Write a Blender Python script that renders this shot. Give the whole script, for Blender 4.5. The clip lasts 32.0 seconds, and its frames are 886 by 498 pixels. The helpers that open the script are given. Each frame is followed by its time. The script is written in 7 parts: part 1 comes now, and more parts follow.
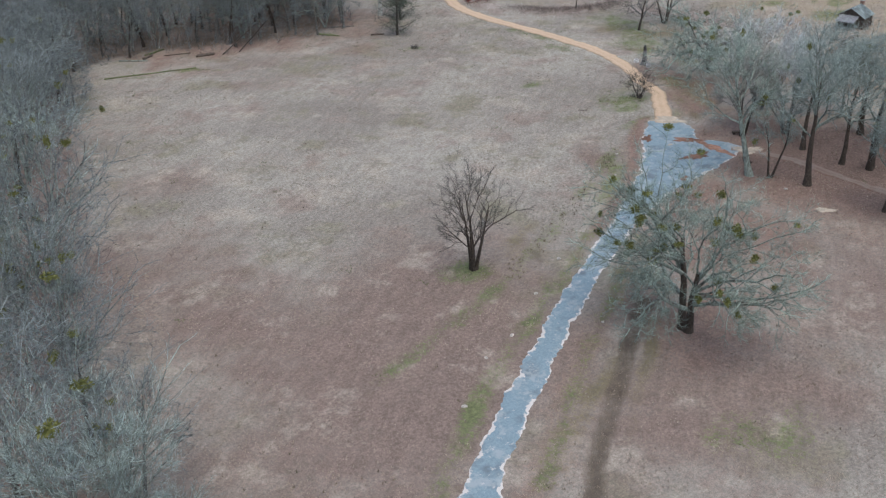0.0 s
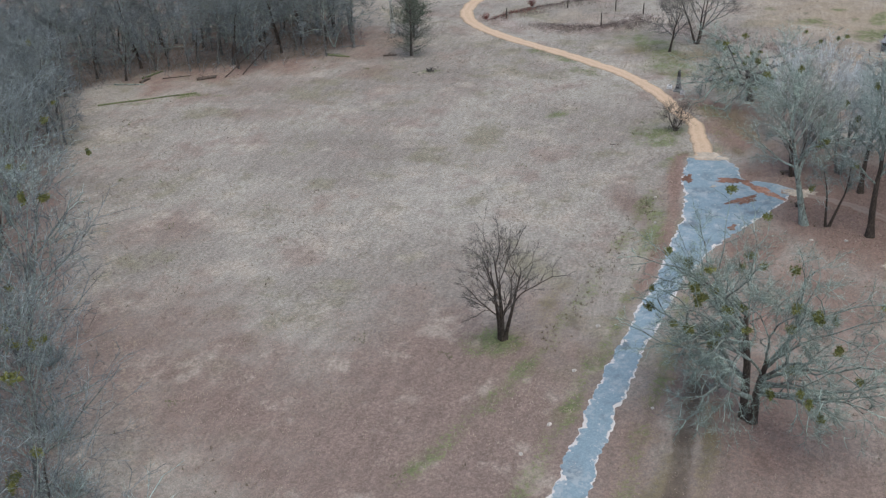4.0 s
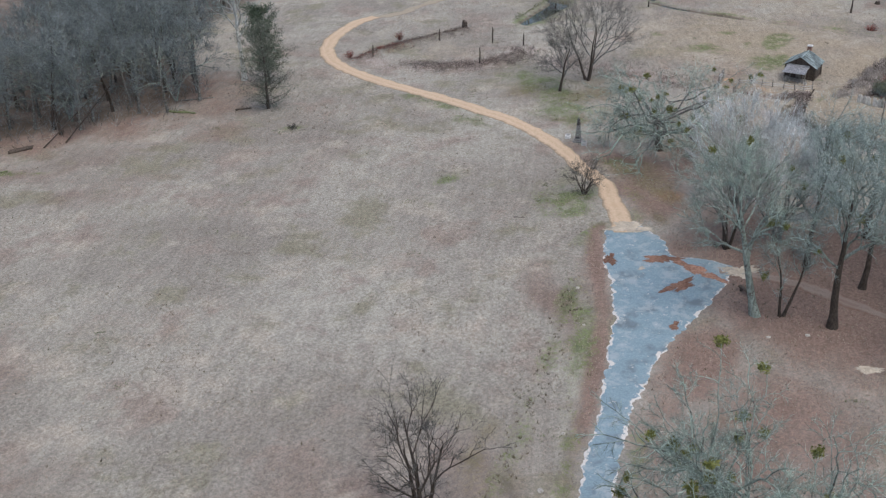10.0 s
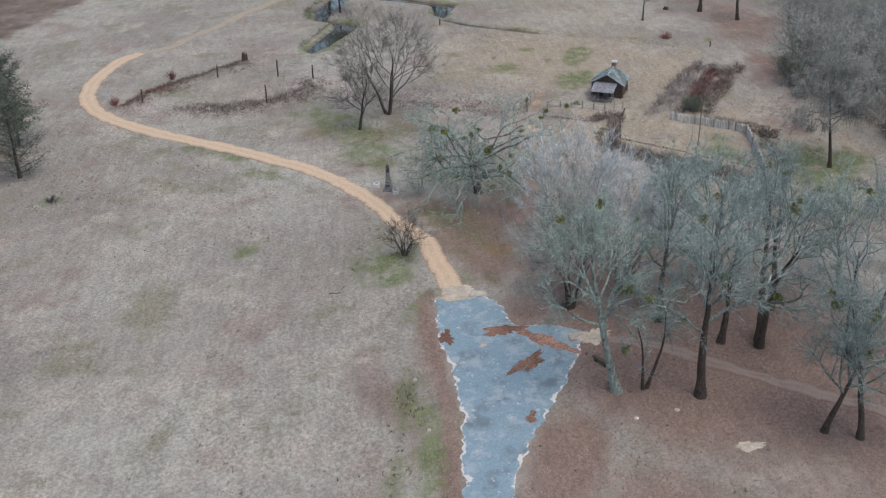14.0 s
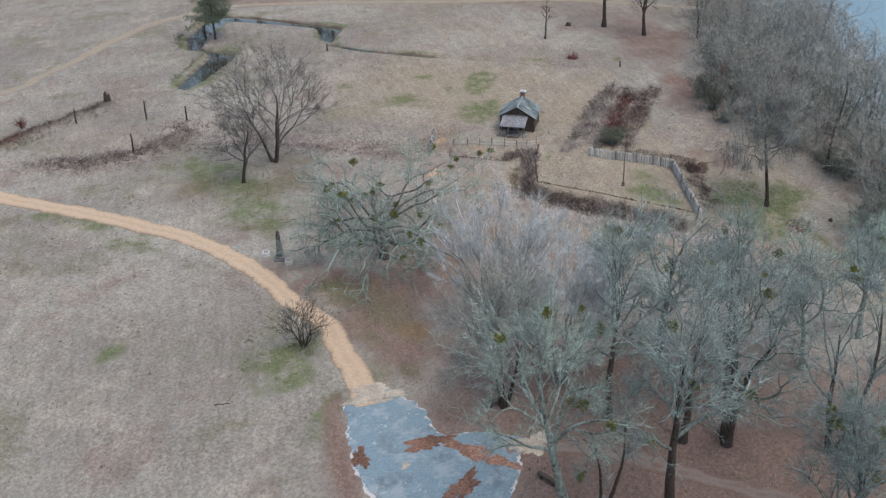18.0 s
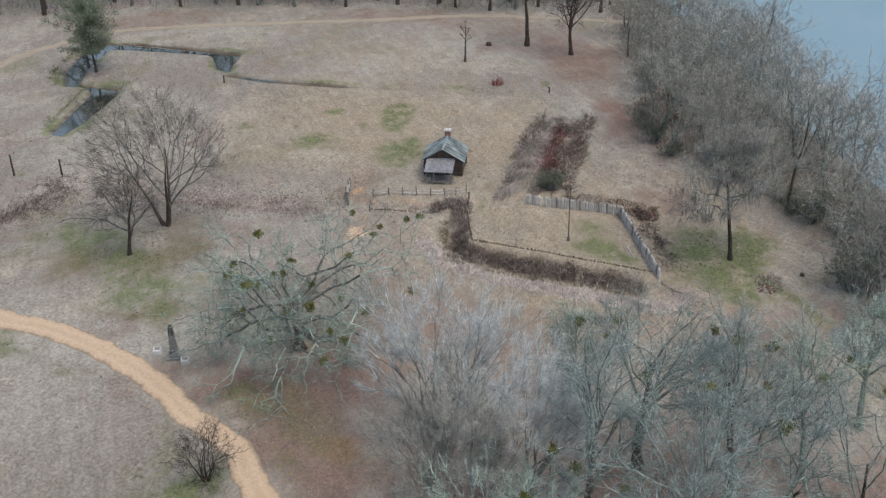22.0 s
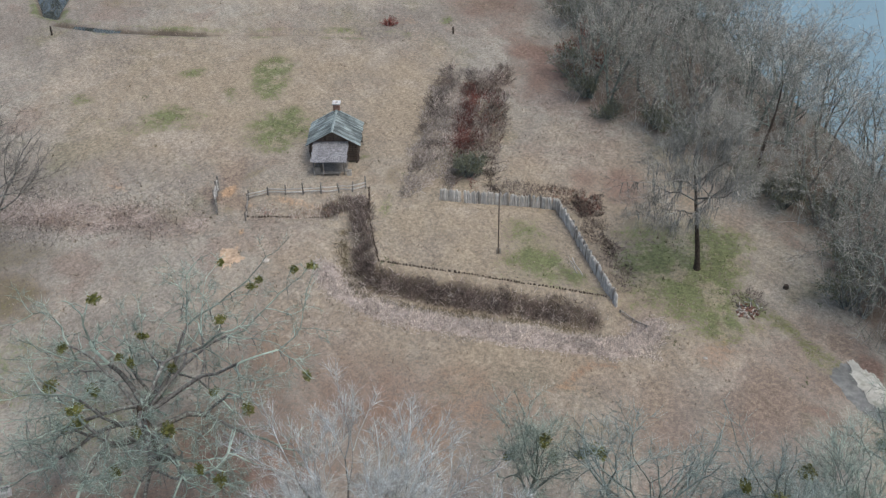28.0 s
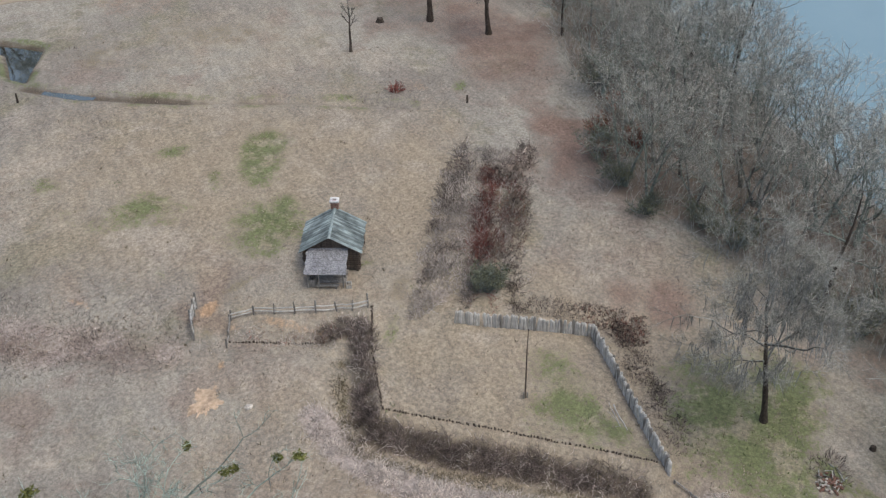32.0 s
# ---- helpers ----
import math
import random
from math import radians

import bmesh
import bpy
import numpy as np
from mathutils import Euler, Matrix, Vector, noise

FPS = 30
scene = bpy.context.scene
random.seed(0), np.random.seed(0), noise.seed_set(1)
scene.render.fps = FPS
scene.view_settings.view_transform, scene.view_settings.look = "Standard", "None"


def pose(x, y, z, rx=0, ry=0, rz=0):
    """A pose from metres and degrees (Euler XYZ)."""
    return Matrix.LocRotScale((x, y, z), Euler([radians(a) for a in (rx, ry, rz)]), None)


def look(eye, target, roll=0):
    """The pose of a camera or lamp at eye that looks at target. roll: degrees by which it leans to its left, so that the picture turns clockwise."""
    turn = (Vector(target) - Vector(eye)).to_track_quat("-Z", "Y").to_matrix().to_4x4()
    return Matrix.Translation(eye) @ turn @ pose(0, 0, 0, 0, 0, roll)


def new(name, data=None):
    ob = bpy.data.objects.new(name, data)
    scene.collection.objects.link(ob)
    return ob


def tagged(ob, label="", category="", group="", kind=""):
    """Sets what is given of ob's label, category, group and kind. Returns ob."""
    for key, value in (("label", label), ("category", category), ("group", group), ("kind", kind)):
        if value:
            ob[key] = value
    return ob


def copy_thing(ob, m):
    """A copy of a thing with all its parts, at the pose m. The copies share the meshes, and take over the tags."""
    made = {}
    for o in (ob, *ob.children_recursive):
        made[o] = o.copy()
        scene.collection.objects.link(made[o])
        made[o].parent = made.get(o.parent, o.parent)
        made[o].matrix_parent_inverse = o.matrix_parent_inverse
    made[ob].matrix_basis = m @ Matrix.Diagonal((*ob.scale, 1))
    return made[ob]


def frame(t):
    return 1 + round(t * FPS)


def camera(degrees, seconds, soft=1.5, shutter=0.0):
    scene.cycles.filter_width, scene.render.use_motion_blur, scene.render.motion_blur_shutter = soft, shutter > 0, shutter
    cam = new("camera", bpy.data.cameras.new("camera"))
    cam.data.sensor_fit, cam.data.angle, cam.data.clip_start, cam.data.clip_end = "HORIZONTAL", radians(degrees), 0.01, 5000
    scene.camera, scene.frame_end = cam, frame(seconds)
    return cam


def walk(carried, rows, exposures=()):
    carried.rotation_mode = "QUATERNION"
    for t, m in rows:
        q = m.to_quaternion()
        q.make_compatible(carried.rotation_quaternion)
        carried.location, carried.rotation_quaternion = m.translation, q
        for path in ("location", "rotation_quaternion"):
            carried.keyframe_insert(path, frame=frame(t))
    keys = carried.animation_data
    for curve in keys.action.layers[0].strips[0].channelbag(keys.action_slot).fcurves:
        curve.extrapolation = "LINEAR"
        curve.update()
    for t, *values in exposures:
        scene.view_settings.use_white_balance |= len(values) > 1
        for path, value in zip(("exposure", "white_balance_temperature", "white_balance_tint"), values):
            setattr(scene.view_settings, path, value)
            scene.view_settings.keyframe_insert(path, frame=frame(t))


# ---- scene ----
cam = camera(48.4, 32.0, soft=1.3)
METRES, EYE, TILT, LEAN, TURN = 148.55, 56.9, 0.0, 0.0, -35.6
ROWS = [
    (0.0, 0.0, 0.0, 0.0, -0.96, -27.79, 1.82),
    (0.5, -0.0012, 0.01, 0.0004, -0.91, -27.79, 1.84),
    (1.0, -0.0024, 0.0212, 0.0009, -0.86, -27.78, 1.85),
    (1.5, -0.0039, 0.033, 0.0013, -0.81, -27.78, 1.85),
    (2.0, -0.0054, 0.0456, 0.0014, -0.74, -27.78, 1.86),
    (2.5, -0.0069, 0.0586, 0.0016, -0.67, -27.79, 1.86),
    (3.0, -0.0088, 0.072, 0.0017, -0.61, -27.8, 1.83),
    (3.5, -0.0103, 0.0859, 0.0021, -0.55, -27.82, 1.84),
    (5.5, -0.0162, 0.1447, 0.0022, -0.71, -27.83, 1.81),
    (6.0, -0.0175, 0.1597, 0.0022, -1.24, -27.84, 1.8),
    (6.5, -0.0186, 0.1748, 0.0022, -2.03, -27.85, 1.77),
    (7.0, -0.0198, 0.1901, 0.0022, -3.24, -27.87, 1.73),
    (7.5, -0.0207, 0.2056, 0.0022, -4.44, -27.89, 1.7),
    (8.0, -0.0213, 0.2215, 0.0024, -5.57, -27.92, 1.67),
    (8.5, -0.0212, 0.2376, 0.0024, -6.6, -27.94, 1.65),
    (9.0, -0.0211, 0.2537, 0.0024, -7.64, -27.96, 1.62),
    (9.5, -0.0205, 0.2701, 0.0024, -8.67, -27.98, 1.61),
    (10.0, -0.0198, 0.2865, 0.0023, -9.33, -28.0, 1.59),
    (10.5, -0.0183, 0.303, 0.0019, -10.51, -28.02, 1.59),
    (11.0, -0.0167, 0.3194, 0.0015, -12.48, -28.04, 1.55),
    (11.5, -0.0149, 0.3356, 0.0016, -14.17, -28.08, 1.5),
    (12.0, -0.0124, 0.3517, 0.0012, -15.79, -28.1, 1.48),
    (12.5, -0.0102, 0.368, 0.0007, -17.45, -28.13, 1.4),
    (13.0, -0.0066, 0.3838, 0.0005, -19.07, -28.16, 1.39),
    (13.5, -0.0033, 0.4001, 0.0004, -20.72, -28.19, 1.32),
    (14.0, 0.0009, 0.4157, 0.0002, -22.35, -28.22, 1.29),
    (14.5, 0.0058, 0.431, 0.0001, -23.96, -28.25, 1.27),
    (15.0, 0.011, 0.4465, -0.0003, -25.59, -28.29, 1.23),
    (15.5, 0.0164, 0.4623, -0.0006, -27.22, -28.35, 1.18),
    (17.5, 0.0402, 0.5228, -0.0019, -29.0, -28.43, 1.13),
    (18.0, 0.047, 0.5378, -0.0027, -29.14, -28.42, 1.15),
    (18.5, 0.0537, 0.5525, -0.0026, -29.29, -28.45, 1.16),
    (19.0, 0.0606, 0.5673, -0.0028, -29.67, -28.46, 1.17),
    (19.5, 0.0674, 0.5819, -0.0027, -30.07, -28.49, 1.17),
    (20.0, 0.074, 0.5965, -0.0028, -30.85, -28.52, 1.13),
    (20.5, 0.0814, 0.611, -0.003, -31.72, -28.53, 1.11),
    (21.0, 0.089, 0.6255, -0.0031, -32.73, -28.56, 1.07),
    (21.5, 0.0971, 0.6399, -0.0034, -33.74, -28.65, 1.06),
    (22.0, 0.1054, 0.655, -0.0047, -34.77, -28.78, 1.0),
    (22.5, 0.1135, 0.6691, -0.0049, -35.81, -29.12, 0.95),
    (23.0, 0.1216, 0.6828, -0.0057, -36.48, -29.82, 0.91),
    (23.5, 0.1298, 0.6963, -0.0067, -37.07, -33.04, 0.83),
    (24.0, 0.139, 0.7106, -0.0059, -37.59, -36.08, 0.8),
    (24.5, 0.148, 0.7239, -0.006, -38.02, -36.14, 0.78),
    (25.0, 0.1569, 0.7375, -0.0066, -38.63, -36.14, 0.76),
    (25.5, 0.1664, 0.7508, -0.0068, -39.73, -36.16, 0.72),
    (27.5, 0.2044, 0.8016, -0.0064, -41.75, -36.02, 0.68),
    (28.0, 0.2142, 0.814, -0.0053, -41.98, -36.0, 0.68),
    (28.5, 0.224, 0.8266, -0.0041, -42.08, -35.96, 0.67),
    (29.0, 0.234, 0.839, -0.0026, -42.01, -35.93, 0.67),
    (29.5, 0.2439, 0.8512, -0.0026, -41.96, -35.89, 0.67),
    (30.0, 0.2539, 0.8636, -0.0026, -41.91, -35.88, 0.67),
    (30.5, 0.2637, 0.8762, -0.0028, -41.87, -35.85, 0.65),
    (31.0, 0.2739, 0.8884, -0.0033, -41.81, -35.82, 0.67),
    (31.5, 0.2839, 0.9008, -0.0037, -41.77, -35.78, 0.68),
    (32.0, 0.2935, 0.9125, -0.0037, -41.7, -35.73, 0.69),
]
walk(cam, [(t, pose(0, 0, EYE, TILT, LEAN, TURN) @ pose(METRES * x, METRES * y, METRES * z, 90 + pitch, roll, yaw)) for t, x, y, z, yaw, pitch, roll in ROWS], exposures=[(0.0, 0.08, 6640, 8.5), (18.0, 0.04, 6680, 8.5), (23.5, 0.05, 7050, 8), (32.0, 0.03, 7000, 8)])

# ---- daylight: a bright overcast winter sky ----
world = bpy.data.worlds.new("overcast_sky")
scene.world = world
world.use_nodes = True
wn = world.node_tree
sky = wn.nodes.new("ShaderNodeTexSky")
sky.sky_type, sky.sun_disc = "NISHITA", False
sky.sun_elevation, sky.sun_rotation = radians(68), radians(200)
sky.air_density, sky.dust_density, sky.ozone_density = 1.0, 3.2, 1.0
wn.links.new(sky.outputs[0], wn.nodes["Background"].inputs[0])
wn.nodes["Background"].inputs[1].default_value = 0.15

sun_data = bpy.data.lights.new("veiled_sun", "SUN")
sun_data.energy, sun_data.angle, sun_data.color = 0.8, radians(35), (1.0, 0.98, 0.95)
sun = new("veiled_sun", sun_data)
sun.matrix_world = look((120 + 40 * math.sin(radians(200)), 90 + 40 * math.cos(radians(200)), 40 * math.tan(radians(68))), (120, 90, 0))

# ---- materials ----
def graph(name, rough=0.9):
    m = bpy.data.materials.new(name)
    m.use_nodes = True
    nt = m.node_tree
    bsdf = nt.nodes["Principled BSDF"]
    bsdf.inputs["Roughness"].default_value = rough
    bsdf.inputs["Specular IOR Level"].default_value = 0.25
    return m, nt, bsdf


def place(nt, world_space=False):
    if world_space:
        return nt.nodes.new("ShaderNodeNewGeometry").outputs["Position"]
    return nt.nodes.new("ShaderNodeTexCoord").outputs["Object"]


def grain(nt, vec, scale, detail=4.0, rough=0.6, stretch=None, turn=0.0):
    if stretch:
        mp = nt.nodes.new("ShaderNodeMapping")
        mp.vector_type = "TEXTURE"
        mp.inputs["Scale"].default_value = tuple(1 / v for v in stretch)
        mp.inputs["Rotation"].default_value = (0, 0, turn)
        nt.links.new(vec, mp.inputs["Vector"])
        vec = mp.outputs[0]
    n = nt.nodes.new("ShaderNodeTexNoise")
    n.inputs["Scale"].default_value, n.inputs["Detail"].default_value, n.inputs["Roughness"].default_value = scale, detail, rough
    nt.links.new(vec, n.inputs["Vector"])
    return n.outputs["Fac"]


def spread(nt, fac, lo, hi, to_lo=0.0, to_hi=1.0):
    r = nt.nodes.new("ShaderNodeMapRange")
    r.interpolation_type = "SMOOTHSTEP"
    for key, v in (("From Min", lo), ("From Max", hi), ("To Min", to_lo), ("To Max", to_hi)):
        r.inputs[key].default_value = v
    nt.links.new(fac, r.inputs["Value"])
    return r.outputs[0]


def calc(nt, op, a, b):
    n = nt.nodes.new("ShaderNodeMath")
    n.operation = op
    for i, v in enumerate((a, b)):
        if isinstance(v, (int, float)):
            n.inputs[i].default_value = v
        else:
            nt.links.new(v, n.inputs[i])
    return n.outputs[0]


def blend(nt, fac, a, b, how="MIX"):
    n = nt.nodes.new("ShaderNodeMix")
    n.data_type, n.blend_type = "RGBA", how
    for sock, v in ((n.inputs["Factor"], fac), (n.inputs["A"], a), (n.inputs["B"], b)):
        if isinstance(v, (int, float)):
            sock.default_value = v
        elif isinstance(v, tuple):
            sock.default_value = (*v, 1)
        else:
            nt.links.new(v, sock)
    return n.outputs["Result"]


def relief(nt, bsdf, height, dist, strength=0.6):
    b = nt.nodes.new("ShaderNodeBump")
    b.inputs["Strength"].default_value, b.inputs["Distance"].default_value = strength, dist
    nt.links.new(height, b.inputs["Height"])
    nt.links.new(b.outputs[0], bsdf.inputs["Normal"])


def surface(name, dark, light, scale=8.0, big=0.6, rough=0.9, bump=0.02, stretch=None, vary=0.25, fleck=None, world_space=False, apart=0.0):
    """Two scales of variation, fine relief and a change from piece to piece."""
    m, nt, bsdf = graph(name, rough)
    vec = place(nt, world_space)
    fine = grain(nt, vec, scale, 5, 0.65, stretch)
    col = blend(nt, spread(nt, fine, 0.3, 0.7), dark, light)
    if fleck:
        col = blend(nt, spread(nt, grain(nt, vec, scale * 0.45, 3, 0.6), 0.52, 0.66), col, fleck)
    wide = spread(nt, grain(nt, vec, big, 3), 0.25, 0.75, 1 - vary, 1 + vary)
    rnd = nt.nodes.new("ShaderNodeObjectInfo").outputs["Random"]
    tone = calc(nt, "MULTIPLY", wide, spread(nt, rnd, 0, 1, 1 - vary * 0.6, 1 + vary * 0.6))
    if apart:
        island = nt.nodes.new("ShaderNodeNewGeometry").outputs["Random Per Island"]
        tone = calc(nt, "MULTIPLY", tone, spread(nt, island, 0, 1, 1 - apart, 1 + apart))
    col = blend(nt, 1.0, col, tone, "MULTIPLY")
    nt.links.new(col, bsdf.inputs["Base Color"])
    relief(nt, bsdf, fine, bump)
    return m


BARK_DARK = surface("dark_furrowed_bark", (0.045, 0.036, 0.03), (0.12, 0.1, 0.085), 9, 0.5, bump=0.04, stretch=(1, 1, 0.25))
BARK_GREY = surface("grey_bark_with_lichen", (0.1, 0.096, 0.09), (0.27, 0.268, 0.255), 7, 0.4, bump=0.03, stretch=(1, 1, 0.3), fleck=(0.34, 0.39, 0.36))
BARK_LICHEN = surface("pale_lichen_bark", (0.15, 0.18, 0.16), (0.36, 0.43, 0.39), 5, 0.4, bump=0.03, stretch=(1, 1, 0.35), fleck=(0.12, 0.11, 0.1))
BARK_WHITE = surface("white_peeling_bark", (0.5, 0.52, 0.5), (0.8, 0.82, 0.79), 3, 0.4, bump=0.01, stretch=(1, 1, 0.3), fleck=(0.36, 0.35, 0.32))
TWIG_BROWN = surface("brown_twigs", (0.058, 0.056, 0.052), (0.15, 0.145, 0.137), 3, 0.3, bump=0.005, apart=0.4)
TWIG_GREY = surface("grey_twigs", (0.15, 0.175, 0.178), (0.31, 0.36, 0.365), 2, 0.25, bump=0.005, apart=0.45)
# grey twigs again, darkened to hold the dense western woods' shade
TWIG_SHADED = surface("shaded_blue_grey_twigs", (0.115, 0.138, 0.146), (0.27, 0.31, 0.32), 2, 0.25, bump=0.005, apart=0.45)
TWIG_BARE = surface("bare_grey_brown_twigs", (0.26, 0.262, 0.242), (0.54, 0.548, 0.51), 2, 0.25, bump=0.005, apart=0.45)
TWIG_PALE = surface("lichen_grey_twigs", (0.22, 0.28, 0.265), (0.42, 0.51, 0.49), 2, 0.25, bump=0.005, apart=0.45)
MISTLETOE = surface("mistletoe_leaves", (0.1, 0.115, 0.03), (0.25, 0.26, 0.085), 3, 0.6, rough=0.7, bump=0.01)
HAZE_GREEN = surface("pale_green_fine_leaves", (0.13, 0.16, 0.11), (0.27, 0.32, 0.23), 2, 0.3, rough=0.8, bump=0.01, apart=0.3)
NEEDLES_DARK = surface("dark_evergreen_needles", (0.04, 0.06, 0.04), (0.11, 0.15, 0.1), 2, 0.3, rough=0.8, bump=0.01)
NEEDLES = surface("dusty_evergreen_needles", (0.085, 0.1, 0.08), (0.2, 0.22, 0.18), 2, 0.3, rough=0.8, bump=0.01)
SHRUB_GREEN = surface("evergreen_shrub_leaves", (0.11, 0.125, 0.08), (0.24, 0.26, 0.19), 2, 0.3, rough=0.7, bump=0.01)
MOSS_HANG = surface("grey_hanging_moss", (0.2, 0.21, 0.21), (0.33, 0.35, 0.35), 3, 0.3, bump=0.01)
BRAMBLE = surface("dry_bramble_stems", (0.11, 0.09, 0.082), (0.29, 0.24, 0.22), 1.5, 0.18, bump=0.01, vary=0.35, world_space=True, apart=0.65)
BRAMBLE_RED = surface("rust_red_bramble", (0.16, 0.045, 0.04), (0.32, 0.13, 0.11), 1.5, 0.3, bump=0.01, vary=0.4, world_space=True, apart=0.6)
DEAD_STALKS = surface("dead_grey_stalks", (0.48, 0.43, 0.395), (0.76, 0.7, 0.655), 1.5, 0.2, bump=0.01, vary=0.3, world_space=True, apart=0.4)
STRAW = surface("dry_grass_blades", (0.27, 0.22, 0.18), (0.48, 0.41, 0.34), 0.8, 0.08, bump=0.005, vary=0.3, world_space=True, apart=0.25)
GREEN_GRASS = surface("green_grass_blades", (0.09, 0.118, 0.045), (0.19, 0.222, 0.1), 0.8, 0.2, bump=0.005, world_space=True)
TUSSOCK = surface("dark_dead_grass", (0.1, 0.085, 0.055), (0.22, 0.19, 0.13), 2, 0.2, bump=0.005, world_space=True, apart=0.4)
MOSSY = surface("moss_covered_bark", (0.09, 0.115, 0.05), (0.24, 0.27, 0.15), 5, 0.5, bump=0.02)
TWIG_FROST = surface("pale_ash_twigs", (0.36, 0.395, 0.4), (0.64, 0.69, 0.7), 2, 0.25, bump=0.005, apart=0.4)
TWIG_LICHEN = surface("green_lichen_twigs", (0.25, 0.33, 0.29), (0.46, 0.57, 0.51), 2, 0.25, bump=0.005, apart=0.45)
TWIG_ASH = surface("ash_brown_twigs", (0.12, 0.116, 0.106), (0.27, 0.262, 0.245), 3, 0.3, bump=0.005, apart=0.4)
DEAD_LEAF = surface("fallen_leaves", (0.16, 0.085, 0.06), (0.36, 0.215, 0.16), 4, 0.2, bump=0.01, vary=0.35, world_space=True, apart=0.5)
WOOD_GREY = surface("weathered_grey_wood", (0.16, 0.15, 0.14), (0.38, 0.37, 0.35), 10, 0.8, bump=0.015, stretch=(1, 1, 0.15))
WOOD_PALE = surface("sun_bleached_wood", (0.38, 0.375, 0.36), (0.7, 0.7, 0.68), 10, 0.8, bump=0.01, stretch=(1, 1, 0.15))
WOOD_DARK = surface("dark_old_logs", (0.06, 0.048, 0.04), (0.19, 0.155, 0.13), 9, 0.6, bump=0.02)
ROOF_BOARD = surface("blue_grey_roof_boards", (0.15, 0.195, 0.2), (0.33, 0.395, 0.4), 7, 0.5, rough=0.7, bump=0.01, stretch=(3.0, 0.12, 1), vary=0.6)
SHINGLE = surface("grey_split_shingles", (0.1, 0.105, 0.115), (0.42, 0.43, 0.46), 9, 1.0, bump=0.03)
CHIMNEY_CLAY = surface("red_brown_chimney_clay", (0.17, 0.09, 0.07), (0.34, 0.21, 0.17), 6, 1.0, bump=0.02)
LIMEWASH = surface("white_limewash", (0.62, 0.63, 0.64), (0.8, 0.8, 0.8), 6, 1.0, bump=0.005)
STONE_PALE = surface("pale_weathered_stone", (0.4, 0.38, 0.35), (0.66, 0.63, 0.58), 6, 1.0, bump=0.02)
GRANITE = surface("grey_granite", (0.17, 0.175, 0.18), (0.36, 0.37, 0.37), 12, 1.0, rough=0.6, bump=0.006, fleck=(0.08, 0.08, 0.085))
GRANITE_STAINED = surface("black_stained_granite", (0.03, 0.03, 0.032), (0.14, 0.14, 0.14), 6, 1.0, rough=0.6, bump=0.006)
METAL_DARK = surface("dull_dark_metal", (0.05, 0.055, 0.06), (0.13, 0.14, 0.15), 6, 1.0, rough=0.55, bump=0.003)


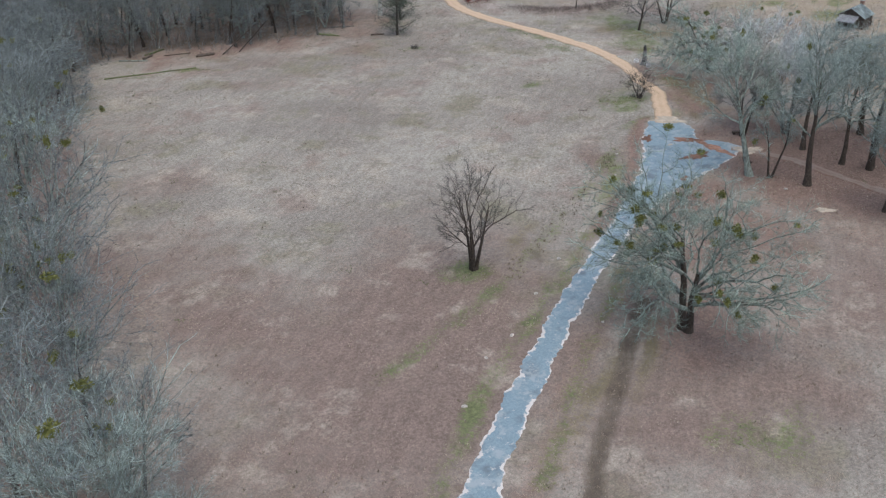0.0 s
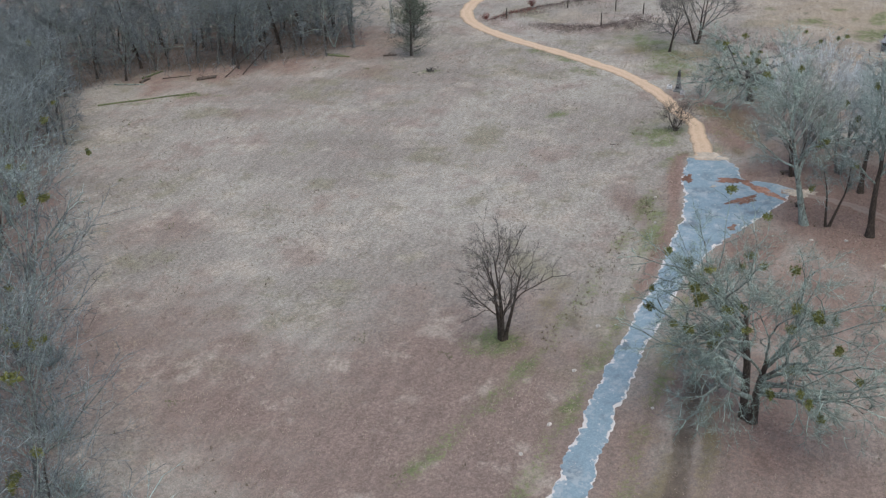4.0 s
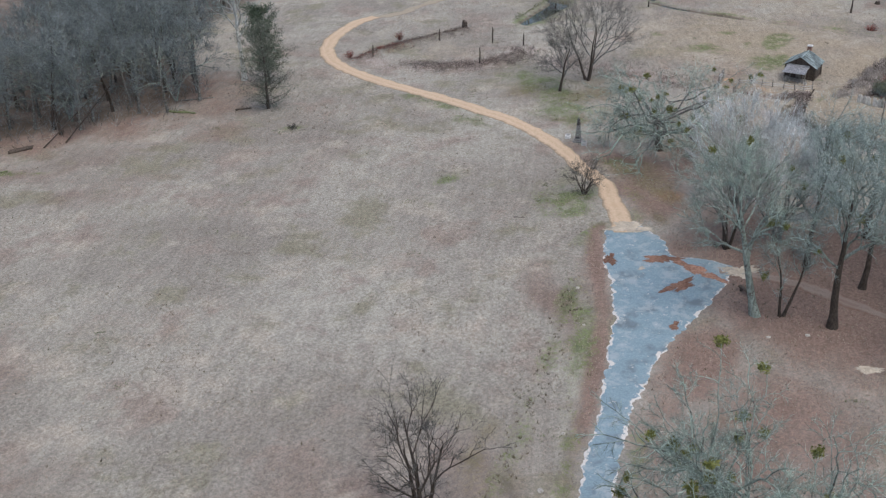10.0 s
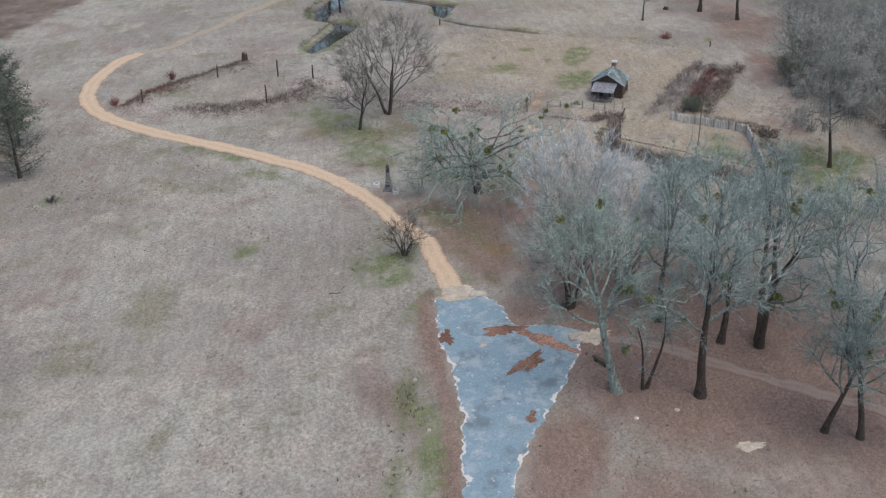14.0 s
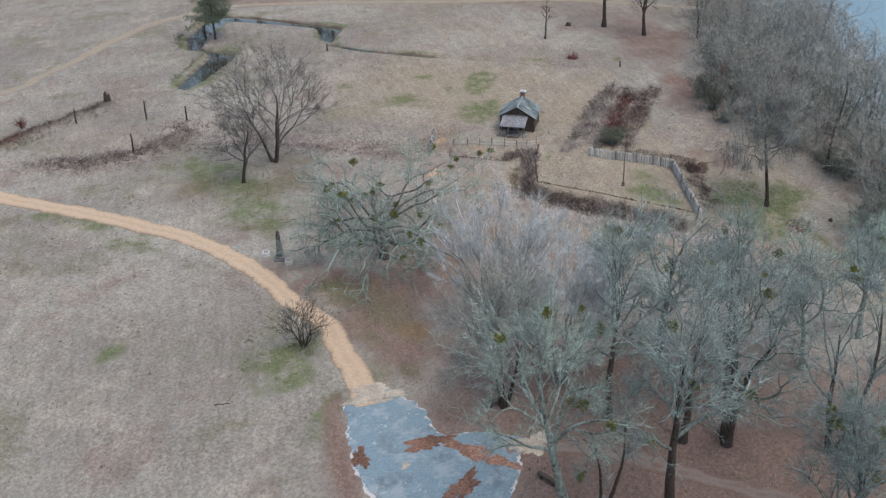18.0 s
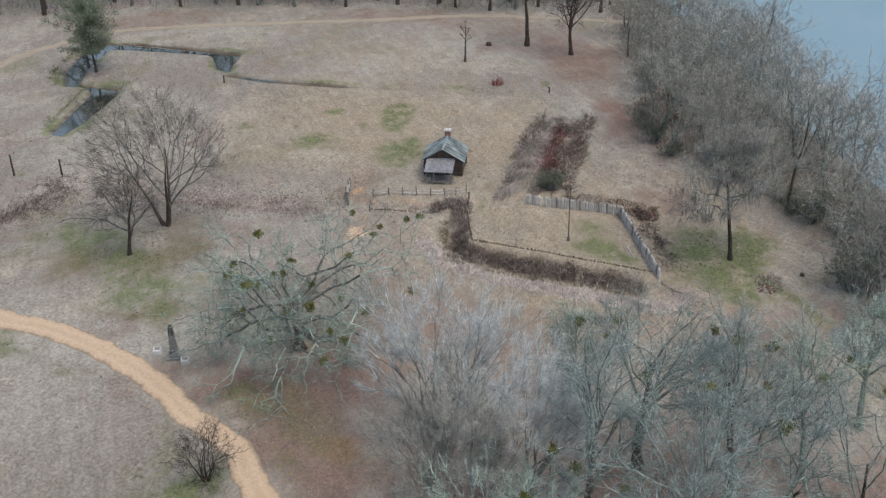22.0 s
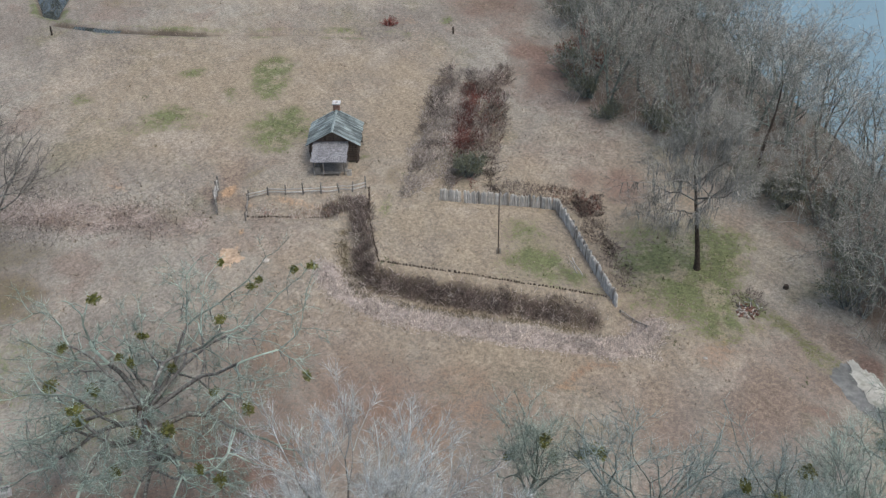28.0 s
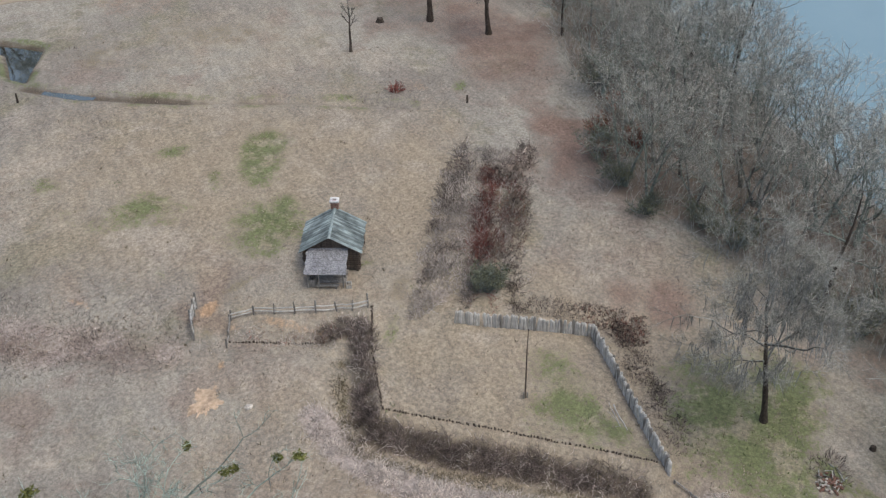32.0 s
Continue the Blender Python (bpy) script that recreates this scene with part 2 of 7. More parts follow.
def ground_material():
    m, nt, bsdf = graph("winter_grassland", 0.97)
    vec = place(nt, True)
    fine = grain(nt, vec, 2.6, 8, 0.74)
    streak = grain(nt, vec, 0.9, 6, 0.65, (0.16, 1.0, 1.0), 0.66)
    tiny = grain(nt, vec, 8.0, 4, 0.75)
    patch = grain(nt, vec, 0.04, 5, 0.62)
    patch2 = grain(nt, vec, 0.16, 6, 0.66)
    zone_a = nt.nodes.new("ShaderNodeVertexColor")
    zone_a.layer_name = "zone_a"
    zone_b = nt.nodes.new("ShaderNodeVertexColor")
    zone_b.layer_name = "zone_b"
    split_a, split_b = nt.nodes.new("ShaderNodeSeparateColor"), nt.nodes.new("ShaderNodeSeparateColor")
    nt.links.new(zone_a.outputs[0], split_a.inputs[0])
    nt.links.new(zone_b.outputs[0], split_b.inputs[0])
    litter, green, sand = split_a.outputs
    brown, straw, dark = split_b.outputs
    zone_c = nt.nodes.new("ShaderNodeVertexColor")
    zone_c.layer_name = "zone_c"
    split_c = nt.nodes.new("ShaderNodeSeparateColor")
    nt.links.new(zone_c.outputs[0], split_c.inputs[0])
    weedy, olive, rust = split_c.outputs

    def edge(z, lo=0.35, hi=0.75, wob=0.95):
        n = calc(nt, "ADD", calc(nt, "MULTIPLY", calc(nt, "SUBTRACT", patch2, 0.5), wob), calc(nt, "MULTIPLY", calc(nt, "SUBTRACT", fine, 0.5), wob))
        return spread(nt, calc(nt, "ADD", z, calc(nt, "MULTIPLY", n, spread(nt, z, 0.0, 0.25))), lo, hi)

    col = blend(nt, spread(nt, patch, 0.36, 0.64), (0.286, 0.264, 0.234), (0.4, 0.383, 0.338))
    col = blend(nt, calc(nt, "MULTIPLY", spread(nt, patch2, 0.45, 0.7), 0.5), col, (0.262, 0.232, 0.204))
    hue = grain(nt, vec, 0.075, 6, 0.68)
    col = blend(nt, spread(nt, hue, 0.52, 0.64, 0.0, 0.9), col, (0.262, 0.25, 0.188))
    col = blend(nt, spread(nt, hue, 0.48, 0.36, 0.0, 0.9), col, (0.31, 0.26, 0.226))
    col = blend(nt, edge(brown, 0.2, 0.9), col, (0.25, 0.194, 0.168))
    col = blend(nt, edge(straw, 0.2, 0.9), col, (0.378, 0.32, 0.242))
    col = blend(nt, spread(nt, grain(nt, vec, 0.11, 6, 0.7), 0.52, 0.66, 0.0, 0.6), col, (0.468, 0.418, 0.355))
    col = blend(nt, edge(litter, 0.25, 0.85), col, (0.256, 0.184, 0.154))
    mottle = calc(nt, "MULTIPLY", spread(nt, grain(nt, vec, 0.33, 6, 0.72), 0.4, 0.53, 0.3, 1.0), 0.82)
    col = blend(nt, calc(nt, "MULTIPLY", edge(green, 0.25, 0.75, 2.4), mottle), col, (0.146, 0.188, 0.078))
    col = blend(nt, edge(rust, 0.3, 0.9), col, (0.31, 0.19, 0.125))
    col = blend(nt, edge(weedy, 0.3, 0.8), col, (0.43, 0.375, 0.345))
    col = blend(nt, edge(olive, 0.3, 0.8), col, (0.188, 0.168, 0.1))
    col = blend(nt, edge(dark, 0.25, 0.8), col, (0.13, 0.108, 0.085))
    col = blend(nt, edge(sand, 0.35, 0.75), col, (0.47, 0.325, 0.215))
    col = blend(nt, 1.0, col, spread(nt, streak, 0.36, 0.64, 0.93, 1.07), "MULTIPLY")
    col = blend(nt, 1.0, col, spread(nt, fine, 0.34, 0.66, 0.74, 1.25), "MULTIPLY")
    col = blend(nt, 1.0, col, spread(nt, tiny, 0.34, 0.66, 0.83, 1.17), "MULTIPLY")
    col = blend(nt, 1.0, col, spread(nt, grain(nt, vec, 0.5, 6, 0.7), 0.36, 0.64, 0.93, 1.07), "MULTIPLY")
    tuft = spread(nt, grain(nt, vec, 1.5, 4, 0.7), 0.61, 0.68)
    col = blend(nt, calc(nt, "MULTIPLY", tuft, 0.32), col, (0.14, 0.125, 0.085))
    nt.links.new(col, bsdf.inputs["Base Color"])
    relief(nt, bsdf, calc(nt, "ADD", fine, calc(nt, "MULTIPLY", tiny, 0.4)), 0.06, 0.35)
    return m


def asphalt_material():
    m, nt, bsdf = graph("damp_sky_tinted_asphalt", 0.45)
    vec = place(nt, True)
    rim = nt.nodes.new("ShaderNodeVertexColor")
    rim.layer_name = "rim"
    rim_val = nt.nodes.new("ShaderNodeSeparateColor")
    nt.links.new(rim.outputs[0], rim_val.inputs[0])
    fine, wide = grain(nt, vec, 5, 6, 0.7), grain(nt, vec, 0.35, 5, 0.6)
    # blue base colours carry the sky's reflection on the damp surface
    col = blend(nt, spread(nt, fine, 0.3, 0.7), (0.2, 0.295, 0.355), (0.3, 0.415, 0.475))
    col = blend(nt, spread(nt, wide, 0.5, 0.7), col, (0.175, 0.225, 0.26))
    col = blend(nt, spread(nt, grain(nt, vec, 0.42, 7, 0.72), 0.5, 0.62, 0.0, 0.8), col, (0.42, 0.485, 0.515))
    col = blend(nt, spread(nt, grain(nt, vec, 1.3, 7, 0.75), 0.6, 0.64), col, (0.6, 0.61, 0.6))
    col = blend(nt, spread(nt, grain(nt, vec, 0.8, 6, 0.75), 0.68, 0.72), col, (0.3, 0.19, 0.14))
    ragged = calc(nt, "ADD", calc(nt, "MULTIPLY", calc(nt, "SUBTRACT", grain(nt, vec, 1.6, 5, 0.7), 0.5), 1.3), calc(nt, "MULTIPLY", calc(nt, "SUBTRACT", grain(nt, vec, 0.45, 3, 0.6), 0.5), 2.2))
    worn = calc(nt, "ADD", rim_val.outputs[0], ragged)
    silt = spread(nt, worn, 0.76, 0.88)
    col = blend(nt, silt, col, (0.72, 0.7, 0.67))
    nt.links.new(col, bsdf.inputs["Base Color"])
    nt.links.new(spread(nt, calc(nt, "ADD", wide, calc(nt, "MULTIPLY", silt, 0.5)), 0.35, 0.8, 0.3, 0.8), bsdf.inputs["Roughness"])
    bsdf.inputs["Specular IOR Level"].default_value = 0.5
    relief(nt, bsdf, fine, 0.012)
    return m


def dirt_material(name, dark, light, rut, grass):
    m, nt, bsdf = graph(name, 0.95)
    vec = place(nt, True)
    rim = nt.nodes.new("ShaderNodeVertexColor")
    rim.layer_name = "rim"
    sep = nt.nodes.new("ShaderNodeSeparateColor")
    nt.links.new(rim.outputs[0], sep.inputs[0])
    fine = grain(nt, vec, 4, 7, 0.7)
    col = blend(nt, spread(nt, fine, 0.28, 0.72), dark, light)
    col = blend(nt, spread(nt, grain(nt, vec, 0.25, 4), 0.5, 0.7), col, rut)
    col = blend(nt, calc(nt, "MULTIPLY", spread(nt, sep.outputs[1], 0.2, 1.0), 0.5), col, light)
    edge = calc(nt, "ADD", sep.outputs[0], calc(nt, "MULTIPLY", calc(nt, "SUBTRACT", grain(nt, vec, 1.2, 5, 0.7), 0.5), 1.2))
    col = blend(nt, spread(nt, edge, 0.5, 1.02), col, grass)
    nt.links.new(col, bsdf.inputs["Base Color"])
    relief(nt, bsdf, fine, 0.04)
    return m


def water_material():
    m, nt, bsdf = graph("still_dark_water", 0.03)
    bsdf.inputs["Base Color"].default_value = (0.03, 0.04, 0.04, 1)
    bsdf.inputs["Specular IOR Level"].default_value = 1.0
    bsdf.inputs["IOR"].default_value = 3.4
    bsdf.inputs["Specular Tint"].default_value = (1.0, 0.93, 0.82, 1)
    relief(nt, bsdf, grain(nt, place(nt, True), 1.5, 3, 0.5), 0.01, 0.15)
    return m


def river_material():
    m, nt, bsdf = graph("sky_tinted_river", 0.22)
    vec = place(nt, True)
    # the reflected sky is put into the base colour as pale blue
    col = blend(nt, grain(nt, vec, 0.05, 3), (0.22, 0.36, 0.44), (0.28, 0.42, 0.5))
    nt.links.new(col, bsdf.inputs["Base Color"])
    relief(nt, bsdf, grain(nt, vec, 0.6, 4, 0.6), 0.06, 0.3)
    return m


GROUND = ground_material()
ASPHALT = asphalt_material()
DIRT = dirt_material("tan_packed_dirt", (0.52, 0.38, 0.26), (0.71, 0.56, 0.41), (0.6, 0.445, 0.31), (0.32, 0.255, 0.19))
TRACK = dirt_material("worn_straw_track", (0.35, 0.3, 0.235), (0.46, 0.4, 0.315), (0.37, 0.3, 0.23), (0.31, 0.27, 0.225))
GREY_TRACK = dirt_material("grey_sandy_track", (0.26, 0.2, 0.17), (0.35, 0.29, 0.255), (0.255, 0.175, 0.145), (0.25, 0.16, 0.125))
TAN_SAND = surface("tan_sand", (0.42, 0.31, 0.22), (0.58, 0.46, 0.34), 3, 0.4, bump=0.03, world_space=True, fleck=(0.36, 0.27, 0.2))
LIME = surface("pale_lime_crust", (0.5, 0.51, 0.47), (0.64, 0.65, 0.61), 3, 0.4, bump=0.02, world_space=True, fleck=(0.4, 0.41, 0.36))
# grey for the shaded side of the pale heap
HEAP_SHADE = surface("grey_heap_shade", (0.2, 0.215, 0.22), (0.33, 0.345, 0.34), 1.6, 0.5, rough=0.6, bump=0.02, world_space=True)
SAND = surface("pale_sand", (0.46, 0.4, 0.32), (0.62, 0.56, 0.47), 3, 0.4, bump=0.03, world_space=True, fleck=(0.36, 0.34, 0.3))
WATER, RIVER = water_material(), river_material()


# ---- building blocks ----
def put_mesh(name, verts, faces, material, smooth=False):
    """A mesh from arrays: faces is an (n, k) array or a list of such arrays."""
    if not isinstance(faces, list):
        faces = [faces]
    me = bpy.data.meshes.new(name)
    verts = np.asarray(verts, dtype=np.float32).reshape(-1, 3)
    idx = np.concatenate([f.reshape(-1) for f in faces]).astype(np.int32)
    sizes = np.concatenate([np.full(len(f), f.shape[1], np.int32) for f in faces])
    starts = np.concatenate([[0], np.cumsum(sizes)[:-1]]).astype(np.int32)
    me.vertices.add(len(verts))
    me.vertices.foreach_set("co", verts.ravel())
    me.loops.add(len(idx))
    me.loops.foreach_set("vertex_index", idx)
    me.polygons.add(len(sizes))
    me.polygons.foreach_set("loop_start", starts)
    me.polygons.foreach_set("use_smooth", np.full(len(sizes), smooth))
    me.update(calc_edges=True)
    me.materials.append(material)
    return me


def under(name, me, parent=None, label="", m=None):
    ob = new(name, me)
    if parent is not None:
        ob.parent = parent
    if m is not None:
        ob.matrix_local = m
    return tagged(ob, label)


def part(name, bm, material, parent, label="", m=None):
    me = bpy.data.meshes.new(name)
    bm.to_mesh(me)
    bm.free()
    me.materials.append(material)
    return under(name, me, parent, label, m)


def thing(name, m, label, category, group=""):
    ob = new(name)
    ob.empty_display_size = 0.3
    ob.matrix_world = m
    return tagged(ob, label, category, group)


def box(bm, x0, x1, y0, y1, z0, z1, bevel=0.0, m=None):
    got = bmesh.ops.create_cube(bm, size=1)["verts"]
    bmesh.ops.scale(bm, vec=(x1 - x0, y1 - y0, z1 - z0), verts=got)
    bmesh.ops.translate(bm, vec=((x0 + x1) / 2, (y0 + y1) / 2, (z0 + z1) / 2), verts=got)
    if bevel:
        edges = list({e for v in got for e in v.link_edges})
        made = bmesh.ops.bevel(bm, geom=edges, offset=bevel, segments=1, affect="EDGES")
        got = list(set(made["verts"]) | {v for v in got if v.is_valid})
    if m is not None:
        bmesh.ops.transform(bm, matrix=m, verts=got)
    return bm


def hash_grid(ix, iy, seed):
    n = (ix.astype(np.int64) * 374761393 + iy.astype(np.int64) * 668265263 + seed * 974711) & 0x7FFFFFFF
    n = ((n ^ (n >> 13)) * 1274126177) & 0x7FFFFFFF
    return ((n ^ (n >> 16)) & 0xFFFF) / 65535.0


def field_noise(x, y, scale, seed=0):
    """Smooth value noise, -1 to 1."""
    x, y = np.asarray(x, float) * scale, np.asarray(y, float) * scale
    ix, iy = np.floor(x), np.floor(y)
    fx, fy = x - ix, y - iy
    fx, fy = fx * fx * (3 - 2 * fx), fy * fy * (3 - 2 * fy)
    a, b = hash_grid(ix, iy, seed), hash_grid(ix + 1, iy, seed)
    c, d = hash_grid(ix, iy + 1, seed), hash_grid(ix + 1, iy + 1, seed)
    return 2 * ((a * (1 - fx) + b * fx) * (1 - fy) + (c * (1 - fx) + d * fx) * fy) - 1


def line_dist(x, y, line):
    """Distance to a polyline."""
    best = np.full(np.shape(x), 1e9)
    for (ax, ay), (bx, by) in zip(line[:-1], line[1:]):
        dx, dy = bx - ax, by - ay
        s = np.clip(((x - ax) * dx + (y - ay) * dy) / (dx * dx + dy * dy), 0, 1)
        best = np.minimum(best, np.hypot(x - ax - s * dx, y - ay - s * dy))
    return best


def side_of(x, y, line):
    """Signed distance to a polyline, positive to its left."""
    best, sign = np.full(np.shape(x), 1e9), np.ones(np.shape(x))
    for (ax, ay), (bx, by) in zip(line[:-1], line[1:]):
        dx, dy = bx - ax, by - ay
        s = np.clip(((x - ax) * dx + (y - ay) * dy) / (dx * dx + dy * dy), 0, 1)
        d = np.hypot(x - ax - s * dx, y - ay - s * dy)
        sign = np.where(d < best, np.sign(dx * (y - ay) - dy * (x - ax)), sign)
        best = np.minimum(best, d)
    return best * sign


def ring_dist(x, y, ring):
    """Distance to a closed outline, negative inside."""
    x, y = np.asarray(x, float), np.asarray(y, float)
    loop = [*ring, ring[0]]
    odd = np.zeros(np.shape(x), bool)
    for (ax, ay), (bx, by) in zip(loop[:-1], loop[1:]):
        if ay != by:
            odd ^= ((ay > y) != (by > y)) & (x < (bx - ax) * (y - ay) / (by - ay) + ax)
    d = line_dist(x, y, loop)
    return np.where(odd, -d, d)


def curve_points(ctrl, step):
    """Catmull-Rom through the control points, resampled evenly."""
    c = np.array([ctrl[0], *ctrl, ctrl[-1]], float)
    out = []
    for i in range(1, len(c) - 2):
        t = np.linspace(0, 1, 24, endpoint=False)[:, None]
        p0, p1, p2, p3 = c[i - 1], c[i], c[i + 1], c[i + 2]
        out.append(0.5 * (2 * p1 + (p2 - p0) * t + (2 * p0 - 5 * p1 + 4 * p2 - p3) * t ** 2 + (3 * p1 - p0 - 3 * p2 + p3) * t ** 3))
    pts = np.concatenate([*out, c[-1:]])
    run = np.concatenate([[0], np.cumsum(np.hypot(*np.diff(pts, axis=0).T))])
    at = np.linspace(0, run[-1], max(2, int(run[-1] / step)))
    return np.stack([np.interp(at, run, pts[:, 0]), np.interp(at, run, pts[:, 1])], 1)


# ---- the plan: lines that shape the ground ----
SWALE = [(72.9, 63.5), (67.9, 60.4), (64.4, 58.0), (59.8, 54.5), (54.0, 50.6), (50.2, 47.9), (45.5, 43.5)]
MOAT_WEST = [(164, 154), (168.5, 142), (170.5, 132), (172.6, 124)]
MOAT = [(174.2, 118), (175.6, 111.5), (174.0, 108.0), (169, 106.0), (165.2, 104.2), (163.9, 97), (163.9, 88), (163.2, 79.5)]
BRUSH_LINE = [(176.5, 110.2), (177.6, 108.4), (176.4, 106.8), (172.6, 105.6), (168.6, 104.2), (166.0, 103.0), (165.5, 99.6), (165.2, 95.7), (164.9, 88), (164.6, 82)]
RIM = [(179.6, 107.0), (173.6, 105.2), (167.4, 102.6), (167.0, 92.2), (166.4, 81.0)]
PALISADE = [(179.8, 99.1), (180.9, 87.2), (166.1, 80.1)]
EARTH_NORTH = [(141.5, 181), (147.5, 182.4), (155, 182), (162, 180.8), (169.8, 179.4)]
EARTH_SOUTH = [(143.4, 178), (145.4, 171.5), (148.4, 166), (153.4, 161.4), (160.4, 159), (166.6, 161.2)]
CANAL = [(181.2, 175.9), (199.6, 181.9), (201.2, 184.2), (200.4, 187.8), (208, 193.8), (219, 197.8), (225.6, 197), (226.8, 190), (227.2, 172), (226.6, 167), (215.4, 163.4), (216.2, 167.2), (223.0, 172.4),
         (221.5, 188.4), (220.6, 192.6), (211.4, 190.0), (203.4, 185.8), (203.5, 177.2), (199.5, 175.6), (187, 172.9), (181.2, 172.6)]
CANAL_TAIL = [(214.2, 163), (213.6, 155), (215, 141), (218, 126), (219.6, 114)]
FAR_WOOD = [(272, 105), (266, 130), (262, 155), (254, 185.4), (246.5, 202.6), (238, 216), (230, 238), (222, 262)]
RIVER_BANK = [(420, 160), (300, 101), (262, 83), (230, 67.5), (200, 52.5), (165, 38), (120, 15), (60, -15)]
WOOD_EAST = [(262, 104), (240, 99), (224, 92.5), (203, 88.5), (199, 81), (189.5, 70.2), (182, 63.6), (173.5, 62), (165, 60), (158, 50), (150, 40), (120, 20)]
WOOD_WEST = [(0, 20), (12, 62), (21, 95), (30, 120), (42, 160), (49, 192), (61, 196.5), (70, 194.5), (79, 190), (88, 186.5), (99, 183), (108, 185), (113.5, 192), (116, 200), (120, 211), (129, 222), (145, 232), (200, 250)]

LEFT_EDGE = [(-60, -26), (0, 21.5), (37.5, 51.1), (48.0, 58.6), (60.3, 66.5), (76.0, 75.5), (84.4, 79.8), (91.2, 84.1), (98.4, 88.5), (103.3, 92.5), (108.5, 97.4), (114.4, 101.8)]
RIGHT_EDGE = [(-58.4, -28.6), (1.7, 19.0), (39.6, 48.9), (50.2, 56.5), (60.7, 63.4), (73.9, 71.0), (85.3, 77.0), (92.3, 79.8), (98.4, 81.4), (105.7, 82.3), (112.4, 83.4), (117.2, 84.6)]

def height(x, y):
    x, y = np.asarray(x, float), np.asarray(y, float)
    h = 0.1 * field_noise(x, y, 0.04, 3) + 0.045 * field_noise(x, y, 0.3, 5) + 0.025 * field_noise(x, y, 0.9, 8)
    h = h - 0.3 * np.exp(-(line_dist(x, y, SWALE) / 1.7) ** 2)
    h = h - 0.4 * np.exp(-(line_dist(x, y, MOAT_WEST) / 3.0) ** 2) - 0.95 * np.exp(-(line_dist(x, y, MOAT) / 1.9) ** 2)
    h = h + 0.55 * np.exp(-(line_dist(x, y, RIM) / 0.9) ** 2)
    h = h + 0.7 * np.exp(-(line_dist(x, y, EARTH_NORTH) / 1.3) ** 2) + 0.4 * np.exp(-(line_dist(x, y, EARTH_SOUTH) / 2.4) ** 2)
    h = h + 0.6 * np.exp(-(((x - 195.8) / 15) ** 2 + ((y - 100) / 4.6) ** 2) ** 2)
    h = h - 0.4 * np.exp(-(((x - 182.4) / 2.2) ** 2 + ((y - 86) / 4.0) ** 2))
    ditch = np.clip((0.35 - ring_dist(x, y, CANAL)) / 1.9, 0, 1)
    h = h - 1.15 * ditch * ditch * (3 - 2 * ditch)
    h = h - 0.45 * np.exp(-(line_dist(x, y, CANAL_TAIL) / 0.9) ** 2)
    bank = np.clip((side_of(x, y, RIVER_BANK) + 10) / 16, 0, 1)
    return h - 5.0 * bank * bank * (3 - 2 * bank)


def z_at(x, y):
    return float(height(x, y))


def on_ground(x, y, turn=0.0, sink=0.0):
    return pose(x, y, z_at(x, y) - sink, 0, 0, turn)


# ---- ground sheet with its zones of litter, green, bare soil ----
def blobs(x, y, rows):
    out = np.zeros(np.shape(x))
    wx, wy = x + 2.2 * field_noise(x, y, 0.13, 21), y + 2.2 * field_noise(x, y, 0.13, 22)
    for cx, cy, rx, ry, turn, amount in rows:
        c, s = math.cos(radians(turn)), math.sin(radians(turn))
        u, v = ((wx - cx) * c + (wy - cy) * s) / rx, (-(wx - cx) * s + (wy - cy) * c) / ry
        out = np.maximum(out, amount * np.exp(-(u * u + v * v) ** 1.3))
    return out


DARKS = [(69.9, 79.2, 2.4, 0.6, 35, 0.6), (40.2, 138, 2.6, 0.8, 20, 0.6)]
OLD_ROW = [(40, 69), (64.6, 76.9), (70.7, 80.1), (77.3, 83.3), (82.8, 86.5), (91.6, 91.0), (101.6, 96.5)]
RUTS = [(24, 84), (28.5, 97), (31, 108), (33.5, 122), (38, 138)]
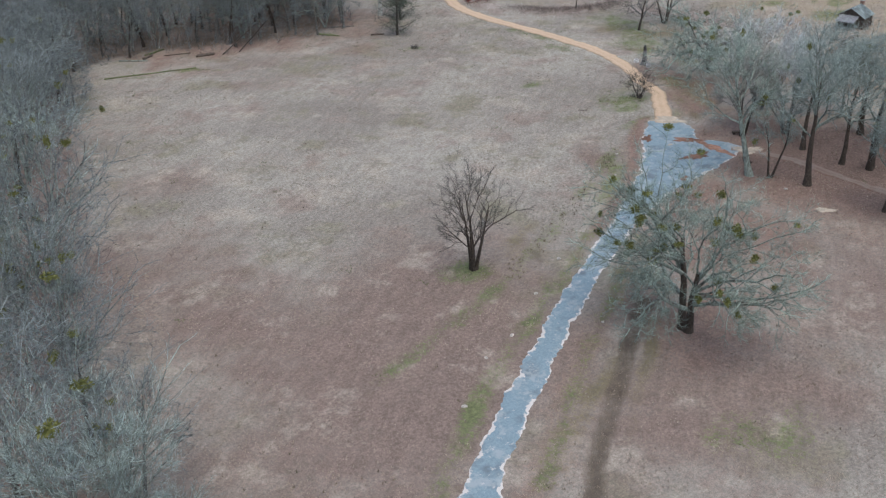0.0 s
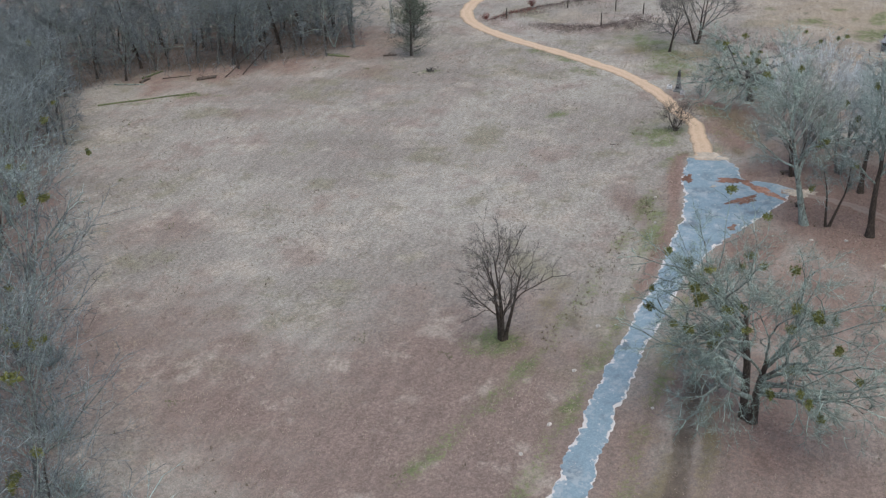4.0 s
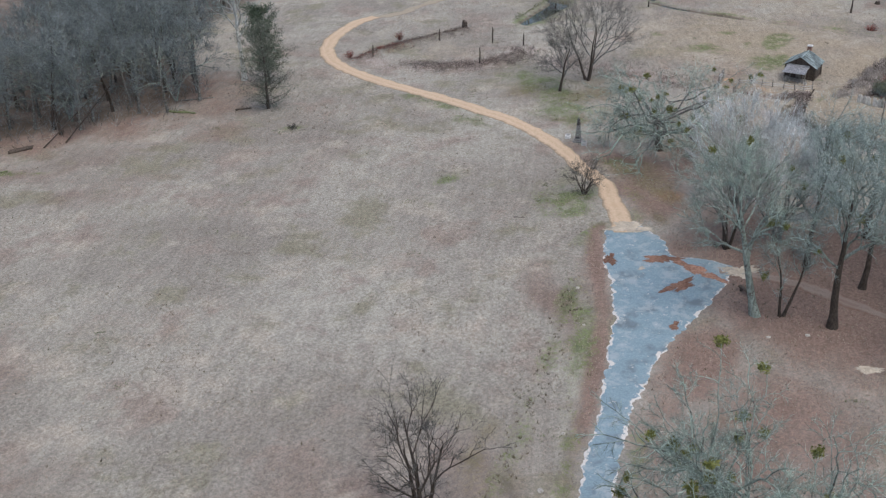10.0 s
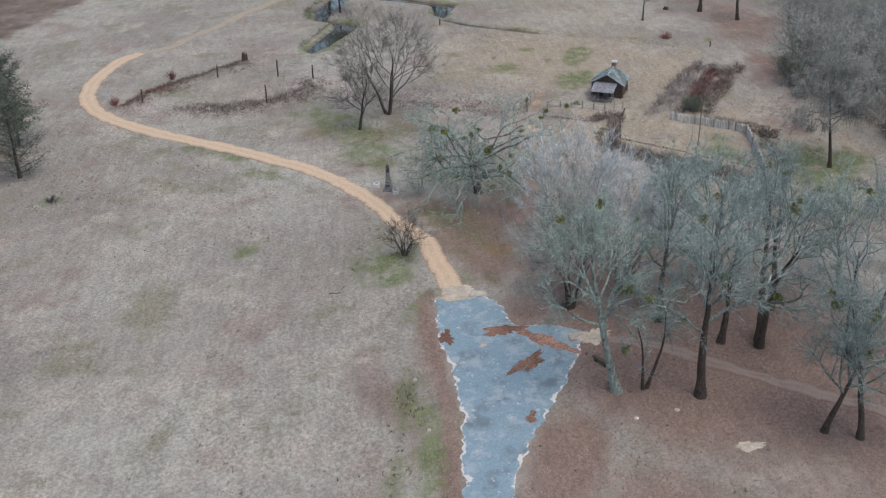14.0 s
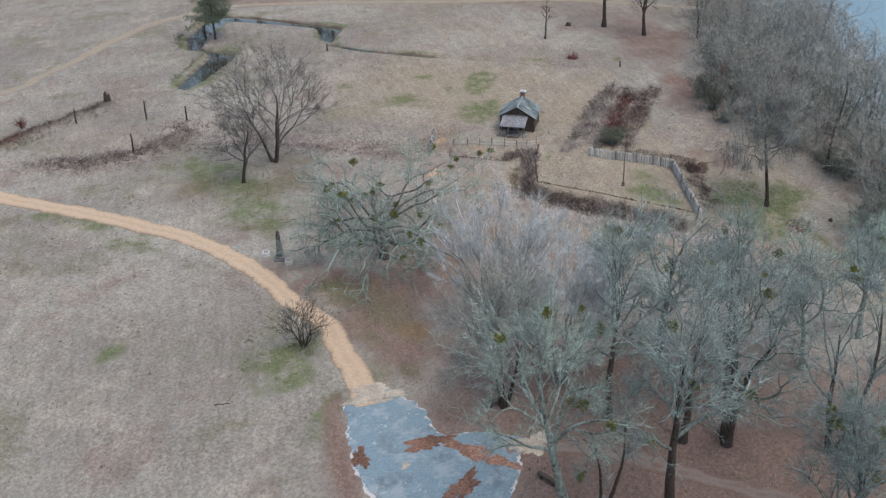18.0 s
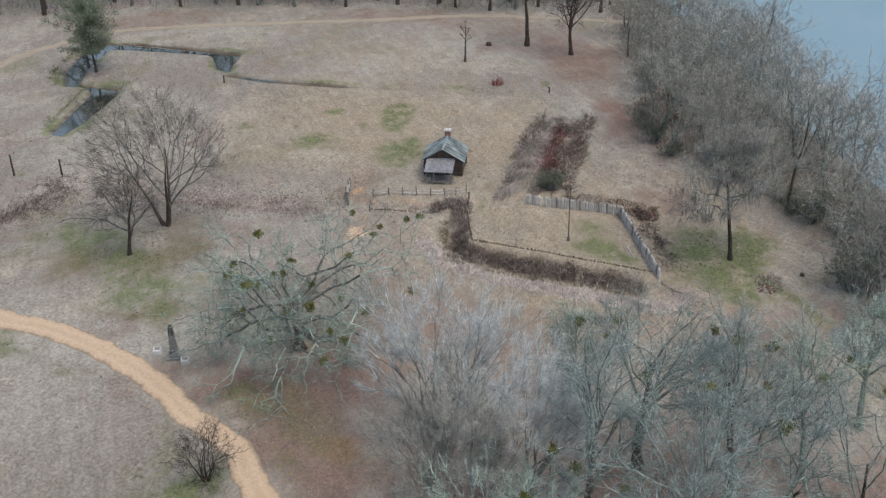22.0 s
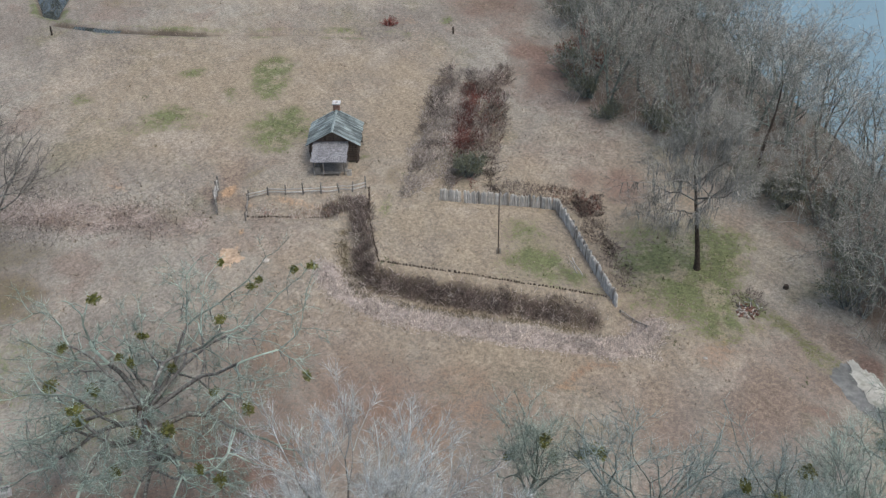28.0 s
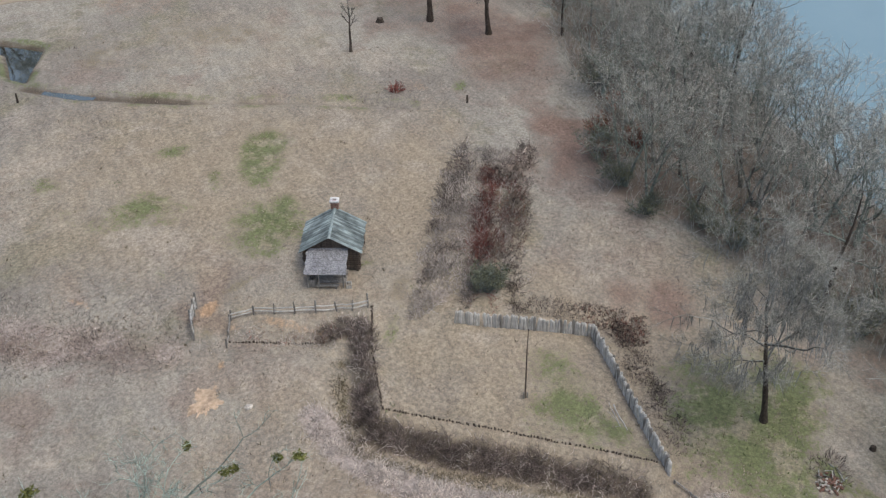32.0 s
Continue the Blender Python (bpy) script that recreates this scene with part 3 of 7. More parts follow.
LITTER = [(212.5, 92.0, 4, 4, 0, 0.85), (217.2, 95.0, 4, 5, 0, 0.9), (207.7, 97.7, 4, 4, 0, 0.55), (188.8, 84.2, 5, 3, 0, 0.55), (69.1, 185.2, 9, 5, -20, 0.7), (91.4, 186.2, 8, 5, -20, 0.75), (112.0, 190.7, 6, 6, 0, 0.75), (116.4, 188.7, 6, 6, 0, 0.7), (102.3, 169.7, 7, 7, 0, 0.6), (188.2, 79.8, 5, 3.4, 20, 0.75), (189.3, 84.5, 3.4, 3.0, 20, 0.6), (181.2, 64.5, 3.0, 2.4, 0, 0.5), (164.0, 59.8, 2.0, 2.4, 0, 0.9), (157.4, 62.6, 2.2, 1.0, 60, 0.7), (155.2, 60.8, 1.6, 1.6, 0, 0.7), (133.7, 114.7, 6, 5, 0, 0.8), (133.0, 108.9, 7, 5, 0, 0.8), (126.6, 107.2, 6, 5, 0, 0.75), (138.4, 106.6, 6, 6, 0, 0.7), (123.7, 102.0, 5, 5, 0, 0.8), (136.0, 120.5, 4, 5, 0, 0.6), (121, 70, 21, 30, 0, 1.0), (126, 52, 24, 24, 0, 0.8), (124, 97, 9, 11, 30, 0.6), (143, 107, 11, 10, 0, 0.7), (151, 97, 7, 12, 0, 0.55), (75, 57, 13, 10, 35, 0.75), (92, 66, 14, 10, 20, 0.75),
          (98, 78, 8, 5, 20, 0.9), (114, 187, 12, 13, 60, 0.6), (82, 188, 30, 8.0, -22, 0.72), (108, 185, 9, 13, 0, 0.65), (213.0, 92.7, 9, 3.4, 15, 0.8), (231.3, 100.2, 9, 5, 15, 0.62), (246.6, 110.6, 14, 9, 10, 0.65), (256.4, 133.1, 12, 16, 10, 0.55), (214, 95, 17, 4, 15, 0.5), (238, 104, 14, 8, 0, 0.7), (250, 120, 14, 22, 0, 0.5), (100.5, 93.6, 14, 1.8, 39, 0.42), (240, 197, 9, 26, 25, 0.6), (257, 150, 9, 26, 12, 0.6)]
GREEN = [(165.4, 64.6, 3.2, 1.3, 20, 0.75), (173.5, 77.8, 3.0, 2.4, 0, 1.0), (175.1, 73.5, 3.0, 2.4, 0, 1.0), (169.5, 76.3, 2.4, 1.8, 0, 0.85), (169.9, 71.4, 2.6, 2.2, 0, 0.9), (168.6, 67.9, 2.2, 2.0, 0, 0.8), (174.8, 89.6, 1.8, 1.6, 0, 0.85), (173.0, 87.4, 2.2, 2.0, 0, 0.9), (170.6, 85.6, 1.6, 1.8, 0, 0.8), (165.2, 70.0, 1.5, 1.2, 0, 0.8), (163.2, 70.6, 0.7, 0.5, 0, 0.8), (191.0, 121.6, 5.0, 4.6, 10, 1.0), (201.4, 125.8, 3.4, 2.6, 10, 0.9), (61.8, 80.7, 3.4, 3.0, 0, 0.95), (118.5, 111.5, 6, 4.5, 0, 0.85), (191.1, 121.9, 4.2, 2.6, 20, 0.9), (194.4, 120.9, 3.2, 2.2, 10, 0.85), (203.3, 126.9, 6.0, 1.9, 12, 0.85), (196.9, 129.7, 2.2, 1.0, 10, 0.7), (204.4, 136.2, 1.6, 1.2, 0, 0.7), (193.1, 147.0, 2.0, 2.4, 0, 0.7), (191.5, 135.5, 2.2, 3.6, 20, 0.6), (181.1, 128.1, 0.9, 0.7, 0, 0.75), (187.7, 118.7, 2.0, 2.4, 0, 0.7), (185.7, 109.4, 1.0, 1.4, 0, 0.7), (176.9, 77.2, 4.0, 3.0, 20, 0.85), (173.0, 79.0, 3.0, 2.4, 20, 0.9), (164.3, 70.8, 2.2, 1.6, 0, 0.7), (173.5, 75, 8, 6, 0, 0.95), (168, 71.5, 5, 5, 0, 0.55),
         (172.6, 88, 4.5, 3.4, 20, 0.7), (168.6, 83.3, 2, 1.6, 0, 0.6), (110, 161.2, 2.4, 1.6, 0, 0.8), (111.5, 129, 2.4, 1.6, 0, 0.7), (193, 147, 2, 3, 0, 0.65), (204, 137, 1.8, 2.6, 0, 0.65), (190, 136, 1.6, 3, 0, 0.6), (176.5, 90.5, 3.4, 4, 0, 0.6), (178, 77.5, 4, 3, 0, 0.7)]
GREEN_FAR = [(185, 173, 9, 3.4, 8, 0.75), (203, 182, 3.4, 6, 30, 0.85), (189, 136, 1.8, 6, 0, 0.5), (153, 144, 11, 6, 60, 0.75), (146, 134, 9, 6, 60, 0.7), (130, 143, 2.2, 5, 10, 0.75), (131, 112, 6, 3, 55, 0.5), (145, 118, 3, 5, 0, 0.45), (64, 40, 6, 5, 0, 0.5), (67, 179.5, 12, 1.3, -24, 0.6),
             (135, 150, 2.5, 14, -2, 0.55), (178, 104.5, 3, 1.2, 0, 0.6), (225, 107, 2.5, 1.5, 0, 0.6)]
BARE = [(178.3, 120.5, 1.3, 0.9, 0, 0.85), (167.5, 117.2, 2.2, 0.8, 20, 0.55), (175.9, 116.0, 0.7, 2.6, 6, 0.5), (176.8, 112.6, 0.8, 2.6, 6, 0.55), (175.4, 110.4, 0.6, 1.6, 6, 0.45), (170.4, 117.6, 0.8, 0.6, 20, 0.75), (154, 84, 0.7, 4, 12, 0.55), (176, 134.5, 0.7, 2.2, 0, 0.6),
        (117.5, 101, 2.0, 1.6, 0, 0.5), (225, 114.5, 4.5, 1.8, 60, 0.45)]
# broad near-field patches: brown grass plus the lens's edge darkening put into colour
BROWN = [(46.7, 130.9, 10, 7, 0, 0.6), (38.1, 110.2, 9, 6, 0, 0.55), (76.0, 162.9, 12, 7, -20, 0.5), (108.1, 147.4, 9, 6, 0, 0.5), (157, 82, 5, 9, 0, 0.65), (160.5, 65.0, 5, 5, 0, 0.7), (162.0, 75.0, 3.5, 4, 0, 0.5), (157.7, 67.0, 7, 6, 0, 0.75), (154.8, 75.4, 7, 6, 0, 0.7), (165.1, 62.1, 6, 5, 0, 0.65), (152.2, 88.0, 6, 8, 0, 0.6), (133.7, 114.7, 6, 5, 0, 0.8), (133.0, 108.9, 7, 5, 0, 0.8), (126.6, 107.2, 6, 5, 0, 0.75), (138.4, 106.6, 6, 6, 0, 0.7), (123.7, 102.0, 5, 5, 0, 0.8), (136.0, 120.5, 4, 5, 0, 0.6), (148.3, 145.6, 9, 7, 0, 0.5), (154.3, 135.8, 8, 7, 0, 0.5), (148.9, 123.5, 6, 5, 0, 0.45), (155.4, 156.3, 9, 7, 0, 0.4), (141.8, 130.3, 5, 4, 0, 0.4), (156, 105, 8, 9, 0, 0.7), (157, 91, 5, 9, 0, 0.55), (163, 112, 6, 5, 0, 0.45), (150, 98, 8, 14, 0, 0.6), (184, 79, 6, 5, 0, 0.5), (206, 93, 10, 2, 10, 0.5), (94, 150, 26, 20, 0, 0.3), (30, 104, 10, 26, 18, 0.75), (134, 111, 9, 7, 50, 0.5), (170, 133, 3.5, 14, 12, 0.8), (181.5, 122, 4.5, 1.8, 30, 0.9), (177, 120.6, 5, 1.6, 70, 0.8), (132, 109, 10, 6, 52, 0.85), (40, 100, 6, 18, 18, 0.7), (46, 70, 34, 22, 35, 0.95), (64, 46, 22, 14, 0, 0.8), (96, 48, 24, 16, 0, 0.75), (36, 84, 12, 30, 15, 0.8), (66, 62, 14, 4, 35, 0.6), (60, 84, 10, 6, 20, 0.4), (80, 176, 28, 8, -8, 0.5), (96, 95, 3, 12, -40, 0.7), (88, 52, 16, 12, 0, 0.5)]
STRAWY = [(156, 95, 9, 22, 0, 0.4), (164, 70, 10, 10, 0, 0.4), (200, 130, 26, 30, 0, 0.8), (200, 108, 22, 8, 10, 0.8), (174, 94, 9, 8, 0, 0.75), (60, 120, 26, 24, 30, 0.25), (172, 92, 30, 34, 0, 0.72), (190, 80, 10, 10, 0, 0.6), (155, 90, 6, 12, 0, 0.4), (232, 140, 16, 30, 0, 0.5), (155, 172, 9, 7, 0, 0.5)]


def axis(*spans):
    out = [np.arange(a, b, s) for a, b, s in spans]
    core = np.concatenate([*out, [spans[-1][1]]])
    reach = np.array([15, 45, 120, 300, 800, 1800, 3500.0])
    return np.concatenate([core[0] - reach[::-1], core, core[-1] + reach])


gx, gy = axis((-60, 8, 4.0), (8, 140, 0.9), (140, 232, 0.55), (232, 300, 1.4)), axis((-40, 36, 4.0), (36, 64, 0.9), (64, 126, 0.55), (126, 200, 0.85), (200, 270, 2.0))
GX, GY = np.meshgrid(gx, gy, indexing="ij")
ix, iy = np.meshgrid(np.arange(len(gx) - 1), np.arange(len(gy) - 1), indexing="ij")
v0 = (ix * len(gy) + iy).ravel()
quads = np.stack([v0, v0 + len(gy), v0 + len(gy) + 1, v0 + 1], 1)
ground_mesh = put_mesh("ground", np.stack([GX, GY, height(GX, GY)], 2), quads, GROUND, True)
fx, fy = GX.ravel(), GY.ravel()
wood_in = np.maximum(np.clip((side_of(fx, fy, WOOD_WEST) + 3) / 6, 0, 1), np.clip((side_of(fx, fy, WOOD_EAST) - 0.3) / 2, 0, 1))
canal_edge = ring_dist(fx, fy, CANAL)
rough_bed = 0.6 + 0.4 * field_noise(fx, fy, 0.4, 96)
# darker ground: brush beds, banks, swale strip, woodland floor, inner canal edge
dark_bed = np.maximum.reduce([0.7 * np.exp(-(line_dist(fx, fy, BRUSH_LINE) / 1.3) ** 4), 0.3 * rough_bed * np.exp(-(line_dist(fx, fy, MOAT_WEST) / 3.4) ** 4), 0.55 * np.exp(-(line_dist(fx, fy, EARTH_NORTH) / 1.2) ** 2),
                               0.45 * np.exp(-(((fx - 195.8) / 15.5) ** 2 + ((fy - 98.6) / 3.6) ** 2) ** 3), 0.45 * rough_bed * np.exp(-(line_dist(fx, fy, EARTH_SOUTH) / 2.4) ** 2),
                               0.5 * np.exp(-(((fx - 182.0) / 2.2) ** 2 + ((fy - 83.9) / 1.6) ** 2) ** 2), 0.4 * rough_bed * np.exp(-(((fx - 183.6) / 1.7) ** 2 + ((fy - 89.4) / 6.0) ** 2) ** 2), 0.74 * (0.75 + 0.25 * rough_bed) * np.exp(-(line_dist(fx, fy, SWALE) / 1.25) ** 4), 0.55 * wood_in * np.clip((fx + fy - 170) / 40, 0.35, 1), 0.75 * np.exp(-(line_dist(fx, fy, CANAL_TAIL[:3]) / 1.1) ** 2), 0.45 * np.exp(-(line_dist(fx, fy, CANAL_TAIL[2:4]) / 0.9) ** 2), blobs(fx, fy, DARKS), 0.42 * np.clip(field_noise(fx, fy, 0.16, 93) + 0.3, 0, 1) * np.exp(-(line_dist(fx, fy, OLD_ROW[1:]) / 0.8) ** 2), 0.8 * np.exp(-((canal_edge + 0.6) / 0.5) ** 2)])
ruts = 0.45 * np.exp(-((line_dist(fx, fy, RUTS) - 0.9) / 0.5) ** 2)
canal_green = 0.95 * np.exp(-((canal_edge - 0.1) / 0.8) ** 2) * (0.55 + 0.45 * field_noise(fx, fy, 0.2, 77))
verge = np.maximum(canal_green, 0.4 * np.exp(-((line_dist(fx, fy, CANAL_TAIL) - 1.3) / 0.8) ** 2))
verge = np.maximum(verge, 0.5 * np.exp(-(line_dist(fx, fy, OLD_ROW) / 1.4) ** 2))
verge = np.maximum(verge, 0.55 * np.exp(-(line_dist(fx, fy, [(44, 48), (60, 59.5), (84, 75)]) / 1.2) ** 2))
verge = np.maximum(verge, 0.6 * np.exp(-((line_dist(fx, fy, [(20, 41), (50, 62.5), (80, 79.5)]) - 0.0) / 1.3) ** 2))
LIP = [(166.4, 107.6), (163.4, 104.4), (161.3, 100), (160.8, 95), (160.6, 86), (160.7, 79), (164, 76.8)]
ROADSIDE = [(135.2, 119.1), (133.3, 116.1), (129.4, 110.2), (125.9, 105.0), (123.4, 100.9), (121.1, 97.2)]
CREST = [(173.8, 107.9), (170.0, 106.6), (166.0, 105.0), (163.5, 103), (163.1, 98), (163.1, 91), (163.2, 82.5)]
SCUFF = [(150.5, 88.4), (152.5, 86.8), (155.0, 83.4), (157.9, 81.6), (158.4, 79.4)]
rough = 0.65 + 0.35 * field_noise(fx, fy, 0.35, 95)
weedy = np.maximum.reduce([0.85 * np.exp(-(line_dist(fx, fy, LIP) / 1.7) ** 4), 0.62 * rough * np.exp(-(line_dist(fx, fy, MOAT_WEST) / 5.0) ** 4), 0.8 * rough * np.exp(-(line_dist(fx, fy, EARTH_SOUTH) / 4.0) ** 4),
                           0.6 * rough * np.exp(-(((fx - 190) / 11) ** 2 + ((fy - 102) / 3.4) ** 2) ** 2)])
olive = np.maximum.reduce([blobs(fx, fy, [(162, 135.3, 4.0, 6.5, 0, 0.5), (162.5, 129.5, 3.0, 5.0, 0, 0.35), (165.6, 64.6, 3.4, 1.5, 20, 0.5), (168, 115.5, 3.4, 1.0, 15, 0.4)]), 0.72 * rough * np.exp(-(line_dist(fx, fy, ROADSIDE) / 1.5) ** 2), 0.6 * rough * np.exp(-(line_dist(fx, fy, CREST) / 1.0) ** 2), 0.5 * rough * np.exp(-((line_dist(fx, fy, SWALE) - 2.4) / 1.0) ** 2), blobs(fx, fy, [(131, 107, 10, 4, 52, 0.6), (148.3, 145.6, 9, 7, 0, 0.5), (154.3, 135.8, 8, 7, 0, 0.5), (148.9, 123.5, 6, 5, 0, 0.45), (155.4, 156.3, 9, 7, 0, 0.4), (141.8, 130.3, 5, 4, 0, 0.4), (64, 55, 12, 1.4, 35, 0.6), (57, 54.5, 12, 1.6, 36, 0.6), (70, 81.5, 16, 1.4, 27, 0.45), (224, 158, 7, 13, 0, 0.4), (236, 145, 6, 12, 10, 0.4), (182, 104.5, 5, 1.4, 0, 0.45), (176.5, 106.6, 2, 1.2, 0, 0.6), (182, 86, 1.6, 5, -20, 0.5), (182, 119.2, 3.4, 1.1, -35, 0.55), (173.5, 119.4, 3.5, 1.0, 15, 0.5)])])
rust = np.maximum(0.62 * np.exp(-(line_dist(fx, fy, SCUFF) / 0.5) ** 2), blobs(fx, fy, [(145.5, 102.3, 5, 5, 0, 0.6), (150, 108.8, 5, 3, 30, 0.46), (129, 103.2, 3.0, 2.2, 0, 0.9), (149, 92, 9, 11, 0, 0.48), (154.3, 107.8, 4, 2, 30, 0.45), (159.8, 84.1, 3, 1.6, 60, 0.42), (160.6, 71.1, 4, 2, 10, 0.45), (188, 73, 6, 4, 40, 0.36), (243, 165, 8, 26, 12, 0.42)]))
beside = side_of(fx, fy, LEFT_EDGE)
near_lane = np.clip((fx - 60) / 25, 0, 1) * (fy < 104)
mixed = 0.5 + 0.5 * field_noise(fx, fy, 0.3, 91)
verge = np.maximum(verge, 0.95 * near_lane * mixed * np.exp(-((beside - 2.8) / 1.6) ** 2))
verge = np.maximum(verge, 0.4 * np.exp(-(line_dist(fx, fy, [(120.6, 101.2), (123.1, 103.2), (126.2, 106.8), (131, 114)]) / 1.1) ** 2))
beyond = -side_of(fx, fy, RIGHT_EDGE)
lane_leaves = np.maximum(0.85 * near_lane * np.exp(-((beside - 1.2) / 1.5) ** 2), 0.6 * (fx > 20) * (fx < 90) * np.exp(-((beyond - 3.0) / 2.6) ** 2))
for layer, trio in (("zone_a", (np.maximum.reduce([blobs(fx, fy, LITTER), 0.6 * wood_in, lane_leaves]), np.maximum.reduce([blobs(fx, fy, GREEN), blobs(fx, fy, GREEN_FAR), verge]), blobs(fx, fy, BARE))),
                    ("zone_b", (np.maximum(blobs(fx, fy, BROWN), 0.5 * wood_in), np.maximum(blobs(fx, fy, STRAWY), ruts), dark_bed)), ("zone_c", (weedy, olive, rust))):
    att = ground_mesh.attributes.new(layer, "FLOAT_COLOR", "POINT")
    att.data.foreach_set("color", np.stack([*trio, np.ones(len(fx))], 1).astype(np.float32).ravel())
ground = tagged(new("ground", ground_mesh), "winter-brown rough grassland with leaf litter and green patches", "ground", kind="structure")


# ---- roads and tracks ----
def ribbon(name, ctrl, width, material, label, lift=0.05, step=0.4, cols=9, rag=0.3, seed=1, taper=None):
    mid = curve_points(ctrl, step)
    d = np.gradient(mid, axis=0)
    nrm = np.stack([-d[:, 1], d[:, 0]], 1) / np.hypot(d[:, 0], d[:, 1])[:, None]
    half = np.full(len(mid), width / 2)
    if taper:
        half = np.interp(np.linspace(0, 1, len(mid)), np.linspace(0, 1, len(taper)), taper) / 2
    left = mid + nrm * (half + rag * field_noise(mid[:, 0], mid[:, 1], 0.8, seed))[:, None]
    right = mid - nrm * (half + rag * field_noise(mid[:, 0], mid[:, 1], 0.8, seed + 9))[:, None]
    return lattice(name, left, right, material, label, lift, cols)


def lattice(name, left, right, material, label, lift, cols, rut=True):
    s = np.linspace(0, 1, cols)
    s = 0.5 - 0.5 * np.cos(np.pi * s)
    p = left[:, None, :] * (1 - s)[None, :, None] + right[:, None, :] * s[None, :, None]
    wide = np.hypot(*(left - right).T)[:, None]
    away = np.minimum(s, 1 - s)[None, :] * wide
    z = height(p[..., 0], p[..., 1]) + lift * np.clip(away / 0.35, -0.6, 1.0) - 0.02 * (away < 0.01)
    n, k = p.shape[:2]
    i, j = np.meshgrid(np.arange(n - 1), np.arange(k - 1), indexing="ij")
    v = (i * k + j).ravel()
    me = put_mesh(name, np.concatenate([p, z[..., None]], 2), np.stack([v, v + 1, v + k + 1, v + k], 1), material, True)
    wheel = np.maximum(np.exp(-((s - 0.28) / 0.1) ** 2), np.exp(-((s - 0.72) / 0.1) ** 2))[None, :] * np.ones((n, 1))
    rgba = np.stack([np.clip(1 - away / 0.95, 0, 1), wheel, wheel * 0, wheel * 0 + 1], 2)
    att = me.attributes.new("rim", "FLOAT_COLOR", "POINT")
    att.data.foreach_set("color", rgba.astype(np.float32).ravel())
    return tagged(new(name, me), label, "road", kind="structure")


FAR_EDGE = [(117.2, 84.6), (116.2, 88.8), (114.6, 92.0), (117.3, 95.0), (118.4, 99.2), (117.4, 101.2)]


def asphalt():
    lft = curve_points(LEFT_EDGE, 0.4)
    rgt = np.concatenate([curve_points(RIGHT_EDGE, 0.4), curve_points(FAR_EDGE, 0.4)[1:]])
    # walk both edges at paces that keep the rows square to the road until it widens
    cut_l, cut_r = int(np.argmin(np.hypot(lft[:, 0] - 91.2, lft[:, 1] - 84.1))), int(np.argmin(np.hypot(rgt[:, 0] - 92.3, rgt[:, 1] - 79.8)))

    def pace(e, cut, a, b):
        t = np.concatenate([np.linspace(0, cut, a, endpoint=False), np.linspace(cut, len(e) - 1, b)])
        return np.stack([np.interp(t, np.arange(len(e)), e[:, 0]), np.interp(t, np.arange(len(e)), e[:, 1])], 1)
    lft, rgt = pace(lft, cut_l, 760, 260), pace(rgt, cut_r, 760, 260)
    out = (lft - rgt) / np.hypot(*(lft - rgt).T)[:, None]
    rag = lambda e, k: 0.3 * field_noise(e[:, 0], e[:, 1], 0.55, k) + 0.42 * np.abs(field_noise(e[:, 0], e[:, 1], 1.3, k + 3)) + 0.1 * field_noise(e[:, 0], e[:, 1], 3.0, k + 5) - 0.12
    lft, rgt = lft + out * rag(lft, 31)[:, None], rgt - out * rag(rgt, 47)[:, None]
    return lattice("road", lft, rgt, ASPHALT, "damp worn asphalt lane, sky reflection in its blue-grey colour, crumbled pale edges", 0.06, 22)


asphalt()
ribbon("dirt_road", [(115.6, 99.6), (118.8, 102.6), (122.9, 107.2), (125.7, 110.0), (128.9, 117.1), (132.9, 124.7), (135.8, 134.5), (136.5, 143.4), (136.5, 154.1), (135.9, 164.9), (136.1, 174.6), (137.6, 183.6), (141.9, 191.4),
                     (149.6, 198.0), (159.2, 202.4), (165, 203)], 2.9, DIRT, "tan packed-dirt drive curving through brown grass", 0.09, rag=0.25, seed=4, taper=[3.2, 2.7, 2.9, 3.1, 3.2, 3.2, 3.2, 3.3, 3.1])
ribbon("field_track", [(164, 202.9), (171.0, 200.8), (175.9, 201.9), (185.9, 202.9), (195.4, 204.9), (204.9, 206.2), (213.6, 206.3), (220.6, 204.5), (232, 198.2), (243, 176), (254, 150), (263, 130), (266, 100)], 2.6, TRACK, "faint straw-coloured wheel track across grass", 0.07, rag=0.5, seed=14, step=0.8)
ribbon("side_track", [(114.8, 85.6), (117.4, 81.4), (118.4, 76.8), (118.2, 71.5), (118.3, 66.1), (118.5, 61.0), (118.7, 56.1), (119, 50), (118, 30)], 2.0, GREY_TRACK, "grey sandy side track running under bare trees", 0.06, rag=0.35, seed=24)


# ---- water ----
def pond(name, x0, x1, y0, y1, z, label):
    """Level water that fills a hollow in the ground sheet."""
    me = put_mesh(name, [(x0, y0, z), (x1, y0, z), (x1, y1, z), (x0, y1, z)], np.array([[0, 1, 2, 3]]), WATER)
    return tagged(new(name, me), label, "water", kind="structure")


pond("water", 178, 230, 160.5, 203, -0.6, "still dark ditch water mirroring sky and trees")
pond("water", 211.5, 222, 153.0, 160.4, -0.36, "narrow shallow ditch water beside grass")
river = put_mesh("river", [(700, 300, -3.2), (-200, -130, -3.2), (300, -900, -3.2), (2500, -900, -3.2), (2500, 300, -3.2)], np.array([[0, 1, 2, 3, 4]]), RIVER)
tagged(new("water", river), "calm river, pale blue sky reflection in its colour, beyond the wooded bank", "river", kind="structure")


# ---- trees ----
def unit(v):
    return v / np.maximum(np.linalg.norm(v, axis=-1, keepdims=True), 1e-9)


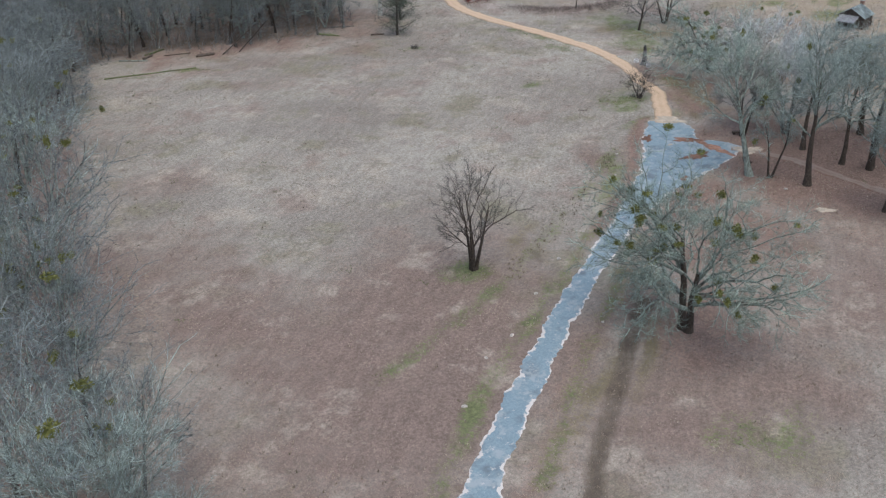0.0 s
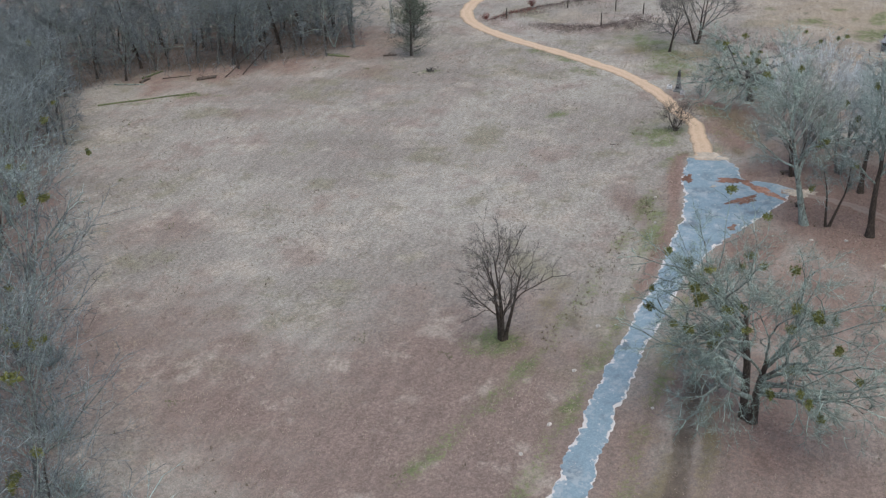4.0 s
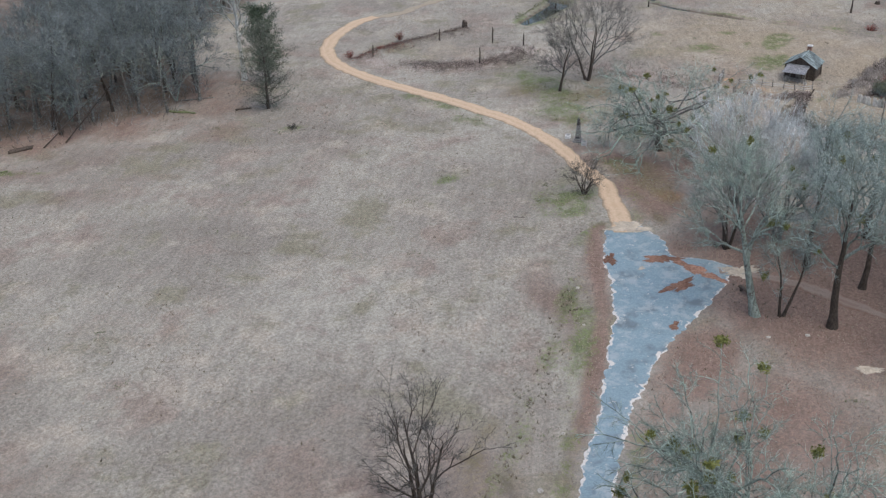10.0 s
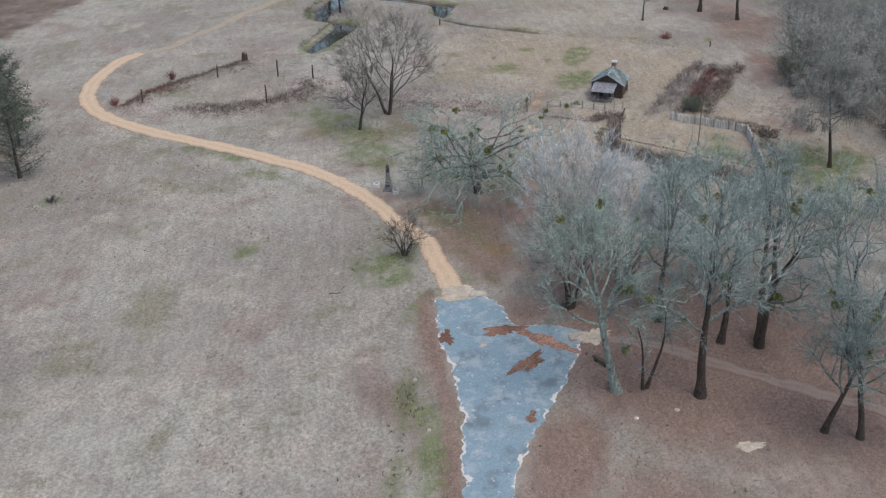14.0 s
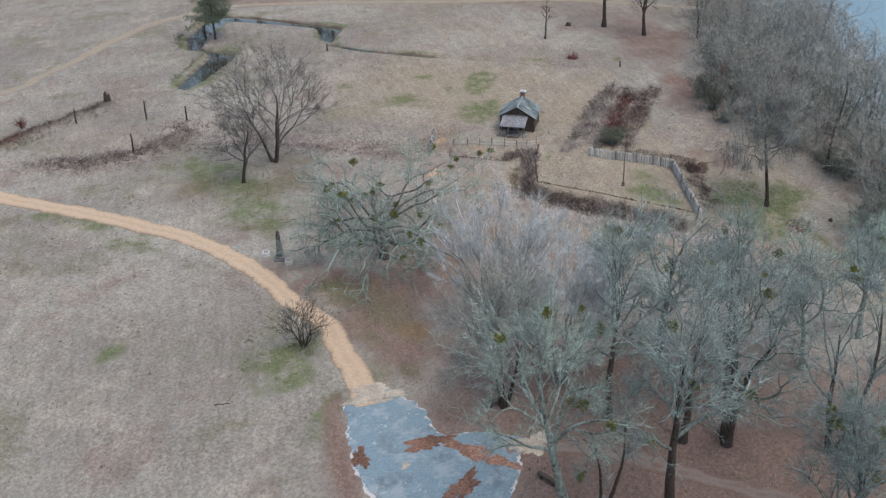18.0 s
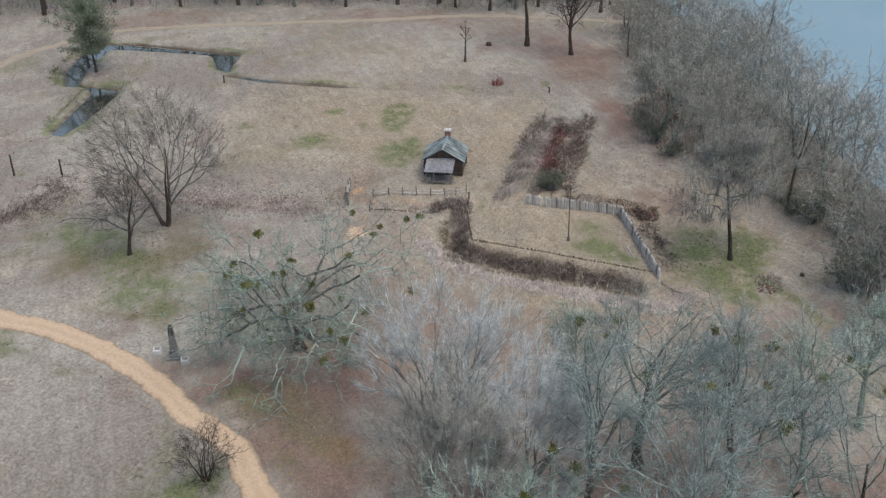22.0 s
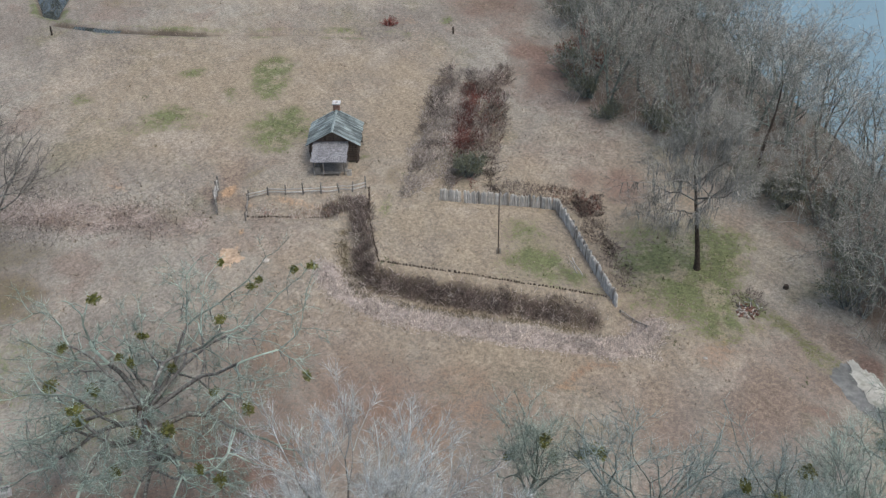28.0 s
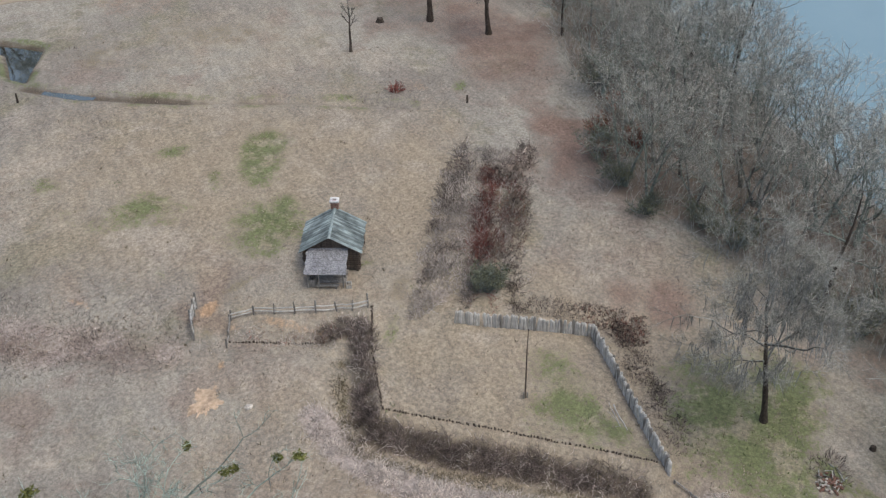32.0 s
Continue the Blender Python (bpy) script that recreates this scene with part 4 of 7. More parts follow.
def grow(rng, start, way, length, r0, r1, steps, wiggle, lift):
    """Bent limbs, all at once: points (B, steps + 1, 3) and radii."""
    pts, d, p = [start], unit(way), start
    for _ in range(steps):
        d = unit(d + rng.normal(0, wiggle, d.shape) + np.array([0, 0, lift]))
        p = p + d * (length / steps)[:, None]
        pts.append(p)
    f = np.linspace(0, 1, steps + 1)[None]
    return np.stack(pts, 1), r0[:, None] * (1 - f) + r1[:, None] * f


def sprout(rng, pts, rad, length, count, s_lo, s_hi, angle, ratio, thin, even=0.5, r_min=0.012):
    """Starts of the next order of limbs on the last one."""
    b, k = pts.shape[:2]
    s = s_lo + (s_hi - s_lo) * (np.arange(count)[None] + rng.random((b, count))) / count
    f = s * (k - 1)
    i = np.clip(f.astype(int), 0, k - 2)
    w = (f - i)[..., None]
    rows = np.arange(b)[:, None]
    start = pts[rows, i] * (1 - w) + pts[rows, i + 1] * w
    tan = unit(pts[rows, i + 1] - pts[rows, i])
    ref = np.where(np.abs(tan[..., 2:3]) > 0.9, np.array([1.0, 0, 0]), np.array([0, 0, 1.0]))
    u = unit(np.cross(tan, ref))
    v = np.cross(tan, u)
    az = (np.arange(count)[None] * 2.4 + rng.random((b, 1)) * 6.28 + rng.normal(0, 0.5, (b, count)))[..., None]
    an = np.radians(angle + rng.normal(0, 10, (b, count)))[..., None]
    way = tan * np.cos(an) + (u * np.cos(az) + v * np.sin(az)) * np.sin(an)
    size = length[:, None] * ratio * (1 - even * s) * rng.uniform(0.7, 1.25, (b, count))
    r = np.maximum((rad[rows, i] * (1 - w[..., 0]) + rad[rows, i + 1] * w[..., 0]) * thin, r_min)
    return start.reshape(-1, 3), way.reshape(-1, 3), size.ravel(), r.ravel()


def tubes(pts, rad, sides):
    b, k = pts.shape[:2]
    tan = unit(np.gradient(pts, axis=1))
    ref = np.where(np.abs(tan[:, :1, 2:3]) > 0.9, np.array([1.0, 0, 0]), np.array([0, 0, 1.0])) * np.ones_like(tan)
    u = unit(np.cross(tan, ref))
    v = np.cross(tan, u)
    a = np.arange(sides) * 2 * np.pi / sides
    ring = pts[:, :, None] + rad[:, :, None, None] * (u[:, :, None] * np.cos(a)[:, None] + v[:, :, None] * np.sin(a)[:, None])
    bi, ki, si = np.meshgrid(np.arange(b), np.arange(k - 1), np.arange(sides), indexing="ij")
    base, nxt = (bi * k + ki) * sides, (si + 1) % sides
    q = np.stack([base + si, base + nxt, base + sides + nxt, base + sides + si], -1).reshape(-1, 4)
    return ring.reshape(-1, 3), q


def spikes(pts, rad):
    """Twigs that run to a point: three-sided, one segment."""
    tan = unit(pts[:, -1] - pts[:, 0])
    u = unit(np.cross(tan, np.array([0.31, 0.52, 0.79])))
    v = np.cross(tan, u)
    b = len(pts)
    ring = [pts[:, 0] + rad[:, :1] * (u * math.cos(a) + v * math.sin(a)) for a in (0, 2.094, 4.189)]
    k = np.arange(b)[:, None] * 4
    tri = np.concatenate([k + np.array([[0, 1, 3]]), k + np.array([[1, 2, 3]]), k + np.array([[2, 0, 3]])])
    return np.stack([*ring, pts[:, -1]], 1).reshape(-1, 3), tri


def joined(name, pieces, material, smooth=True):
    vs, qs, off = [], [], 0
    for v, q in pieces:
        vs.append(v)
        qs.append(q + off)
        off += len(v)
    return put_mesh(name, np.concatenate(vs), qs, material, smooth)


def leaf_cloud(rng, centres, spread_r, per, size, squash=0.8):
    """Small leaf blades, each a bent pair of triangles, round centres."""
    n = len(centres) * per
    c = np.repeat(centres, per, 0) + unit(rng.normal(size=(n, 3))) * (spread_r * rng.random((n, 1)) ** 0.45) * np.array([1, 1, squash])
    d, e = unit(rng.normal(size=(n, 3))), unit(rng.normal(size=(n, 3)))
    e = unit(np.cross(d, e))
    ln = (size * rng.uniform(0.6, 1.4, n))[:, None]
    v = np.stack([c - d * ln, c + e * ln * 0.45, c + d * ln, c - e * ln * 0.45 + np.cross(d, e) * ln * 0.2], 1).reshape(-1, 3)
    return v, np.arange(n * 4).reshape(-1, 4)


def forked(rng, start, way, length, radius, levels, lead=15, side=40, keep=0.75, drop=0.56, shrink=0.8, up=0.05, out=0.1, wig=0.08, tip=0.012, lateral=0.6, cap=2200, axis=(0, 0)):
    """Limbs that fork again and again: for each order the points (B, 4, 3) and radii (B, 4)."""
    orders, p, d, ln, r = [], start, unit(way), length, radius
    for _ in range(levels):
        pts, rad = grow(rng, p, d, ln, r, r * 0.84, 3, wig, up)
        orders.append((pts, rad))
        tan, mid_tan = unit(pts[:, 3] - pts[:, 2]), unit(pts[:, 2] - pts[:, 1])
        n = len(p)
        u = unit(np.cross(tan, rng.normal(size=(n, 3))))
        w = unit(np.cross(mid_tan, rng.normal(size=(n, 3))))
        a, b, c = (np.radians(rng.normal(m, e, n))[:, None] for m, e in ((lead, 6), (side, 9), (side + 14, 10)))
        kids = [(pts[:, 3], tan * np.cos(a) + u * np.sin(a), ln * shrink * rng.uniform(0.8, 1.15, n), r * keep),
                (pts[:, 3], tan * np.cos(b) - u * np.sin(b), ln * shrink * rng.uniform(0.6, 1.05, n), r * drop)]
        mask = rng.random(n) < lateral
        kids.append((pts[mask, 2], (mid_tan * np.cos(c) + w * np.sin(c))[mask], (ln * shrink * rng.uniform(0.45, 0.9, n))[mask], (r * drop * 0.8)[mask]))
        p, d, ln, r = (np.concatenate([k[j] for k in kids]) for j in range(4))
        far = p - np.array([axis[0], axis[1], 0.0])
        d = unit(d + out * unit(far * np.array([1, 1, 0.0])))
        r = np.maximum(r, tip)
        if len(p) > cap:
            pick = rng.choice(len(p), cap, replace=False)
            p, d, ln, r = p[pick], d[pick], ln[pick], r[pick]
    return orders


def bare_tree(seed, m, label, bark, twig, tall=17.0, spread=6.0, girth=0.3, stems=1, top=0.72, fork=0.3, limbs=12, levels=6, low=-12, lean=(0, 0), up=0.05, lead=15, side=40, shrink=0.8, lateral=0.6,
              mistle=0, moss=0, twig_r=0.012, fine=True, keep=0.75, drop=0.56, name="bare_tree", group="", wig=0.08, splay=0.3, hug=0.3, bough=None, high=84, taper=0.2, cap=2200, twigs=4, twig_long=0.9, bold=2, out=0.1):
    """A leafless tree: stems, limbs that head for an uneven domed outline, forking orders of branches, and twigs."""
    rng = np.random.default_rng(seed)
    base = thing(name, m, label, "tree", group)
    ang = np.arange(stems) * 6.283 / stems + rng.random() * 6
    tip_out = splay if stems > 1 else 0.0
    way = np.stack([np.cos(ang) * tip_out + lean[0], np.sin(ang) * tip_out + lean[1], np.ones(stems)], 1)
    start = np.stack([np.cos(ang), np.sin(ang), np.zeros(stems)], 1) * (girth * 0.55 if stems > 1 else 0.0)
    start[:, 2] = -0.35
    g = girth / (stems ** 0.35)
    p0, r0 = grow(rng, start, way, np.full(stems, tall * top) * rng.uniform(0.85, 1.08, stems), np.full(stems, g), np.full(stems, g * taper), 8, 0.03 + wig * 0.35, 0.03)
    r0[:, 0] *= 1.45
    t = (np.arange(limbs) + rng.random(limbs)) / limbs
    on = np.arange(limbs) % stems
    f = (fork + (0.99 - fork) * t ** 0.85) * 8
    i = np.clip(f.astype(int), 0, 7)
    w = (f - i)[:, None]
    a0 = p0[on, i] * (1 - w) + p0[on, i + 1] * w
    ra = (r0[on, i] * (1 - w[:, 0]) + r0[on, i + 1] * w[:, 0]) * rng.uniform(0.45, 0.75, limbs)
    az = np.arange(limbs) * 2.4 + rng.normal(0, 0.35, limbs) if stems == 1 else ang[on] + rng.normal(0, 1.0, limbs)
    el = np.radians(low + (high - low) * t ** 1.1 + rng.normal(0, 7, limbs))
    size = rng.uniform(0.75, 1.08, limbs)
    goal = np.stack([spread * np.cos(el) * np.cos(az) * size + lean[0] * tall * 0.7, spread * np.cos(el) * np.sin(az) * size + lean[1] * tall * 0.7, tall * (0.57 + 0.43 * np.sin(el) * size)], 1)
    reach = goal - a0
    long = np.linalg.norm(reach, axis=1)
    head = unit(unit(reach) + unit(p0[on, i + 1] - p0[on, i]) * hug)
    total = (1 - shrink ** levels) / (1 - shrink)
    orders = forked(rng, a0, head, long / total * 1.25, ra, levels, lead=lead, side=side, shrink=shrink, up=up, wig=wig, lateral=lateral, cap=cap, keep=keep, drop=drop, tip=0.012 if fine else 0.018, axis=(lean[0] * tall * 0.5, lean[1] * tall * 0.5), out=out)
    sprays = []
    for pts, rad in orders[-3:]:
        b = sprout(rng, pts, rad, np.full(len(pts), twig_long), twigs, 0.1, 1.0, 38, 1.0, 0.8, 0.3, twig_r)
        sprays.append(spikes(*grow(rng, b[0], b[1], b[2], np.full(len(b[3]), twig_r), np.full(len(b[3]), 0.003), 1, wig, up)))
    under("trunk", joined("trunk", [tubes(p0, r0, 9 if fine else 6)], bark), base, "furrowed trunk")
    under("branchwork", joined("branchwork", [tubes(p0[:, 1:], r0[:, 1:] * 0.85, 5)] + [tubes(pts, rad, (6 if k == 0 else 5) if fine else 4) for k, (pts, rad) in enumerate(orders[:bold])], bough or bark), base, "main limbs")
    under("crown", joined("crown", [tubes(pts[:, ::1 if fine else 3], rad[:, ::1 if fine else 3], 4 if fine and k == 0 else 3) for k, (pts, rad) in enumerate(orders[bold:])] + sprays, twig), base, "leafless spreading twigs")
    if mistle:
        spots = np.concatenate([pts[:, -1] for pts, rad in orders[2:-1]])
        spots = spots[spots[:, 2] > tall * 0.35]
        for k in rng.choice(len(spots), mistle, replace=False):
            under("mistletoe_clump", CLUMPS[int(rng.integers(3))], base, "green mistletoe clump", Matrix.Translation(spots[k]) @ pose(0, 0, 0, 0, 0, rng.uniform(0, 360)) @ Matrix.Diagonal((*rng.uniform(0.6, 1.25, 3), 1)))
    if moss:
        spots = np.concatenate([pts.reshape(-1, 3) for pts, rad in orders[1:4]])
        spots = spots[rng.choice(len(spots), moss, replace=False)]
        v, q = tubes(*grow(rng, spots, np.tile([0, 0, -1.0], (moss, 1)) + rng.normal(0, 0.12, (moss, 3)), rng.uniform(0.5, 1.8, moss), np.full(moss, 0.045), np.full(moss, 0.01), 2, 0.12, -0.1), 3)
        tagged(under("moss", put_mesh("moss", v, q, MOSS_HANG, True), base, "hanging grey moss strands"), kind="stuff")
    return base


def clump_mesh(seed):
    rng = np.random.default_rng(seed)
    c = rng.normal(0, 0.1, (4, 3)) * np.array([1, 1, 0.8])
    v, q = leaf_cloud(rng, c, 0.42, 38, 0.13)
    return put_mesh("mistletoe_clump", v, q, MISTLETOE)


CLUMPS = [clump_mesh(k) for k in (201, 202, 203)]


def conifer(seed, m, label, tall, wide, bark=BARK_DARK, leaf=NEEDLES, first=0.18, dense=34, full=0.0):
    rng = np.random.default_rng(seed)
    base = thing("evergreen_tree", m, label, "tree")
    p0, r0 = grow(rng, np.array([[0, 0, -0.3]]), np.array([[0.02, 0.01, 1.0]]), np.array([tall]), np.array([tall * 0.02]), np.array([0.03]), 8, 0.03, 0.05)
    n = 70
    s = first + (1 - first) * (np.arange(n) + rng.random(n)) / n
    az = np.arange(n) * 2.4
    i = np.clip((s * 8).astype(int), 0, 7)
    w = (s * 8 - i)[:, None]
    st = p0[0, i] * (1 - w) + p0[0, i + 1] * w
    u = (s - first) / (1 - first)
    shape = np.where(full > 0, np.sqrt(np.clip(1 - (1.75 * u - 0.75) ** 2, 0.06, 1)) * 0.62, np.clip(np.sin(u * 2.6 + 0.35), 0.12, 1) * 0.75)
    p1, r1 = grow(rng, st, np.stack([np.cos(az), np.sin(az), 0.35 + full * 0.7 * u], 1), wide * shape * rng.uniform(0.65 - 0.2 * full, 1.2 + 0.2 * full, n), np.full(n, 0.05), np.full(n, 0.015), 4, 0.12, 0.03)
    under("trunk", joined("trunk", [tubes(p0, r0, 8), tubes(p1, r1, 4)], bark), base, "straight dark trunk")
    spots = p1[:, 1:].reshape(-1, 3)
    spots = spots[rng.random(len(spots)) < 0.9]
    v, q = leaf_cloud(rng, spots, 0.95, dense, 0.11, 0.8)
    under("crown", put_mesh("crown", v, q, leaf), base, "dull green ragged foliage")
    return base


def shrub(seed, m, label, tall, wide, material, stems=60, leaf=None, name="shrub", category="shrub", leaves=0):
    rng = np.random.default_rng(seed)
    base = thing(name, m, label, category)
    az, out = rng.random(stems) * 6.283, rng.random(stems) ** 0.6
    way = np.stack([np.cos(az) * out * wide / tall, np.sin(az) * out * wide / tall, np.ones(stems)], 1)
    st = np.stack([np.cos(az) * 0.25, np.sin(az) * 0.25, np.full(stems, -0.1)], 1) * np.array([1, 1, 1.0])
    ln = tall * rng.uniform(0.6, 1.05, stems)
    p1, r1 = grow(rng, st, way, ln, np.full(stems, 0.045), np.full(stems, 0.015), 5, 0.12, 0.02)
    a = sprout(rng, p1, r1, ln, 9, 0.25, 1.0, 40, 0.42, 0.7, 0.4, 0.014)
    p2, r2 = grow(rng, a[0], a[1], a[2], a[3], a[3] * 0.4, 3, 0.15, 0.05)
    c = sprout(rng, p2, r2, a[2], 4, 0.2, 1.0, 40, 0.5, 0.8, 0.3, 0.012)
    p3, r3 = grow(rng, c[0], c[1], c[2], c[3], c[3] * 0.4, 1, 0.1, 0.0)
    under("branch_tangle", joined("branch_tangle", [tubes(p1, r1, 4), tubes(p2, r2, 3), tubes(p3, r3, 3)], material), base, "tangled bare stems")
    if leaf:
        v, q = leaf_cloud(rng, p2[:, -1], 0.35, leaves, 0.11)
        under("foliage", put_mesh("foliage", v, q, leaf), base, "dull green leaves")
    return base


EDGE_BUSHES = [(15.0, 71, 1.1), (18.0, 85, 1.0), (13.5, 65, 1.2), (17.5, 63, 1.1), (17.0, 78, 1.0), (19.5, 94, 1.0), (23.0, 107, 1.0), (20, 57, 1.1), (12, 75, 1.1)]

# single trees in the open
bare_tree(11, on_ground(62.6, 81.3), "dark bare many-stemmed tree standing alone in the field", BARK_DARK, TWIG_BROWN, tall=13.6, spread=5.6, girth=0.42, stems=4, top=0.7, fork=0.24, limbs=16, levels=6, low=-30, high=80,
          up=0.05, lead=14, side=38, twig_r=0.008, splay=0.2, hug=0.2, wig=0.1, cap=620, twigs=3, twig_long=0.8, bold=3, lateral=0.45)
bare_tree(12, on_ground(71.6, 56.6), "broad lichen-grey tree dotted with mistletoe beside the lane", BARK_DARK, TWIG_LICHEN, tall=19.5, spread=13.0, girth=0.62, stems=2, top=0.5, fork=0.34, limbs=24, levels=7, low=-46, high=76, bough=BARK_LICHEN, lateral=0.5,
          up=0.0, lead=17, side=44, mistle=46, twig_r=0.013, splay=0.08, wig=0.13, hug=0.15, cap=2300, twigs=5, bold=4, taper=0.4)
bare_tree(313, on_ground(141.4, 111.9), "gnarled spreading oak with mistletoe near the monument", BARK_DARK, TWIG_LICHEN, tall=12.6, spread=15.4, girth=0.62, stems=1, top=0.46, fork=0.42, limbs=15, levels=7, low=-22, high=54, bough=BARK_GREY, taper=0.4,
          lateral=0.65, up=0.0, lead=22, side=52, keep=0.7, drop=0.52, mistle=26, twig_r=0.012, wig=0.2, hug=0.0, cap=1700, twigs=5, bold=2, moss=200)
bare_tree(14, on_ground(152.8, 140.3), "dark bare tree beside a larger one on grass", BARK_DARK, TWIG_ASH, tall=12.5, spread=5.2, girth=0.26, top=0.72, fork=0.3, limbs=12, levels=6, low=-24, twig_r=0.008, wig=0.13, lead=18, side=46, cap=800, bold=3, twigs=3, lateral=0.5, twig_long=1.0, bough=BARK_GREY)
bare_tree(15, on_ground(160.8, 140.4), "tall wide-spreading bare tree on open grass", BARK_DARK, TWIG_ASH, tall=17.6, spread=11.0, girth=0.4, stems=3, top=0.6, fork=0.26, limbs=16, levels=7, low=-10, high=74,
          up=0.04, lead=12, side=34, twig_r=0.008, splay=0.3, hug=0.4, cap=1300, bold=3, twigs=3, lateral=0.5, twig_long=1.1, bough=BARK_GREY)
bare_tree(216, on_ground(173.3, 73.0), "bare tree hung with grey moss beside the stockade", BARK_DARK, TWIG_BARE, tall=19.5, spread=8.4, girth=0.27, top=0.58, fork=0.5, lean=(0.01, 0.02), limbs=12, levels=7, low=-32, high=84, wig=0.16, hug=0.12, taper=0.32,
          moss=900, bough=BARK_GREY, keep=0.72, drop=0.5, twig_r=0.009, side=44, cap=1900, bold=2, twigs=4, lateral=0.6, twig_long=1.1, up=0.02)
conifer(17, on_ground(113.5, 172.4), "ragged dull-green cedar at the wood's edge", 14.5, 8.6, dense=52, full=1, first=0.04)
conifer(27, on_ground(121.5, 183.0), "dark green evergreen behind the white sycamore", 14.0, 6.6, leaf=NEEDLES_DARK, dense=70, full=1)
conifer(18, on_ground(208.4, 186.6), "hazy pale-green tree beside the water ditch", 12.0, 9.5, leaf=HAZE_GREEN, dense=150, first=0.28, full=1)
bare_tree(19, on_ground(119.8, 188.5), "tall white-barked sycamore at the wood's edge", BARK_WHITE, TWIG_PALE, tall=23, spread=6.5, girth=0.46, top=0.8, fork=0.38, limbs=13, levels=5, low=-5, bough=BARK_WHITE, bold=3, cap=900)
bare_tree(20, on_ground(232.9, 125.1), "small broken dark tree standing on grass", BARK_DARK, TWIG_BROWN, tall=8, spread=1.5, girth=0.22, top=0.9, fork=0.5, limbs=6, levels=3, twigs=2)
bare_tree(21, on_ground(242.5, 107.8), "dark bare tree on leaf-strewn grass", BARK_DARK, TWIG_BROWN, tall=16, spread=7, girth=0.42, top=0.6, fork=0.4, limbs=12, levels=5, cap=900)
bare_tree(22, on_ground(245.4, 117.0), "tall straight dark tree on leaf-strewn grass", BARK_DARK, TWIG_BROWN, tall=21, spread=5, girth=0.44, top=0.85, fork=0.55, limbs=12, levels=5, cap=900)
bare_tree(24, on_ground(12.0, 60.5), "pale lichen-covered tree with upswept boughs at the field edge", BARK_LICHEN, TWIG_PALE, tall=17, spread=8.5, girth=0.4, stems=3, top=0.55, fork=0.2, limbs=20, levels=6, low=4, up=0.09, hug=0.5, lead=12, side=32, bold=4, cap=900, twigs=3)
bare_tree(25, on_ground(16.5, 101.0), "tall grey tree with mistletoe at the field edge", BARK_GREY, TWIG_PALE, tall=19, spread=9.0, girth=0.4, stems=2, top=0.6, fork=0.25, limbs=16, levels=6, mistle=12, wig=0.12, bold=3, bough=BARK_LICHEN, cap=900, twigs=3)
bare_tree(26, on_ground(26.0, 127.0), "grey tree with mistletoe leaning over the field", BARK_GREY, TWIG_PALE, tall=18, spread=8.5, girth=0.36, stems=2, top=0.6, fork=0.25, limbs=16, levels=6, mistle=10, wig=0.12, bold=3, bough=BARK_LICHEN, cap=900, twigs=3)
bare_tree(23, on_ground(121.6, 110.6), "small dark bare thorny tree beside the dirt drive", BARK_DARK, TWIG_BROWN, tall=5.4, spread=3.4, girth=0.2, stems=5, top=0.5, fork=0.15, limbs=20, levels=5, low=-25, wig=0.16, side=48, cap=420, twigs=3, twig_long=0.5, twig_r=0.008, splay=0.4, name="thorn_tree")

# the grove by the junction
GROVE = [(109.2, 77.8, 22, 8.0, 0.4, 1, "L"), (110.9, 75.7, 13, 3.5, 0.2, 2, "G"), (112.4, 70.7, 22, 6.5, 0.4, 1, "G"), (122.3, 72.0, 20, 6.0, 0.32, 1, "G"), (122.9, 78.9, 20, 6.0, 0.32, 1, "D"),
         (123.8, 68.5, 21, 8.0, 0.46, 2, "D"), (120.6, 88.2, 15, 6.5, 0.3, 3, "B"), (113.0, 59.5, 15, 5.5, 0.26, 1, "G"), (113.6, 56.5, 19, 6.5, 0.26, 1, "G"), (113.3, 52.4, 18, 6.0, 0.3, 1, "G"),
         (132.4, 94.0, 14.5, 9.4, 0.4, 3, "F"), (134.6, 77.0, 17.5, 7.5, 0.42, 1, "D"), (131.2, 69.5, 17.5, 7.0, 0.36, 1, "D"), (126.4, 84.6, 15, 8.4, 0.34, 3, "F")]
GROVE_REST = [(145.8, 59.4, 14, 5.0, 0.28, 1, "L"), (126.0, 60.0, 19, 7.0, 0.34, 2, "G"), (137.5, 64.0, 14.5, 6.0, 0.3, 1, "L"), (128.0, 48.0, 18, 7.0, 0.3, 1, "G"), (141.0, 84.5, 11, 4.0, 0.22, 1, "L")]
KINDS = {"L": (BARK_LICHEN, TWIG_LICHEN, "pale lichen-covered bare tree in the grove"), "G": (BARK_DARK, TWIG_PALE, "grey lichen-flecked bare tree in the grove"), "D": (BARK_DARK, TWIG_PALE, "dark-trunked bare tree in the grove"),
         "B": (BARK_DARK, TWIG_BARE, "low dense dark bare tree in the grove"), "F": (BARK_GREY, TWIG_FROST, "broad finely twigged grey tree in the grove")}
